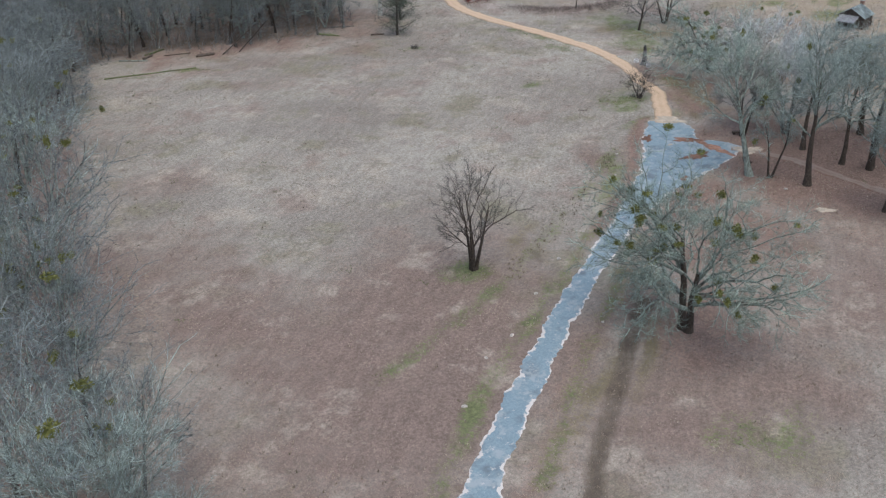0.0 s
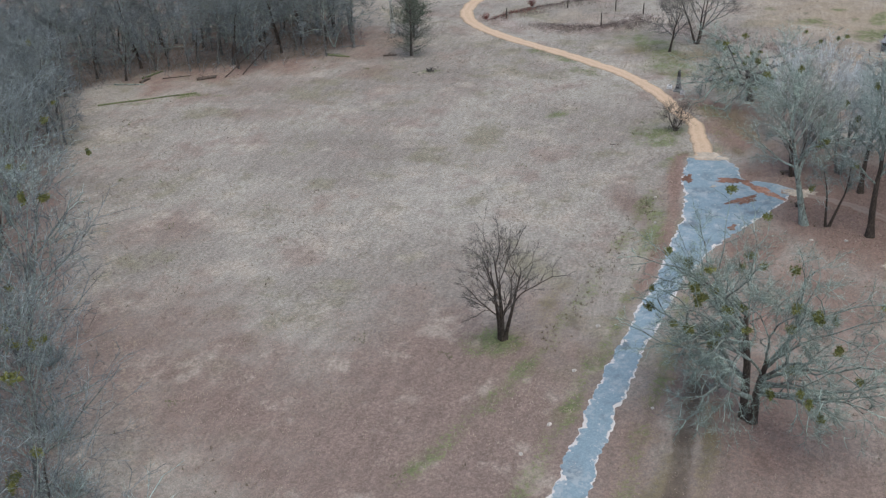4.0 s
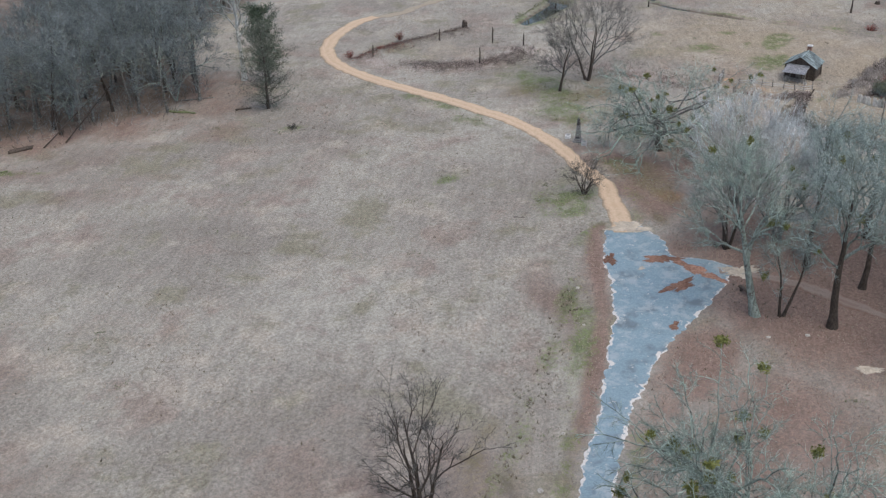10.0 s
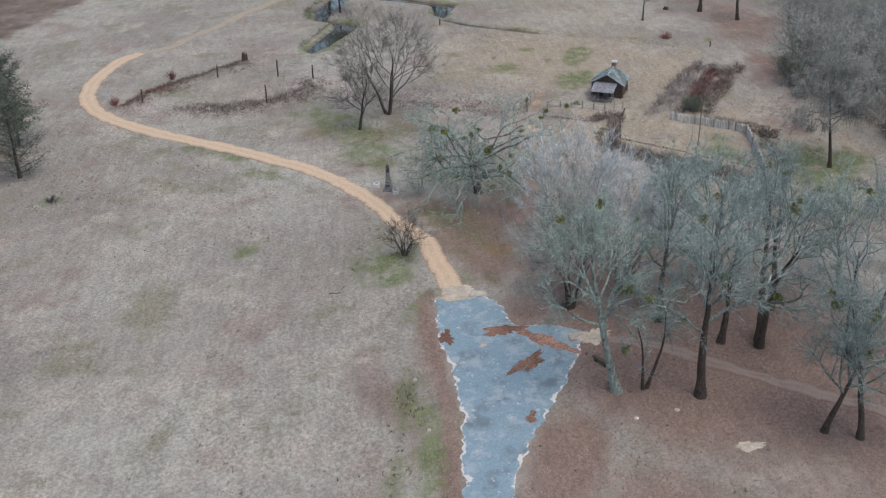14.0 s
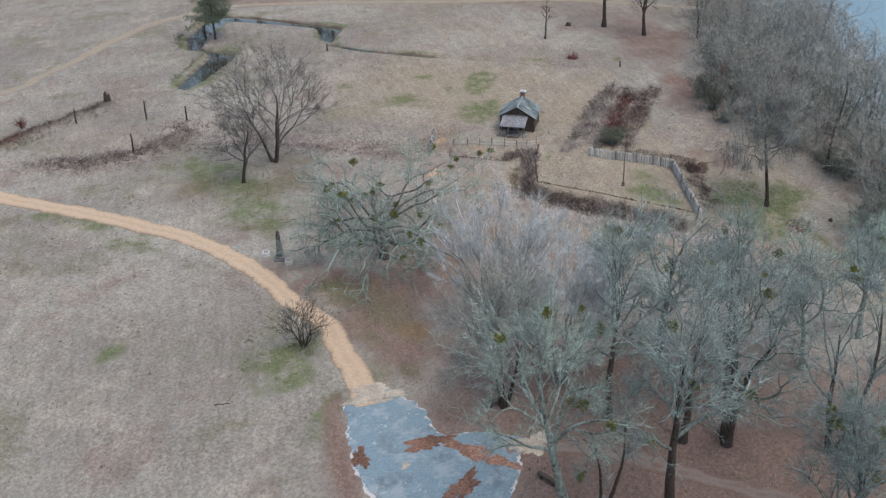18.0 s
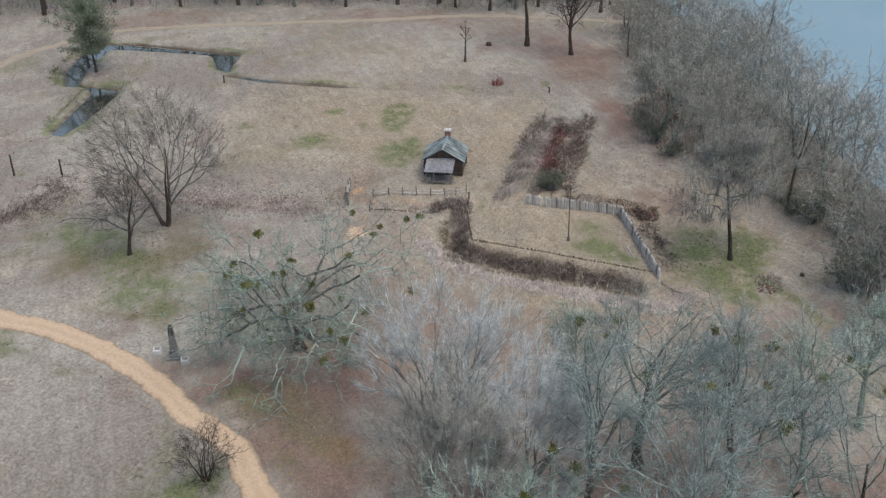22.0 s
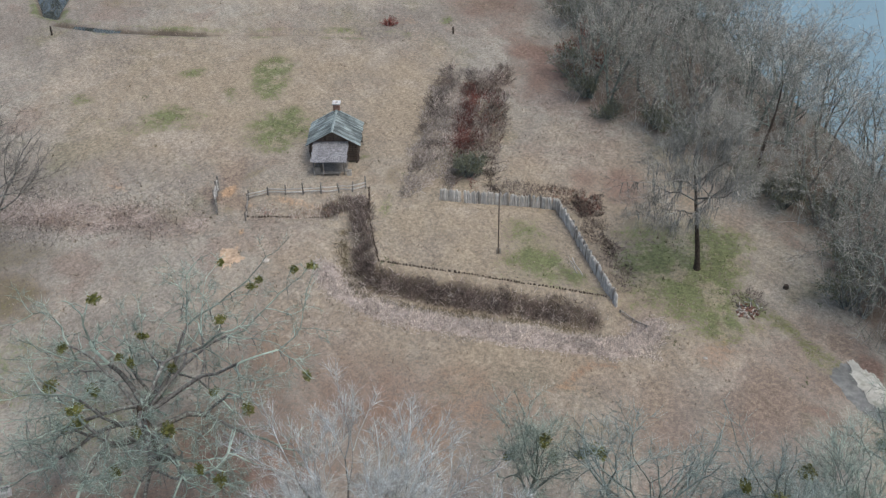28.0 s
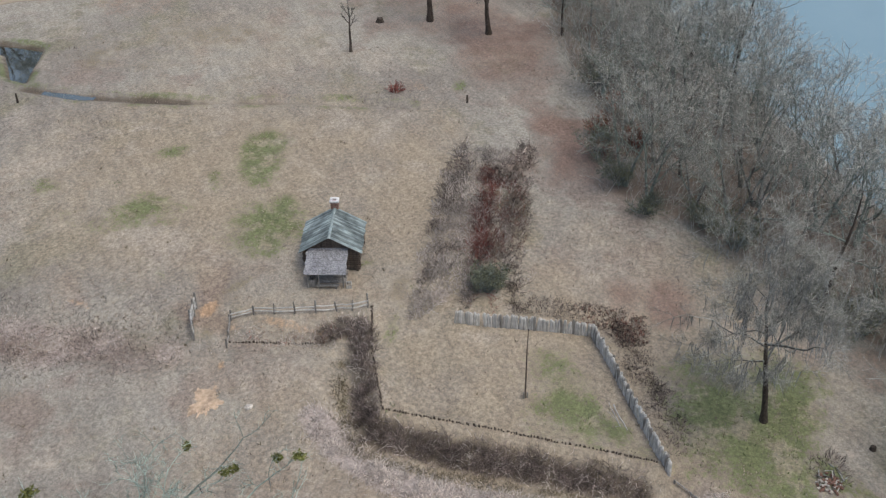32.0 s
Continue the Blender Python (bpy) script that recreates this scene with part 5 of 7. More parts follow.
for n, (x, y, tall, wide, girth, stems, kind) in enumerate(GROVE + GROVE_REST):
    bark, twig, label = KINDS[kind]
    soft_crown = kind in "FB"
    bare_tree(40 + n, on_ground(x, y, 0), label, bark, twig, tall=tall, spread=wide, girth=girth * 1.2, stems=stems, top=0.5 if soft_crown else 0.72, fork=0.16 if soft_crown else 0.4, limbs=16 if soft_crown else 11, levels=6, lateral=0.45,
              low=-18 if soft_crown else -12, up=0.08 if soft_crown else 0.03, lead=11 if soft_crown else 16, side=30 if soft_crown else 42, hug=0.25, mistle=0 if soft_crown else 3, twig_r=0.01, twigs=6 if soft_crown else 4, twig_long=1.2,
              bough=BARK_LICHEN if kind in "GLD" else BARK_GREY, bold={"L": 5, "F": 2}.get(kind, 3), lean=(-0.05, 0.17) if n == 0 else (0, 0), group="grove trees", splay=0.24, wig=0.07 if soft_crown else 0.11, cap=1600 if soft_crown else int(900 * min(1.0, (wide / 6.5) ** 2)))

# the woods: a few growth forms, repeated with turn and size
WOODS = [("grey", BARK_GREY, TWIG_GREY, 16.5, 6.8, 1, 0.72, 0.35), ("dark", BARK_DARK, TWIG_GREY, 18, 6.5, 1, 0.78, 0.4), ("pale", BARK_LICHEN, TWIG_PALE, 15, 6.5, 2, 0.6, 0.22), ("brown", BARK_DARK, TWIG_BROWN, 16, 6.2, 1, 0.7, 0.35),
         ("slender", BARK_GREY, TWIG_GREY, 14, 4.5, 3, 0.7, 0.15), ("broad", BARK_GREY, TWIG_PALE, 17, 7.5, 2, 0.55, 0.25)]


def plant_woods(spots, first_seed, label_tail, group, dense=1.0, big=1.0, mix=(0.28, 0.14, 0.16, 0.1, 0.18, 0.14), levels=5, thin=0.016, mistle=0, twigs=None, low=-20, cap=300, pale=False, spray=3):
    rng = np.random.default_rng(first_seed)
    made = {}
    for n, (x, y) in enumerate(spots):
        k = int(rng.choice(len(WOODS), p=mix))
        word, bark, twig, tall, wide, stems, top, fork = WOODS[k]
        m = on_ground(x, y, rng.uniform(0, 360)) @ Matrix.Scale(big * rng.uniform(0.75, 1.12), 4)
        if k not in made:
            made[k] = bare_tree(first_seed + k, m, "%s leafless tree %s" % (word, label_tail), bark, twigs or twig, bough=BARK_LICHEN if pale or word in ("grey", "broad") else bark, tall=tall, spread=wide, girth=0.28, stems=stems, top=top, fork=fork, limbs=int(9 * dense), levels=levels, cap=cap, low=low, wig=0.11, hug=0.12, up=0.03,
                                twig_r=thin, fine=False, bold=3 if pale else 2, mistle=mistle, name="woodland_tree", group=group, twigs=spray, twig_long=1.2, lateral=0.5)
        else:
            copy_thing(made[k], m)


def scatter_spots(seed, want, box_xy, test, apart):
    rng = np.random.default_rng(seed)
    out = []
    for _ in range(want * 60):
        x, y = rng.uniform(box_xy[0], box_xy[1]), rng.uniform(box_xy[2], box_xy[3])
        if test(x, y) and all((x - a) ** 2 + (y - b) ** 2 > apart ** 2 for a, b in out):
            out.append((x, y))
            if len(out) >= want:
                break
    return out


west = scatter_spots(301, 190, (26, 150, 165, 250), lambda x, y: -0.2 < side_of(x, y, WOOD_WEST) < 28, 2.9)
near_west = [(11, 69), (4, 80), (12.5, 91), (12, 111), (26.5, 139), (32, 154), (38, 170), (19, 115), (7, 101), (14, 131), (21, 147), (26, 165), (4, 118), (35, 183), (45, 188), (10, 150), (-4, 94), (30, 177), (17, 141), (2, 60), (23, 157), (16, 66), (8, 74), (15, 76), (16.5, 87), (9, 85), (18.5, 96), (12, 103), (21, 109), (16, 122), (24, 131), (29, 145), (34, 161), (7, 110)]
plant_woods(west, 310, "in the western woods", "western woods", 1.25, mix=(0.34, 0.34, 0.06, 0.12, 0.06, 0.08), twigs=TWIG_SHADED, low=-40, cap=440, pale=True)
plant_woods(near_west, 330, "on the field's wooded edge", "field edge trees", 1.6, 1.15, levels=6, thin=0.012, mistle=3, mix=(0.3, 0.14, 0.22, 0.06, 0.06, 0.22), pale=True, cap=400, twigs=TWIG_GREY, spray=2)
east = scatter_spots(302, 95, (150, 262, 22, 104), lambda x, y: 1.2 < side_of(x, y, WOOD_EAST) < 26 and side_of(x, y, RIVER_BANK) < -1, 3.5)
plant_woods(east, 350, "on the river bank", "river bank woods", 1.2, mix=(0.26, 0.04, 0.32, 0.02, 0.16, 0.2), twigs=TWIG_BARE, thin=0.012, low=-36, pale=True, cap=340)
far = scatter_spots(303, 54, (222, 292, 105, 262), lambda x, y: 0.5 < -side_of(x, y, FAR_WOOD) < 13, 3.6)
plant_woods(far, 370, "beyond the far field", "far woods", 1.3, 1.2, mix=(0.2, 0.34, 0.02, 0.34, 0.1, 0.0))
for n, (x, y) in enumerate([(187.5, 66.5), (183.5, 61), (185.5, 64.5), (196, 75), (201, 84), (177, 59.5), (206, 87), (228, 91), (191, 68), (199.5, 78), (211, 89.5), (170, 60)]):
    shrub(400 + n, on_ground(x, y, n * 40), "dull olive evergreen shrub at the wood's edge", 2.4 + (n % 4) * 0.8, 2.6 + (n % 3) * 0.5, TWIG_GREY, 22, leaf=SHRUB_GREEN, leaves=6 + n % 4, name="evergreen_shrub")
for n, (x, y, size) in enumerate(EDGE_BUSHES):
    shrub(430 + n, on_ground(x, y, n * 50), "hazy grey-green leafless bush on the field's edge", 3.4 * size, 5.0 * size, TWIG_PALE, 30, name="edge_bush", category="bush")


# ---- brush, stalks, tufts and leaves ----
def stalks(name, seed, xy, tall, material, label, category, bend=0.6, thick=0.018, steps=2, droop=-0.18):
    rng = np.random.default_rng(seed)
    n = len(xy)
    st = np.column_stack([xy, height(xy[:, 0], xy[:, 1]) - 0.05])
    az = rng.random(n) * 6.283
    way = np.stack([np.cos(az) * bend, np.sin(az) * bend, rng.uniform(0.4, 1.2, n)], 1)
    lump = 1 + 0.45 * field_noise(xy[:, 0], xy[:, 1], 0.6, seed) + 0.25 * field_noise(xy[:, 0], xy[:, 1], 1.7, seed + 1)
    pts, rad = grow(rng, st, way, tall * lump * rng.uniform(0.5, 1.25, n), np.full(n, thick), np.full(n, thick * 0.5), steps, 0.28, droop)
    v, q = tubes(pts, rad, 3)
    return tagged(new(name, put_mesh(name, v, q, material, True)), label, category, kind="stuff")


def along(seed, line, half, n, edge=1.0):
    rng = np.random.default_rng(seed)
    c = curve_points(line, 0.3)
    k = rng.integers(0, len(c), n)
    xy = c[k] + rng.normal(0, half * 0.5, (n, 2)).clip(-half, half)
    return xy[field_noise(xy[:, 0], xy[:, 1], 0.8, seed) + 0.5 * field_noise(xy[:, 0], xy[:, 1], 2.0, seed) > -0.45]


def inside(seed, cx, cy, rx, ry, n, turn=0.0):
    rng = np.random.default_rng(seed)
    a, r = rng.random(n) * 6.283, np.sqrt(rng.random(n)) * (1 + 0.12 * np.sin(rng.random(n) * 6.28))
    u, v = np.cos(a) * r * rx, np.sin(a) * r * ry
    c, s = math.cos(radians(turn)), math.sin(radians(turn))
    return np.stack([cx + u * c - v * s, cy + u * s + v * c], 1)


def block(seed, cx, cy, hx, hy, n, turn=0.0, clump=0.0):
    """Places in an uneven rectangle, in clumps where asked."""
    rng = np.random.default_rng(seed)
    u, v = rng.uniform(-1, 1, n), rng.uniform(-1, 1, n)
    keep = np.maximum(np.abs(u), np.abs(v)) < 0.82 + 0.3 * field_noise(u * 4, v * 3, 0.9, seed)
    u, v = u[keep] * hx, v[keep] * hy
    c, s = math.cos(radians(turn)), math.sin(radians(turn))
    xy = np.stack([cx + u * c - v * s, cy + u * s + v * c], 1)
    return xy[field_noise(xy[:, 0], xy[:, 1], 0.7, seed) > -1 + clump]


stalks("bramble_hedge", 501, along(501, BRUSH_LINE, 1.2, 10500), 0.66, BRAMBLE, "dense dark dry brambles filling the stockade ditch", "brambles", thick=0.018, bend=0.45)
stalks("dead_weeds", 519, along(519, BRUSH_LINE, 1.4, 1100), 0.9, DEAD_STALKS, "pale dead stalks among the ditch brambles", "weeds")
stalks("dead_weeds", 502, np.concatenate([along(502, LIP, 1.9, 8000), block(532, 161.4, 79.0, 1.9, 3.4, 2600, 0, 0.3)]), 0.5, DEAD_STALKS, "pale dead weeds along the ditch lip", "weeds", thick=0.024)
stalks("dry_sedge", 533, along(533, CREST, 0.9, 2600), 0.45, TUSSOCK, "dark olive dry sedge between hedge and ditch lip", "sedge", thick=0.02)
stalks("bramble_hedge", 503, along(503, MOAT_WEST, 5.4, 5600), 0.42, BRAMBLE, "low dry brambles in the old earthwork ditch", "brambles")
stalks("dead_weeds", 504, along(504, MOAT_WEST, 6.0, 4200), 0.45, DEAD_STALKS, "pale dead weeds on the earthwork bank", "weeds")
stalks("bramble_thicket", 505, np.concatenate([block(505, 195.8, 97.9, 16.4, 3.2, 6200, 6, 0.5), block(515, 197.0, 103.4, 14.5, 1.9, 3200, 6, 0.75)]), 1.1, BRAMBLE, "purple-brown dry bramble thicket on a mound", "brambles", thick=0.018)
stalks("red_thicket", 506, block(506, 196.5, 99.8, 10.0, 1.0, 1500, 6, 0.5), 1.4, BRAMBLE_RED, "rust-red dry stems within the thicket", "brambles", thick=0.02)
stalks("red_thicket", 516, block(516, 193.5, 97.6, 12.0, 2.6, 1300, 6, 0.8), 1.0, BRAMBLE_RED, "dull red stems mixed into the thicket", "brambles", thick=0.018)
stalks("dead_weeds", 507, np.concatenate([block(507, 193, 102.0, 13.5, 3.2, 6000, 6, 0.35), block(528, 209, 101.5, 2.2, 4.6, 900, 6, 0.3), block(517, 198, 97.2, 13.0, 2.8, 1500, 6, 1.0)]), 0.9, DEAD_STALKS, "pale dead weeds on the thicket's flank", "weeds", thick=0.028)
stalks("bramble_hedge", 508, np.concatenate([block(508, 182.0, 83.9, 2.0, 1.5, 450, 10, 0.25), block(554, 183.6, 89.0, 1.5, 5.0, 500, 0, 0.7)]), 0.45, BRAMBLE_RED, "dark red-brown weeds behind the stockade", "brambles")
stalks("dead_weeds", 555, np.concatenate([block(555, 183.6, 89.6, 1.5, 6.0, 1500, 0, 0.4), block(557, 182.0, 83.9, 2.2, 1.6, 1300, 10, 0.25), along(556, [(182.6, 86.0), (179.8, 83.6), (176.2, 81.6), (171.0, 79.4)], 1.0, 1700)]), 0.42, BRAMBLE, "grey-mauve dry weeds banked behind the stockade", "weeds")
stalks("dead_weeds", 529, along(529, [(178.6, 84.2), (174.0, 81.8), (168.8, 79.6)], 0.9, 900), 0.4, BRAMBLE, "dry weeds along the stockade's outer foot", "weeds")
stalks("dead_weeds", 525, block(525, 175.7, 113.6, 1.4, 5.0, 1300, 12, 0.5), 0.35, DEAD_STALKS, "straw and dead weeds on the fenced bank", "weeds")
stalks("red_weeds", 526, block(526, 175.9, 113.4, 1.2, 4.6, 600, 12, 0.8), 0.3, BRAMBLE_RED, "rusty dead weeds on the fenced bank", "weeds")
stalks("bramble_hedge", 509, along(509, EARTH_NORTH, 2.8, 4200), 0.6, BRAMBLE, "grey-brown weeds along the northern earthwork bank", "brambles")
stalks("red_weeds", 514, along(514, EARTH_NORTH[:3], 2.6, 1100), 0.6, BRAMBLE_RED, "rusty weeds on the northern earthwork bank", "weeds")
stalks("dead_weeds", 553, along(553, EARTH_SOUTH, 4.6, 4200), 0.5, DEAD_STALKS, "pale dead weeds on the southern earthwork bank", "weeds")
stalks("bramble_hedge", 510, along(510, EARTH_SOUTH[1:], 3.4, 7500), 0.7, BRAMBLE, "grey-brown weeds along the southern earthwork bank", "brambles")
stalks("dead_weeds", 511, inside(511, 169, 68.4, 1.8, 1.5, 260), 0.5, BRAMBLE, "dry weeds round the debris pile", "weeds")
stalks("waterside_rushes", 512, np.concatenate([along(512, CANAL[:3], 0.5, 400) + np.array([-0.3, 0.8]), along(513, CANAL[3:6], 0.7, 500) + np.array([-0.6, 0.8])]), 0.8, GREEN_GRASS, "green rushes along the ditch edge", "rushes")


def woodland_floor():
    rng = np.random.default_rng(520)
    xy = np.column_stack([rng.uniform(0, 150, 34000), rng.uniform(60, 240, 34000)])
    keep = (side_of(xy[:, 0], xy[:, 1], WOOD_WEST) > -1.5) & (side_of(xy[:, 0], xy[:, 1], WOOD_WEST) < 20)
    keep &= (xy.sum(1) > 205) | (rng.random(len(xy)) < 0.12)
    a = xy[keep]
    xy = np.column_stack([rng.uniform(150, 262, 17000), rng.uniform(22, 104, 17000)])
    keep = (side_of(xy[:, 0], xy[:, 1], WOOD_EAST) > 0.4) & (side_of(xy[:, 0], xy[:, 1], RIVER_BANK) < 0)
    b = xy[keep]
    xy = np.column_stack([rng.uniform(222, 292, 5000), rng.uniform(105, 262, 5000)])
    gap = -side_of(xy[:, 0], xy[:, 1], FAR_WOOD)
    return a, b, xy[(gap > 0) & (gap < 14)]


floor_west, floor_east, floor_far = woodland_floor()
stalks("undergrowth", 524, floor_far, 4.0, TWIG_BROWN, "brown leafless undergrowth beneath the far trees", "undergrowth", bend=0.3, thick=0.03, steps=2, droop=0.0)
stalks("undergrowth", 521, floor_west[::2], 4.0, TWIG_SHADED, "grey leafless undergrowth beneath the western trees", "undergrowth", bend=0.5, thick=0.024, steps=3, droop=0.0)
stalks("undergrowth", 523, floor_west[1::3], 2.4, TWIG_BROWN, "brown leafless saplings beneath the western trees", "undergrowth", bend=0.35, thick=0.028, steps=3, droop=0.0)
stalks("undergrowth", 522, floor_east, 3.4, TWIG_BARE, "grey leafless undergrowth along the river bank", "undergrowth", bend=0.4, thick=0.024, steps=2, droop=-0.03)


def blades(name, seed, xy, size, material, label, per=3):
    rng = np.random.default_rng(seed)
    c = np.repeat(np.column_stack([xy, height(xy[:, 0], xy[:, 1])]), per, 0)
    n = len(c)
    c[:, :2] += rng.normal(0, size * 0.35, (n, 2))
    a = rng.random(n) * 6.283
    side = np.stack([np.cos(a), np.sin(a), np.zeros(n)], 1) * (size * 0.14 * rng.uniform(0.6, 1.5, n))[:, None]
    tip = np.stack([-np.sin(a) * 0.6, np.cos(a) * 0.6, np.full(n, 0.75)], 1) * (size * rng.uniform(0.5, 1.4, n))[:, None]
    v = np.stack([c - side, c + side, c + tip], 1).reshape(-1, 3)
    return tagged(new(name, put_mesh(name, v, np.arange(n * 3).reshape(-1, 3), material)), label, "grass" if "grass" in name else "leaves", kind="stuff")


def open_field(seed, n, x0, x1, y0, y1):
    rng = np.random.default_rng(seed)
    xy = np.column_stack([rng.uniform(x0, x1, n), rng.uniform(y0, y1, n)])
    clumpy = field_noise(xy[:, 0], xy[:, 1], 0.35, 61) + 0.6 * field_noise(xy[:, 0], xy[:, 1], 0.08, 62)
    x, y = xy.T
    keep = (rng.random(n) < 0.55 + 0.5 * clumpy) & (line_dist(x, y, [(l[0] + 1.0, l[1] - 1.3) for l in LEFT_EDGE]) > 2.1) & (side_of(x, y, WOOD_WEST) < 0) & (side_of(x, y, WOOD_EAST) < 0)
    keep &= (line_dist(x, y, [(116, 100), (125.4, 110.2), (132.9, 124.7), (137, 143.4), (136, 165), (137.6, 183.6), (149.6, 198)]) > 1.8) & (ring_dist(x, y, CANAL) > 0.7)
    keep &= ~((x > 92) & (x < 119) & (y > 79) & (y < 102) & (side_of(x, y, LEFT_EDGE) < 0.6) & (side_of(x, y, RIGHT_EDGE + FAR_EDGE[1:]) > -0.6))
    return xy[keep]


blades("grass_tufts", 531, open_field(531, 100000, 15, 135, 30, 190), 0.2, STRAW, "scattered tufts of dry straw-coloured grass")
blades("grass_tufts", 532, open_field(532, 36000, 135, 235, 70, 200), 0.22, STRAW, "dry grass tufts round the cabin and stockade")


WEED_GREEN = surface("low_green_weeds", (0.1, 0.13, 0.06), (0.2, 0.24, 0.12), 2, 0.2, bump=0.005, world_space=True, apart=0.3)
tuft_xy = open_field(536, 2800, 22, 135, 30, 186)
tuft_xy = tuft_xy[field_noise(tuft_xy[:, 0], tuft_xy[:, 1], 0.05, 64) + 0.4 * field_noise(tuft_xy[:, 0], tuft_xy[:, 1], 0.5, 65) > 0.0]
blades("grass_tussocks", 537, tuft_xy, 0.26, TUSSOCK, "dark clumps of dead grass in the field", per=5)
blades("grass_tussocks", 538, along(538, OLD_ROW[1:], 1.6, 150), 0.26, TUSSOCK, "dark dead grass along an old wheel row", per=6)
blades("grass_tussocks", 539, open_field(539, 600, 135, 235, 70, 200), 0.26, TUSSOCK, "dark dead grass clumps round the fort", per=6)
weed_xy = open_field(556, 90, 22, 205, 60, 186)
blades("weed_grass", 557, np.repeat(weed_xy, 9, 0) + np.random.default_rng(558).normal(0, 0.45, (len(weed_xy) * 9, 2)), 0.24, WEED_GREEN, "small patches of low green weeds", per=4)


def fallen(seed):
    xy = open_field(seed, 60000, 55, 160, 30, 130)
    return xy[blobs(xy[:, 0], xy[:, 1], LITTER) > 0.35]


blades("leaf_litter", 533, fallen(533), 0.13, DEAD_LEAF, "fallen reddish leaves under the bare trees", per=2)
green_xy = open_field(534, 60000, 40, 215, 40, 200)
green_xy = green_xy[np.maximum(blobs(green_xy[:, 0], green_xy[:, 1], GREEN), blobs(green_xy[:, 0], green_xy[:, 1], GREEN_FAR)) > 0.4]
blades("green_grass", 535, green_xy, 0.2, GREEN_GRASS, "patches of green winter grass")


def litter_patch(seed, x, y, rx, ry, turn, material=DEAD_LEAF, name="leaf_drift", label="drift of rusty leaves lying on the asphalt", lift=0.075, hump=0.04, rag=1.0):
    rng = np.random.default_rng(seed)
    a = np.linspace(0, 6.283, 96, endpoint=False)
    r = 1 + rag * (0.22 * np.sin(3 * a + rng.random() * 6) + 0.16 * np.sin(5 * a + rng.random() * 6) + 0.1 * np.sin(11 * a + rng.random() * 6) + rng.normal(0, 0.1, 96))
    c, s = math.cos(radians(turn)), math.sin(radians(turn))
    vs = []
    for f, up in ((1.0, 0.0), (0.8, 0.6), (0.4, 1.0), (0.02, 1.0)):
        u, v = np.cos(a) * r * rx * f, np.sin(a) * r * ry * f
        px, py = x + u * c - v * s, y + u * s + v * c
        vs.append(np.stack([px, py, height(px, py) + lift + hump * up], 1))
    i, j = np.meshgrid(np.arange(3), np.arange(96), indexing="ij")
    k = (i * 96 + j).ravel()
    n = (i * 96 + (j + 1) % 96).ravel()
    me = put_mesh(name, np.concatenate(vs), np.stack([k, n, n + 96, k + 96], 1), material, True)
    return tagged(new(name, me), label, "leaves" if material is DEAD_LEAF else "sand", kind="stuff")


litter_patch(540, 112.9, 92.4, 2.1, 0.85, -46)
litter_patch(541, 113.5, 88.7, 2.7, 0.8, -97)
litter_patch(550, 113.2, 85.3, 1.7, 0.55, -86)
litter_patch(542, 109.0, 87.2, 2.2, 0.85, -13)
litter_patch(543, 108.7, 96.7, 1.3, 0.7, 40)
litter_patch(551, 109.4, 92.7, 0.5, 0.3, 10, SAND, "sand_patch", "small gritty island on the asphalt")
litter_patch(544, 101.4, 82.9, 0.9, 0.4, 20)
litter_patch(545, 107.6, 64.5, 1.3, 0.6, -50, SAND, "sand_patch", "small patch of bare pale sand", 0.02, 0.03, rag=0.6)
# grey sheet stands in for shade on the heap's left side
litter_patch(546, 159.2, 59.9, 3.5, 1.65, 25, HEAP_SHADE, "ash_patch", "grey sheet painting the shade round a white crust beside the woods", 0.03, 0.03, rag=0.3)
litter_patch(552, 160.0, 59.3, 2.75, 1.0, 20, LIME, "lime_patch", "white crusted spill lying on the grey shade sheet", 0.09, 0.06, rag=0.55)
litter_patch(547, 166.0, 116.9, 1.5, 1.15, 10, TAN_SAND, "sand_patch", "bare yellow sand on the footpath", 0.03, 0.02)
litter_patch(548, 117.2, 100.0, 1.5, 2.5, 35, SAND, "sand_patch", "pale washed-out sand where asphalt meets dirt", 0.1, 0.02)
litter_patch(549, 116.6, 83.9, 2.0, 1.2, -35, SAND, "sand_patch", "grey sand fan at the side track's mouth", 0.08, 0.02)


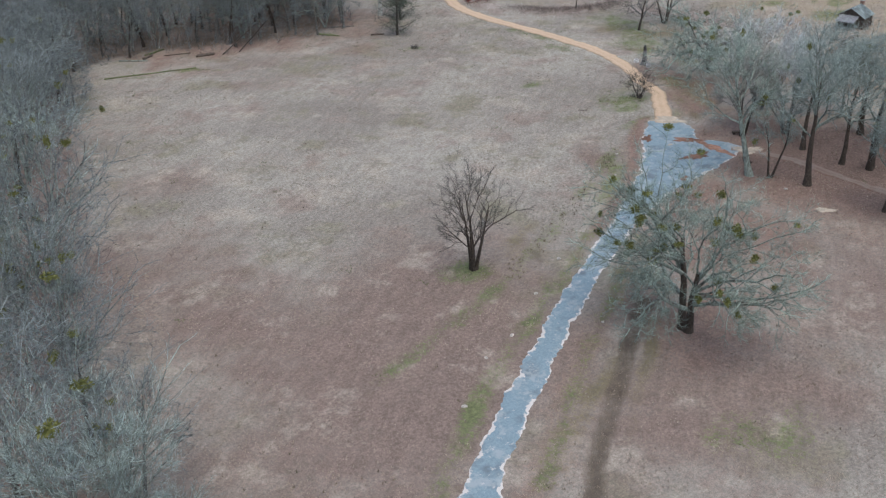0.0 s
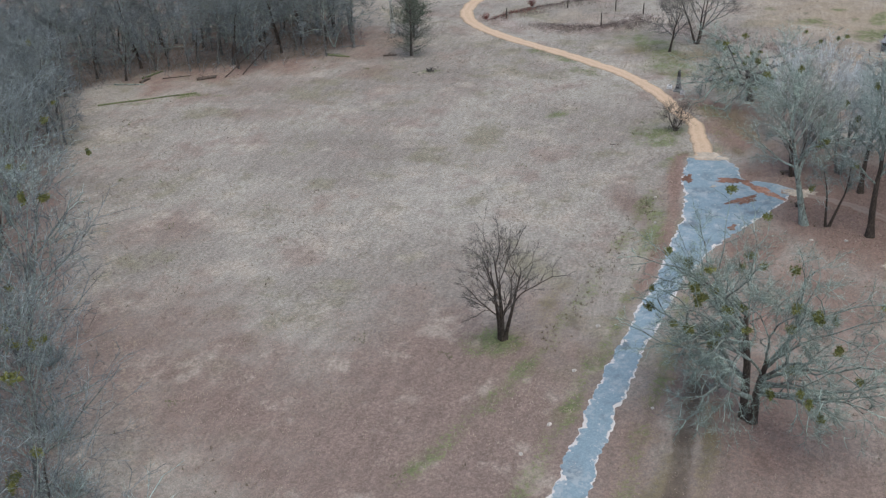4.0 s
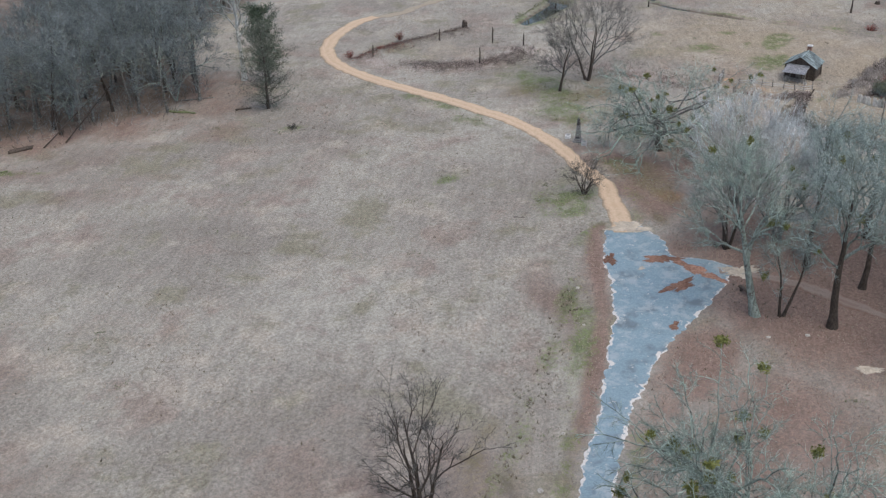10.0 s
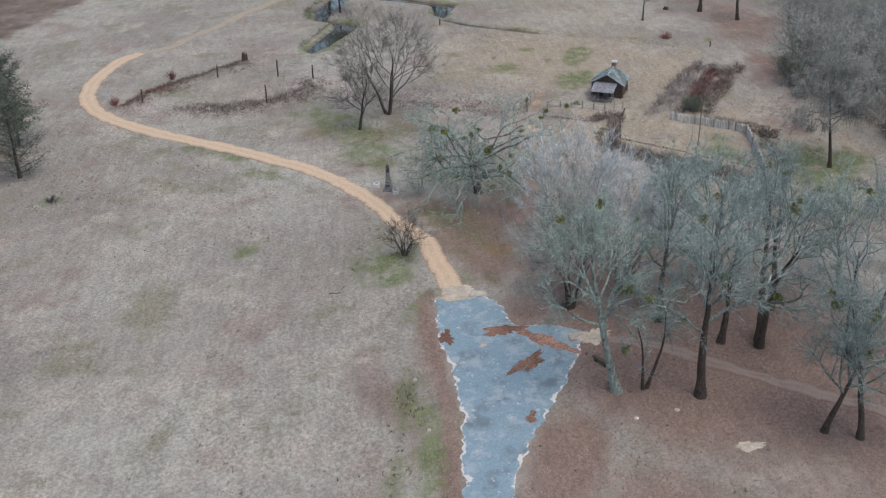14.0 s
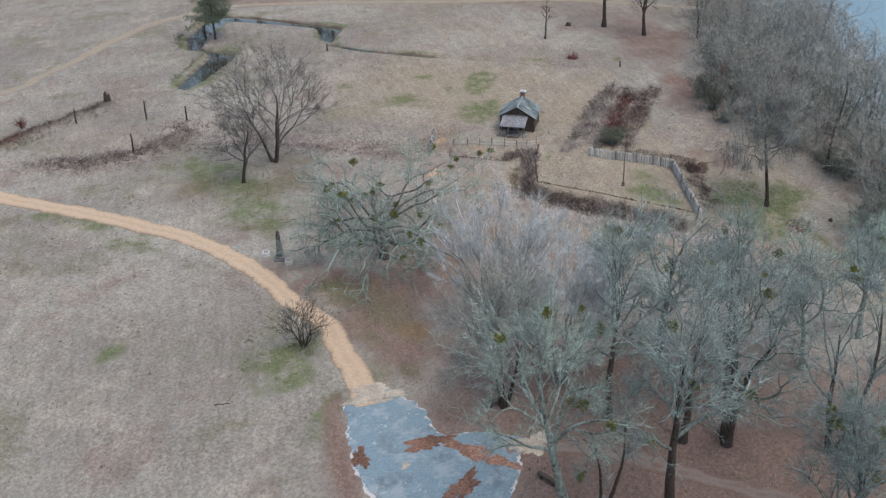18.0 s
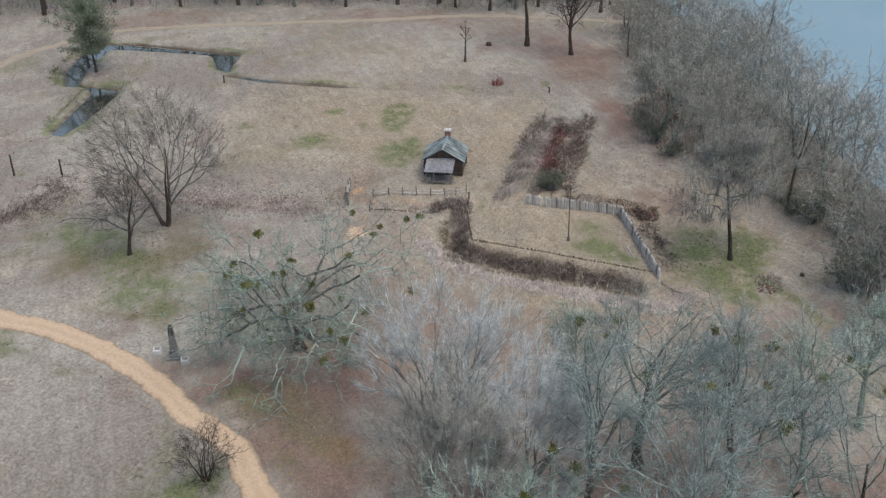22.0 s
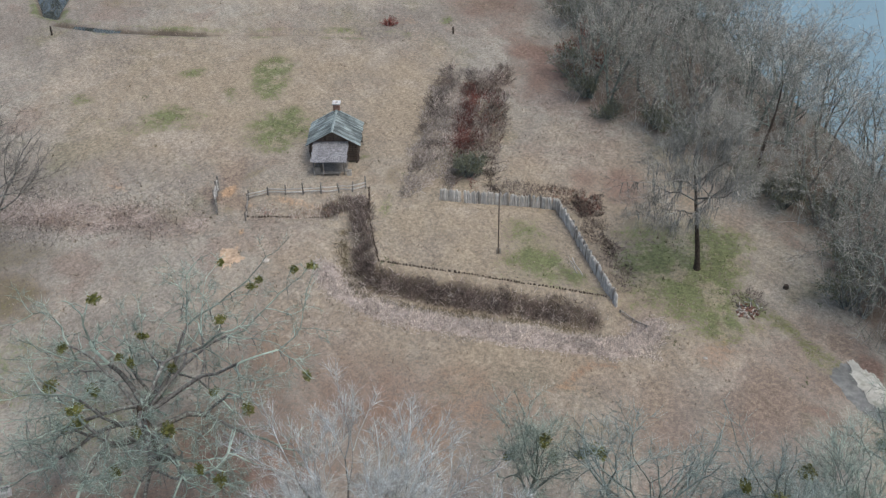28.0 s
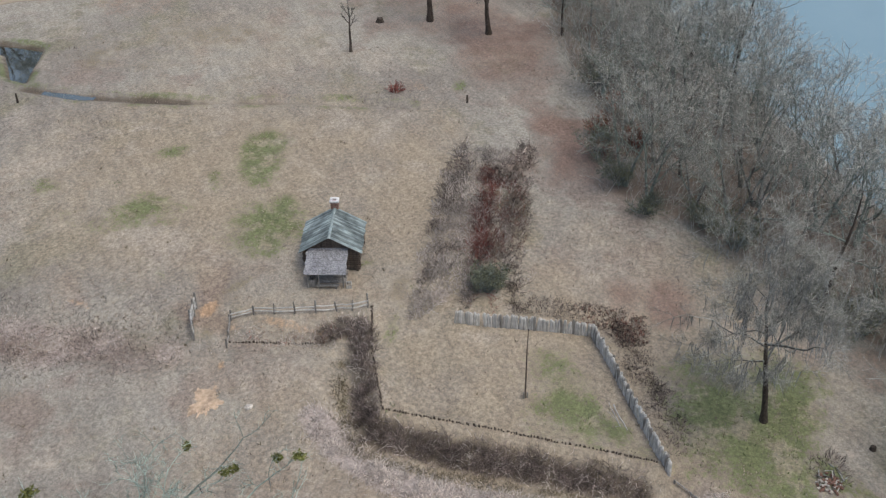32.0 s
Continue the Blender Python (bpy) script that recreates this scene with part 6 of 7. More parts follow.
# ---- the log cabin ----
def cabin():
    base = thing("log_cabin", on_ground(184.75, 112.2, 11.5, 0.05), "small weathered log cabin with blue-grey board roof and porch", "cabin")
    rng = random.Random(7)
    body_x0, body_x1, half = 0.5, 4.7, 2.45
    bm = bmesh.new()
    box(bm, body_x0 + 0.12, body_x1 - 0.12, -half + 0.12, half - 0.12, 0.0, 2.35)
    part("wall_core", bm, WOOD_DARK, base, "dark chinking behind the logs")
    log_x = bmesh.new()
    bmesh.ops.create_cone(log_x, cap_ends=True, segments=8, radius1=0.125, radius2=0.115, depth=body_x1 - body_x0 + 0.5, matrix=pose(0, 0, 0, 0, 90, 0))
    mx = bpy.data.meshes.new("log")
    log_x.to_mesh(mx)
    log_x.free()
    mx.materials.append(WOOD_DARK)
    log_y = bmesh.new()
    bmesh.ops.create_cone(log_y, cap_ends=True, segments=8, radius1=0.125, radius2=0.115, depth=2 * half + 0.5, matrix=pose(0, 0, 0, 90, 0, 0))
    my = bpy.data.meshes.new("log")
    log_y.to_mesh(my)
    log_y.free()
    my.materials.append(WOOD_DARK)
    for k in range(10):
        z = 0.13 + k * 0.235
        for y in (-half, half):
            under("log", mx, base, "", pose((body_x0 + body_x1) / 2 + rng.uniform(-0.06, 0.06), y, z))
        for x in (body_x0, body_x1):
            under("log", my, base, "", pose(x, rng.uniform(-0.06, 0.06), z + 0.115 if k < 9 else z + 0.06))
    # gables of upright boards
    pitch_top, eave, over = 4.1, 2.38, 2.95
    for x in (body_x0 - 0.02, body_x1 + 0.02):
        for k in range(17):
            y0 = -half + k * 0.288
            ym = y0 + 0.14
            top = eave + (pitch_top - eave) * (1 - abs(ym) / over) - 0.12
            if top > 2.5:
                bm = bmesh.new()
                box(bm, x - 0.02, x + 0.02, y0 + 0.008, y0 + 0.28, 2.36, top, 0.006)
                part("gable_board", bm, WOOD_DARK, base)
    # door in the front wall, beneath the porch roof
    bm = bmesh.new()
    box(bm, body_x0 - 0.2, body_x0 - 0.12, -0.35, 0.6, 0.1, 1.95, 0.01)
    door = part("door", bm, WOOD_DARK, base, "dark plank door")
    for k in range(4):
        bm = bmesh.new()
        box(bm, body_x0 - 0.225, body_x0 - 0.2, -0.34 + k * 0.235, -0.34 + k * 0.235 + 0.22, 0.11, 1.94, 0.005)
        part("door_plank", bm, WOOD_GREY, door)
    # main roof: two decks with boards running down the slope
    run = math.hypot(over, pitch_top - eave)
    tilt = math.degrees(math.atan2(pitch_top - eave, over))
    for sgn in (-1, 1):
        bm = bmesh.new()
        box(bm, -0.05, 5.15, 0.0, run - 0.06, -0.07, -0.012)
        deck = part("roof", bm, WOOD_DARK, base, "pitched roof slope", pose(0, 0, pitch_top, 0, 0, 0) @ (pose(0, 0, 0, -tilt, 0, 0) if sgn > 0 else pose(0, 0, 0, tilt, 0, 0) @ Matrix.Diagonal((1, -1, 1, 1))))
        x = -0.12
        while x < 5.15:
            w = rng.uniform(0.17, 0.26)
            bm = bmesh.new()
            lift = rng.uniform(0.0, 0.022)
            box(bm, x + 0.02, x + w, -0.03 if sgn > 0 else 0.03, run + rng.uniform(-0.06, 0.1), lift - 0.008, lift + 0.024, 0.004)
            part("roof_board", bm, ROOF_BOARD, deck)
            x += w
    bm = bmesh.new()
    box(bm, -0.14, 5.2, -0.16, 0.0, -0.05, -0.02, 0.004, pose(0, 0, pitch_top + 0.075, tilt - 6, 0, 0))
    box(bm, -0.14, 5.2, 0.0, 0.16, -0.05, -0.02, 0.004, pose(0, 0, pitch_top + 0.075, -tilt + 6, 0, 0))
    part("ridge_board", bm, ROOF_BOARD, base, "ridge capping boards")
    # clay and timber chimney behind the rear gable
    bm = bmesh.new()
    box(bm, 4.85, 5.75, -0.65, 0.65, 0, 1.7, 0.05)
    box(bm, 4.95, 5.6, -0.36, 0.36, 1.7, 4.75, 0.04)
    chim = part("chimney", bm, CHIMNEY_CLAY, base, "red-brown clay chimney")
    bm = bmesh.new()
    for x0, x1, y0, y1 in ((4.86, 5.69, -0.45, -0.2), (4.86, 5.69, 0.2, 0.45), (4.86, 5.1, -0.2, 0.2), (5.45, 5.69, -0.2, 0.2)):
        box(bm, x0, x1, y0, y1, 4.74, 4.92, 0.02)
    part("chimney_cap", bm, LIMEWASH, chim, "white chimney cap with dark flue")
    # porch roof of shingles on four posts
    px0, px1, py0, py1, z0, z1 = -2.75, 0.35, -1.65, 2.1, 1.95, 2.62
    for x, y in ((-2.35, py0 + 0.3), (-2.35, py1 - 0.2), (-2.35, 0.9), (-0.9, py0 + 0.3)):
        bm = bmesh.new()
        bmesh.ops.create_cone(bm, cap_ends=True, segments=7, radius1=0.085, radius2=0.065, depth=2.05, matrix=pose(x, y, 1.0))
        part("porch_post", bm, WOOD_GREY, base, "peeled round post")
    bm = bmesh.new()
    for y in (py0 + 0.3, py1 - 0.2):
        box(bm, px0 + 0.1, px1, y - 0.06, y + 0.06, -0.12, 0.0)
    box(bm, px0 + 0.35, px0 + 0.48, py0 + 0.05, py1 - 0.05, -0.18, 0.0)
    bmesh.ops.transform(bm, matrix=pose(0, 0, z1 - 0.11, 0, -math.degrees(math.atan2(z1 - z0, px1 - px0)), 0), verts=bm.verts)
    part("porch_beam", bm, WOOD_DARK, base)
    bm = bmesh.new()
    rows, drop = 13, (px1 - px0) / 13
    for r in range(rows):
        y = py0 - rng.uniform(0, 0.1)
        while y < py1:
            w = rng.uniform(0.1, 0.19)
            x1 = px1 - r * drop
            zt = z1 - (z1 - z0) * (px1 - x1) / (px1 - px0)
            box(bm, -drop * 1.35 - rng.uniform(0, 0.05), 0.05, 0.004, w, 0.0, 0.02 + rng.uniform(0, 0.02), 0.0, pose(x1, y, zt + rng.uniform(0, 0.015), 0, -8.5 + rng.uniform(-2, 1), 0))
            y += w
    part("porch_roof", bm, SHINGLE, base, "porch roof of split grey shingles")
    bm = bmesh.new()
    for k in range(6):
        box(bm, -1.7 + k * 0.36, -1.36 + k * 0.36, py0 + 0.1, py1 - 0.1, 0.1, 0.15, 0.008)
    part("porch_floor", bm, WOOD_GREY, base, "grey plank porch floor")
    return base


CABIN = cabin()


def at_cabin(x, y, z=0.0, turn=0.0):
    return CABIN.matrix_basis @ pose(x, y, z, 0, 0, turn)


def bench(m, label, long=1.8, material=WOOD_GREY, name="bench"):
    base = thing(name, m, label, "bench")
    for k in range(2):
        bm = bmesh.new()
        box(bm, -0.18 + k * 0.19, -0.01 + k * 0.19, -long / 2, long / 2, 0.42, 0.47, 0.008)
        part("seat_board", bm, material, base)
    for y in (-long / 2 + 0.25, long / 2 - 0.25):
        bm = bmesh.new()
        box(bm, -0.16, 0.16, y - 0.04, y + 0.04, 0, 0.42, 0.008)
        part("leg", bm, material, base)
    return base


bench(at_cabin(-2.45, 0.1, 0.0), "long pale timber bench before the cabin porch", 2.1)


def crate(m, label, sx, sy, sz, material):
    base = thing("wooden_crate", m, label, "crate")
    for k in range(3):
        for y in (-sy / 2, sy / 2 - 0.03):
            bm = bmesh.new()
            box(bm, -sx / 2, sx / 2, y, y + 0.03, k * sz / 3 + 0.01, (k + 1) * sz / 3 - 0.01, 0.004)
            part("slat", bm, material, base)
        for x in (-sx / 2 - 0.03, sx / 2):
            bm = bmesh.new()
            box(bm, x, x + 0.03, -sy / 2, sy / 2, k * sz / 3 + 0.01, (k + 1) * sz / 3 - 0.01, 0.004)
            part("slat", bm, material, base)
    bm = bmesh.new()
    box(bm, -sx / 2, sx / 2, -sy / 2 + 0.03, sy / 2 - 0.03, 0.0, 0.05)
    part("base_board", bm, material, base)
    return base


crate(at_cabin(-2.2, -1.85, 0.0, 6), "pale open wooden crate beside the porch", 0.6, 0.5, 0.5, WOOD_PALE)
crate(at_cabin(-2.0, 1.5, 0.15, -4), "grey wooden box standing on the porch", 0.7, 0.6, 0.9, WOOD_GREY)


# ---- stockade, revetment, fences ----
def post_mesh(name, r, tall, seed, material, sides=7, point=0.14):
    rng = np.random.default_rng(seed)
    rows = np.array([-0.3, tall * 0.4, tall - point, tall])
    rad = np.array([r * 1.05, r, r * 0.94, r * 0.35])
    a = np.arange(sides) * 6.283 / sides
    wob = 1 + rng.normal(0, 0.08, (4, sides))
    v = np.stack([np.cos(a) * rad[:, None] * wob, np.sin(a) * rad[:, None] * wob, rows[:, None] + np.zeros((1, sides))], 2).reshape(-1, 3)
    i, j = np.meshgrid(np.arange(3), np.arange(sides), indexing="ij")
    q = np.stack([i * sides + j, i * sides + (j + 1) % sides, (i + 1) * sides + (j + 1) % sides, (i + 1) * sides + j], -1).reshape(-1, 4)
    return put_mesh(name, v, [q, (3 * sides + np.arange(sides))[None]], material)


def stockade(line, gap_at, label):
    base = thing("stockade", on_ground(*line[0]), label, "stockade")
    rng = random.Random(31)
    x0, y0, zb = line[0][0], line[0][1], z_at(*line[0])
    kinds = [post_mesh("post", rng.uniform(0.14, 0.175), t, 600 + n, WOOD_GREY if n == 4 else WOOD_PALE) for n, t in enumerate((1.3, 1.4, 1.45, 1.35, 1.5, 1.22))]
    for a, b in zip(line[:-1], line[1:]):
        long = math.hypot(b[0] - a[0], b[1] - a[1])
        s = 0.0
        while s < long:
            if not (a == line[0] and gap_at < s < gap_at + 0.45):
                x, y = a[0] + (b[0] - a[0]) * s / long + rng.uniform(-0.05, 0.05), a[1] + (b[1] - a[1]) * s / long + rng.uniform(-0.05, 0.05)
                under("post", rng.choice(kinds), base, "", pose(x - x0, y - y0, z_at(x, y) - zb, rng.uniform(-4, 4), rng.uniform(-5, 5), rng.uniform(0, 360)))
            s += rng.uniform(0.2, 0.25)
    return base


stockade(PALISADE, 2.1, "stockade of upright split grey logs, leaning unevenly")


def revetment(line, label):
    base = thing("revetment", on_ground(*line[0]), label, "revetment")
    rng = random.Random(41)
    x0, y0, zb = line[0][0], line[0][1], z_at(*line[0])
    kinds = [post_mesh("stake", 0.06, t, 620 + n, WOOD_DARK, 6, 0.05) for n, t in enumerate((0.16, 0.22, 0.12, 0.26))]
    for a, b in zip(line[:-1], line[1:]):
        long = math.hypot(b[0] - a[0], b[1] - a[1])
        s = 0.0
        while s < long:
            x, y = a[0] + (b[0] - a[0]) * s / long + rng.uniform(-0.08, 0.08), a[1] + (b[1] - a[1]) * s / long + rng.uniform(-0.08, 0.08)
            under("stake", rng.choice(kinds), base, "", pose(x - x0, y - y0, z_at(x, y) - zb, rng.uniform(-8, 8), rng.uniform(-8, 8), rng.uniform(0, 360)))
            s += rng.uniform(0.1, 0.3)
    return base


revetment([(x + 0.45, y - 0.1) for x, y in RIM], "low rim of dark rotting stakes on the earth bank")


def rail(a, b, r, material, seed):
    """A split rail between two places, in world metres."""
    rng = np.random.default_rng(seed)
    a, b = np.array(a, float), np.array(b, float)
    p = a + (b - a) * np.linspace(0, 1, 4)[:, None] + np.vstack([[0, 0, 0], rng.normal(0, 0.03, (2, 3)), [0, 0, 0]])
    v, q = tubes(p[None], np.full((1, 4), r) * rng.uniform(0.85, 1.15, (1, 4)), 5)
    n = len(v)
    return put_mesh("rail", v, [q, np.arange(5)[::-1][None], np.arange(n - 5, n)[None]], material, False)


def rail_fence(label, line, gap, tall, seed, material, rails=(0.35, 0.75), name="rail_fence", thick=0.06):
    base = thing(name, Matrix.Identity(4), label, "fence")
    rng = random.Random(seed)
    c = []
    for a, b in zip(line[:-1], line[1:]):
        n = max(1, round(math.hypot(b[0] - a[0], b[1] - a[1]) / gap))
        c += [(a[0] + (b[0] - a[0]) * k / n, a[1] + (b[1] - a[1]) * k / n) for k in range(n)]
    c.append(line[-1])
    kinds = [post_mesh("post", thick * 1.35, tall * f, seed + n, WOOD_GREY, 6, 0.03) for n, f in enumerate((0.9, 1.0, 1.15))]
    for x, y in c:
        under("post", rng.choice(kinds), base, "", pose(x, y, z_at(x, y), rng.uniform(-7, 7), rng.uniform(-7, 7), rng.uniform(0, 360)))
    for n, (a, b) in enumerate(zip(c[:-1], c[1:])):
        for z in rails:
            if rng.random() < 0.92:
                under("rail", rail((a[0], a[1], z_at(*a) + z + rng.uniform(-0.07, 0.07)), (b[0], b[1], z_at(*b) + z + rng.uniform(-0.07, 0.07)), thick, material, seed + n), base)
    return base


rail_fence("leaning split-rail fence of bleached grey wood", [(176.4, 119.0), (177.4, 117.2), (178.3, 113.6), (179.3, 110.0), (179.9, 107.2)], 1.5, 1.25, 640, WOOD_PALE, (0.35, 0.72))
rail_fence("pale end hurdle beside the gate gap", [(176.2, 119.0), (173.4, 118.2)], 1.4, 1.0, 660, WOOD_GREY, (0.3, 0.6))
revetment([(174.3, 118.4), (175.0, 114.0), (175.8, 110.1)], "broken row of short dark stakes along the fenced bank")
rail_fence("short gate fence of leaning grey rails", [(177.1, 122.6), (175.2, 122.2), (173.2, 121.1)], 1.0, 1.6, 680, WOOD_PALE, (0.35, 0.7, 1.05, 1.3), thick=0.08)
rail_fence("fallen grey rails at the stockade's corner", [(165.6, 79.6), (164.0, 77.2)], 1.4, 0.4, 690, WOOD_GREY, (0.2,))


def flag_pole():
    base = thing("flag_pole", on_ground(171.9, 91.7), "tall thin bare wooden pole standing inside the stockade", "pole")
    v, q = tubes(np.array([[(0, 0, -0.3), (0.02, 0.01, 2.4), (-0.02, 0.03, 4.8), (0.03, 0.0, 7.1)]], float), np.array([[0.075, 0.065, 0.055, 0.04]]), 7)
    under("shaft", put_mesh("shaft", v, [q, np.arange(len(v) - 7, len(v))[None]], WOOD_DARK, True), base)
    for k, (x, y) in enumerate(((0.16, 0.02), (-0.13, 0.1), (0.0, -0.16))):
        under("brace_stake", post_mesh("brace_stake", 0.07, 0.8 - 0.1 * k, 700 + k, WOOD_GREY, 6, 0.05), base, "short grey stake", pose(x, y, 0, 0, 3 * k, 0))
    bm = bmesh.new()
    bmesh.ops.create_uvsphere(bm, u_segments=8, v_segments=6, radius=0.07, matrix=pose(0.03, 0, 7.13))
    part("finial", bm, METAL_DARK, base)
    return base


flag_pole()


def single_pole(name, a, b, r, material, label, category):
    v, q = tubes(np.linspace(a, b, 5)[None] + np.random.default_rng(int(a[0] * 7)).normal(0, 0.02, (1, 5, 3)), np.linspace(r, r * 0.75, 5)[None], 7)
    me = put_mesh(name, v, [q, np.arange(7)[::-1][None], np.arange(len(v) - 7, len(v))[None]], material, True)
    return tagged(new(name, me), label, category)


single_pole("fallen_pole", (172.6, 84.7, z_at(172.6, 84.7) + 0.05), (170.0, 83.4, z_at(170, 83.4) + 0.05), 0.06, WOOD_PALE, "bleached white pole lying on the grass", "pole")
for n, (x, y, tall) in enumerate(((167.1, 169.4, 3.1), (168.5, 162.3, 2.6), (154.5, 161.1, 3.0), (161.3, 178.8, 2.4), (144.4, 180.2, 2.4), (210.4, 161.6, 1.3), (221.4, 106.6, 1.0))):
    single_pole("marker_post", (x, y, z_at(x, y) - 0.3), (x + 0.06, y, z_at(x, y) + tall), 0.15, BARK_DARK, "tall dark wooden post standing in rough grass", "post")


# ---- monument with two markers ----
def monument():
    base = thing("monument", on_ground(136.2, 123.2, 28), "grey granite obelisk with black-stained top on stepped base", "monument")
    for k, (w, z0, z1) in enumerate(((0.72, -0.1, 0.25), (0.56, 0.25, 0.5), (0.42, 0.5, 1.0))):
        bm = bmesh.new()
        box(bm, -w, w, -w, w, z0, z1, 0.03)
        part("step" if k < 2 else "plinth", bm, GRANITE, base)
    bm = bmesh.new()
    bmesh.ops.create_cone(bm, cap_ends=True, segments=4, radius1=0.5, radius2=0.36, depth=1.7, matrix=pose(0, 0, 1.85, 0, 0, 45))
    part("shaft", bm, GRANITE, base, "tapering grey granite shaft")
    bm = bmesh.new()
    bmesh.ops.create_cone(bm, cap_ends=True, segments=4, radius1=0.37, radius2=0.25, depth=0.95, matrix=pose(0, 0, 3.17, 0, 0, 45))
    bmesh.ops.create_cone(bm, cap_ends=True, segments=4, radius1=0.25, radius2=0.02, depth=0.22, matrix=pose(0, 0, 3.75, 0, 0, 45))
    part("top", bm, GRANITE_STAINED, base, "black-stained pointed top")
    bm = bmesh.new()
    box(bm, -0.45, -0.42, -0.26, 0.26, 0.58, 0.92, 0.01)
    part("plaque", bm, METAL_DARK, base, "dark plaque")
    return base


monument()


def marker(x, y, turn):
    base = thing("stone_marker", on_ground(x, y, turn), "low white stone marker with a grey slanted plate", "marker", "markers by the monument")
    bm = bmesh.new()
    box(bm, -0.3, 0.3, -0.4, 0.4, -0.1, 0.62, 0.04)
    for v in bm.verts:
        if v.co.z > 0.4 and v.co.x < 0:
            v.co.z -= 0.18
    part("block", bm, LIMEWASH, base)
    bm = bmesh.new()
    box(bm, -0.18, 0.18, -0.25, 0.25, 0.0, 0.02, 0.004, pose(0, 0, 0.555, 0, -17, 0))
    part("plate", bm, GRANITE, base, "grey plate")
    return base


marker(136.2, 125.2, 20)
marker(135.6, 121.6, 35)


# ---- logs, stones, stumps ----
def log(a, b, r, material, label, seed, name="fallen_log", rise=0.0):
    base = thing(name, Matrix.Identity(4), label, "log")
    rng = np.random.default_rng(seed)
    pa, pb = np.array([*a, z_at(*a) + r * 0.7]), np.array([*b, z_at(*b) + r * 0.7 + rise])
    p = pa + (pb - pa) * np.linspace(0, 1, 7)[:, None] + np.column_stack([rng.normal(0, r * 0.35, (7, 2)), np.zeros(7)])
    v, q = tubes(p[None], (np.linspace(r, r * 0.6, 7) * rng.uniform(0.9, 1.1, 7))[None], 8)
    under("bole", put_mesh("bole", v, [q, np.arange(8)[::-1][None], np.arange(len(v) - 8, len(v))[None]], material, True), base)
    st = p[[2, 4, 5]]
    way = np.column_stack([rng.normal(0, 1, (3, 2)), np.full(3, 0.5)])
    v, q = tubes(*grow(rng, st, way, np.full(3, 1.2), np.full(3, r * 0.35), np.full(3, 0.02), 3, 0.2, 0.0), 5)
    under("broken_branches", put_mesh("broken_branches", v, q, material, True), base)
    return base


log((54.5, 184.6), (71.0, 179.4), 0.17, MOSSY, "long thin pale-green log lying along the field edge", 801)
log((65.3, 192.2), (67.6, 193.4), 0.34, WOOD_DARK, "dark rotting log at the wood's edge", 802)
log((66.4, 194.4), (71.3, 196.4), 0.22, MOSSY, "mossy log at the wood's edge", 809)
log((74.1, 186.5), (77.8, 185.7), 0.28, WOOD_DARK, "dark rotting log in rusty leaves", 803)
log((74.6, 187.2), (78.2, 186.5), 0.2, WOOD_DARK, "second dark log lying beside the first", 810)
log((109.1, 175.8), (111.5, 174.7), 0.2, WOOD_DARK, "broken log beneath the cedar", 804)
log((105.9, 187.1), (110.4, 184.3), 0.14, BARK_GREY, "grey fallen branch at the wood's corner", 805)
log((101.0, 184.0), (103.8, 179.6), 0.24, MOSSY, "mossy fallen trunk at the wood's corner", 806)
log((61.0, 194.6), (65.5, 190.6), 0.16, BARK_LICHEN, "pale fallen bough lying on the field edge", 807)
log((79.0, 184.6), (90.0, 188.6), 0.11, BARK_DARK, "dead sapling leaning into the wood", 811, rise=4.2)
log((82.4, 183.9), (94.4, 190.0), 0.12, BARK_DARK, "long dead trunk leaning into the wood", 812, rise=5.0)
log((69.5, 192.0), (74.5, 190.0), 0.1, BARK_DARK, "thin dark fallen branch on leaf litter", 813)
log((109.8, 113.0), (110.6, 111.8), 0.06, WOOD_DARK, "short dark stick lying in dry grass", 808)
log((172.0, 84.7), (170.2, 83.9), 0.05, WOOD_PALE, "pale peeled pole lying on the fort grass", 815)


def log_seat(x, y, turn, label):
    base = thing("log_bench", on_ground(x, y, turn), label, "bench")
    bm = bmesh.new()
    bmesh.ops.create_cone(bm, cap_ends=True, segments=10, radius1=0.24, radius2=0.22, depth=2.0, matrix=pose(0, 0, 0.48, 0, 90, 0))
    for v in bm.verts:
        v.co.z = min(v.co.z, 0.55)
    part("seat", bm, WOOD_DARK, base, "half-log seat")
    for s in (-0.65, 0.65):
        bm = bmesh.new()
        bmesh.ops.create_cone(bm, cap_ends=True, segments=8, radius1=0.2, radius2=0.18, depth=0.6, matrix=pose(s, 0, 0.1))
        part("support", bm, WOOD_DARK, base, "short stump support")
    return base


log_seat(112.6, 81.0, 70, "dark log bench beside the side track")
log_seat(120.6, 88.9, -35, "dark log bench beneath the grove trees")


def stone(x, y, size, seed, label="small pale stone lying beside the lane", material=STONE_PALE, group="lane-side stones"):
    rng = np.random.default_rng(seed)
    bm = bmesh.new()
    bmesh.ops.create_icosphere(bm, subdivisions=2, radius=size)
    for v in bm.verts:
        v.co *= 1 + rng.normal(0, 0.09)
        v.co.x *= 1.3
        v.co.z *= 0.55
    me = bpy.data.meshes.new("stone")
    bm.to_mesh(me)
    bm.free()
    me.materials.append(material)
    ob = new("stone", me)
    ob.matrix_world = on_ground(x, y, rng.uniform(0, 360)) @ Matrix.Translation((0, 0, size * 0.2))
    return tagged(ob, label, "stone", group)


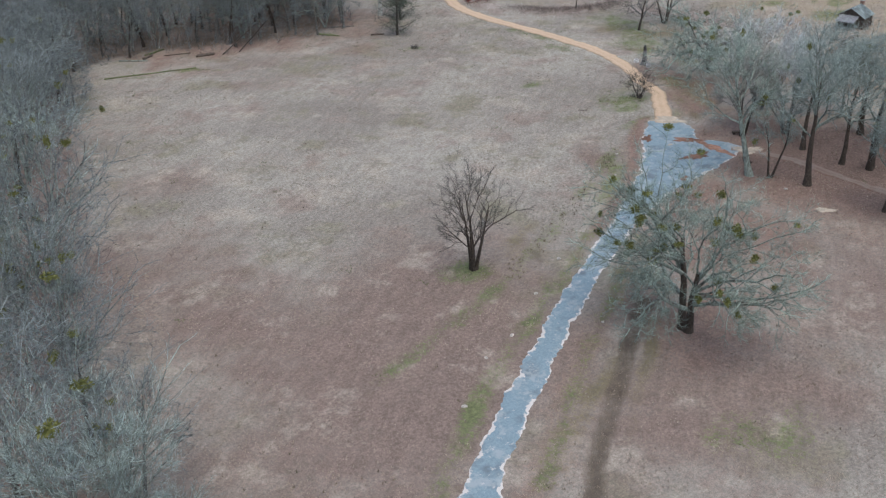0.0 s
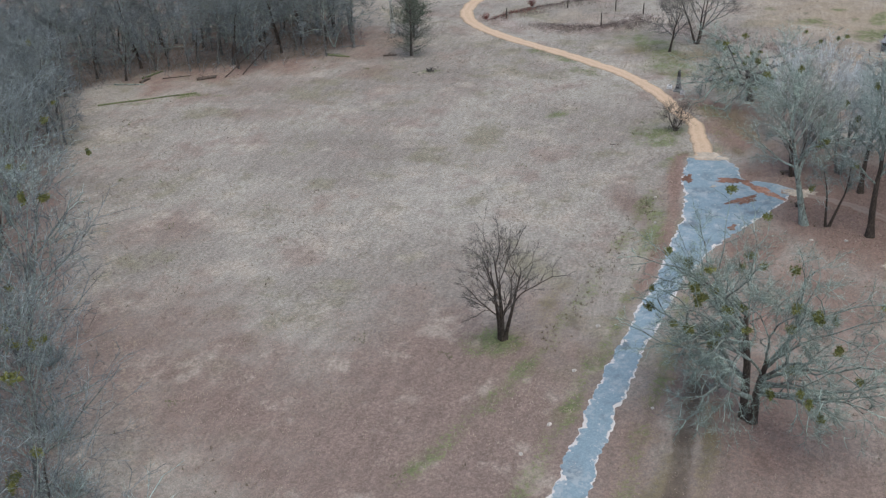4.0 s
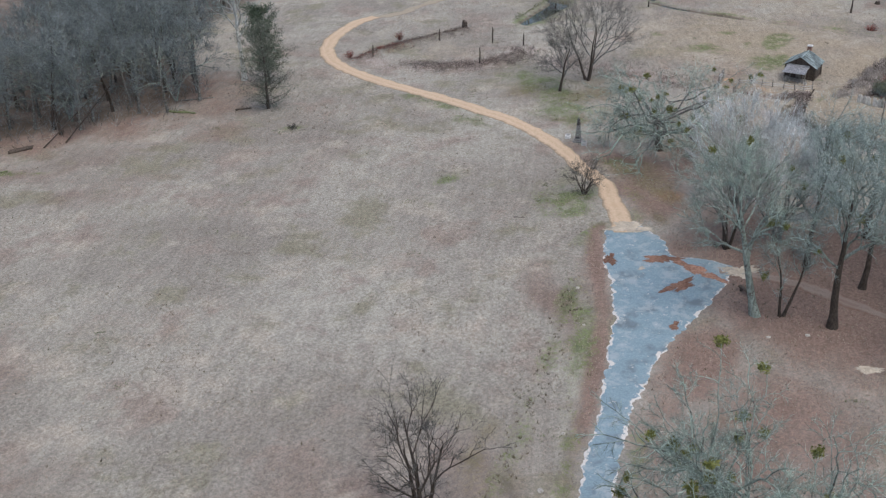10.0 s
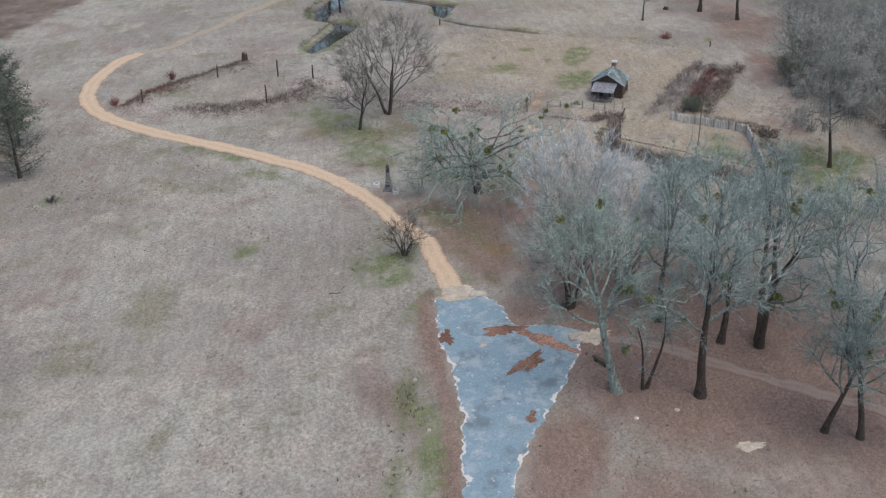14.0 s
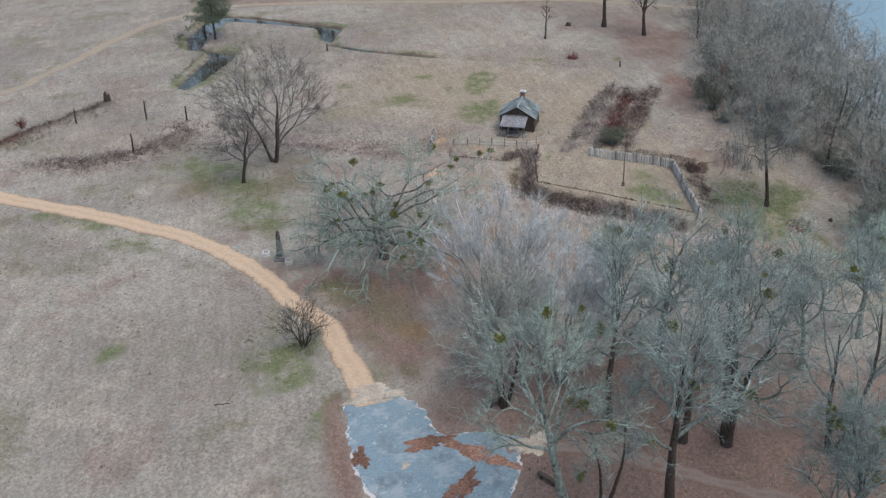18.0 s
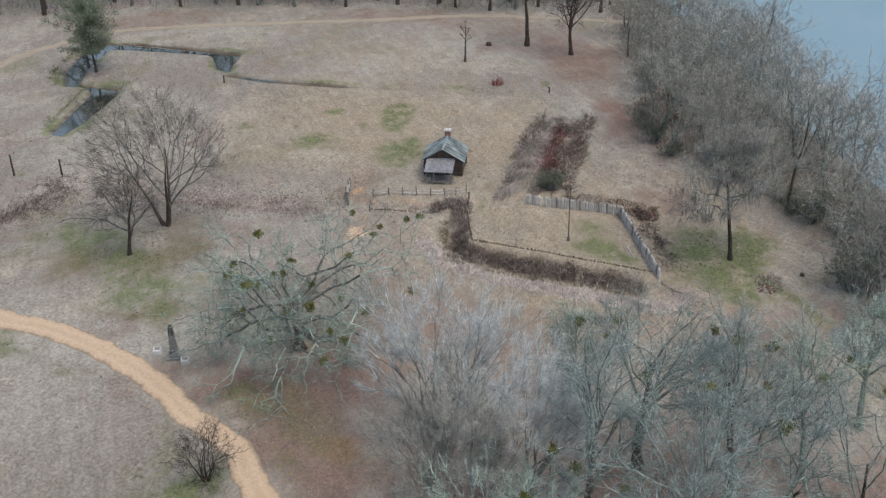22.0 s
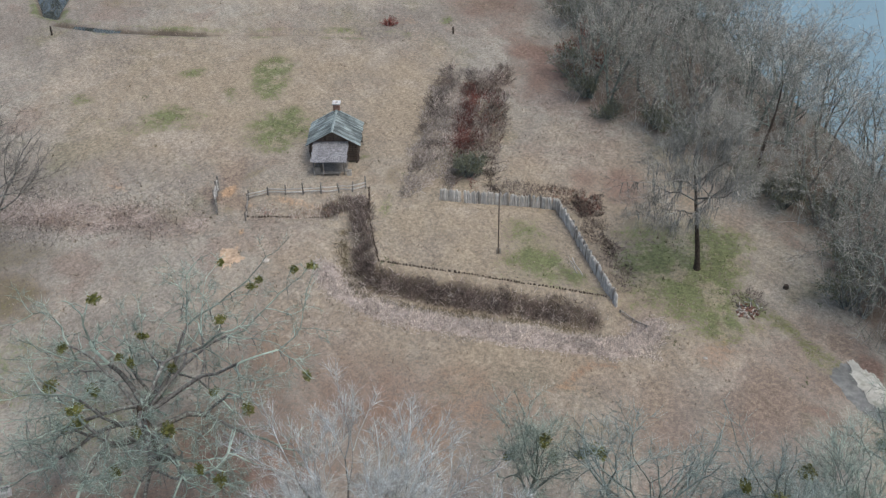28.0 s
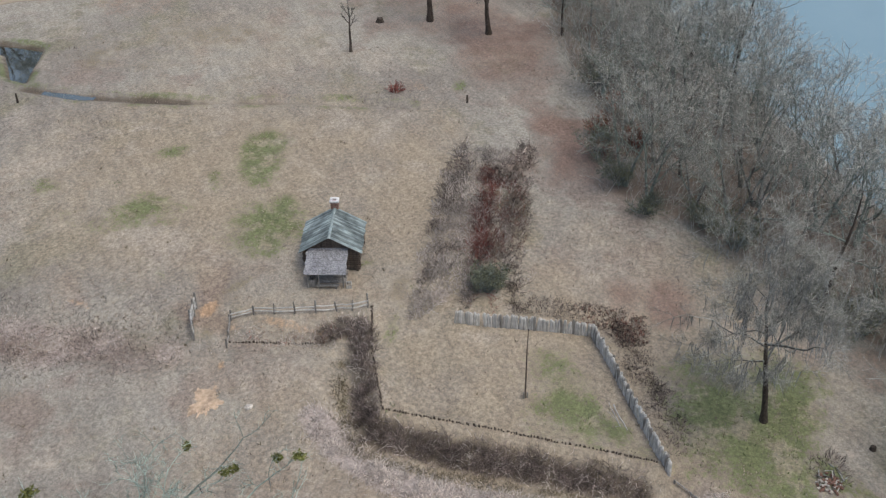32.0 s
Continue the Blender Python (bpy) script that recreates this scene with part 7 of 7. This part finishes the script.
for n, (x, y, s) in enumerate(((72.1, 76.8, 0.26), (64.5, 72.3, 0.22), (56.8, 67.4, 0.22), (52.0, 65.8, 0.2), (45.3, 60.7, 0.24), (66, 63.2, 0.16), (79.4, 80.2, 0.18), (95, 90, 0.18), (100.8, 95.4, 0.2), (85.6, 73.8, 0.16))):
    stone(x, y, s, 820 + n)
stone(166.2, 113.2, 0.3, 840, "pale stone lying on brown grass near the ditch", group="field stones")
stone(160.8, 72.2, 0.16, 841, "small white stone near the debris pile", group="field stones")
stone(109.2, 71.8, 0.22, 842, "pale stone among rusty leaves", group="field stones")
stone(106.2, 74.6, 0.2, 843, "pale stone among fallen leaves", group="field stones")


def debris_pile():
    base = thing("debris_pile", on_ground(168.4, 68.4), "heap of broken branches and pale rubble", "debris")
    rng = np.random.default_rng(850)
    for k in range(16):
        a, r = rng.random() * 6.28, rng.random() * 1.3
        ln = rng.uniform(0.4, 1.1)
        d = rng.normal(0, 1, 3) * np.array([1, 1, 0.25])
        d = d / np.linalg.norm(d) * ln / 2
        c = np.array([math.cos(a) * r, math.sin(a) * r * 0.8, 0.2 * (1.4 - r) + 0.08])
        v, q = tubes(np.stack([c - d, c + d * 0.2, c + d])[None], np.array([[0.05, 0.045, 0.025]]), 5)
        under("branch", put_mesh("branch", v, q, BARK_GREY if k % 3 else WOOD_PALE, True), base)
    for k in range(64):
        bm = bmesh.new()
        box(bm, -0.12, 0.12, -0.08, 0.08, 0, 0.11, 0.02)
        a, r = rng.random() * 6.28, math.sqrt(rng.random())
        part("rubble", bm, CHIMNEY_CLAY if k % 3 else STONE_PALE, base, "", pose(-0.75 + math.cos(a) * r * 1.05, 0.25 + math.sin(a) * r * 0.95, 0.02 + 0.3 * (1 - r), rng.uniform(-20, 20), rng.uniform(-20, 20), rng.uniform(0, 360)))
    return base


debris_pile()


def stump(x, y, r, tall, label, seed):
    base = thing("tree_stump", on_ground(x, y), label, "stump")
    rng = np.random.default_rng(seed)
    a = np.arange(12) * 6.283 / 12
    rows = ((1.5, -0.2), (1.15, 0.15 * tall), (1.0, 0.5 * tall), (0.92, tall))
    v = np.concatenate([np.stack([np.cos(a) * r * f * (1 + rng.normal(0, 0.08, 12)), np.sin(a) * r * f * (1 + rng.normal(0, 0.08, 12)), np.full(12, z) + (rng.normal(0, 0.12 * tall, 12) if z == tall else 0)], 1) for f, z in rows])
    i, j = np.meshgrid(np.arange(3), np.arange(12), indexing="ij")
    q = np.stack([i * 12 + j, i * 12 + (j + 1) % 12, (i + 1) * 12 + (j + 1) % 12, (i + 1) * 12 + j], -1).reshape(-1, 4)
    under("bole", put_mesh("bole", v, q, BARK_DARK), base)
    bm = bmesh.new()
    bmesh.ops.create_cone(bm, cap_ends=True, segments=12, radius1=r * 0.9, radius2=r * 0.8, depth=0.06, matrix=pose(0, 0, tall * 0.9))
    part("cut_face", bm, WOOD_DARK, base, "rotten top")
    return base


stump(170.2, 180.2, 0.55, 1.5, "tall dark broken stump on the earthwork", 860)
stump(171.9, 65.1, 0.22, 0.3, "dark low stump on green-brown grass", 861)
stump(243.6, 124.0, 0.5, 0.6, "low dark stump on the far leafy slope", 862)
shrub(870, on_ground(110.2, 161.2), "low tangle of dead branches on green grass", 0.9, 1.3, TWIG_BROWN, 16, name="brush_tangle")
shrub(871, on_ground(222.4, 116.0), "small dead brush heap at the track side", 1.4, 2.0, BRAMBLE_RED, 22, name="brush_tangle")
shrub(872, on_ground(184.6, 97.2), "grey-green evergreen bush beside the stockade", 2.6, 1.7, TWIG_GREY, 34, leaf=SHRUB_GREEN, leaves=9, name="evergreen_shrub")
shrub(873, on_ground(141.6, 184.2), "rusty bare bush on the earthwork end", 1.5, 1.2, BRAMBLE_RED, 16, name="bare_shrub")
shrub(874, on_ground(156.4, 185.4), "rusty bare bush on the earthwork bank", 1.8, 1.1, BRAMBLE_RED, 16, name="bare_shrub")
for n, (x, y) in enumerate([(210.9, 88.7), (216.6, 90.3), (223.4, 88.5), (214.4, 85.7)]):
    shrub(880 + n, on_ground(x, y, n * 70), "russet-leaved bare shrub at the river wood's edge", 2.6, 2.0, BRAMBLE_RED, 16, leaf=DEAD_LEAF, leaves=4, name="russet_shrub")
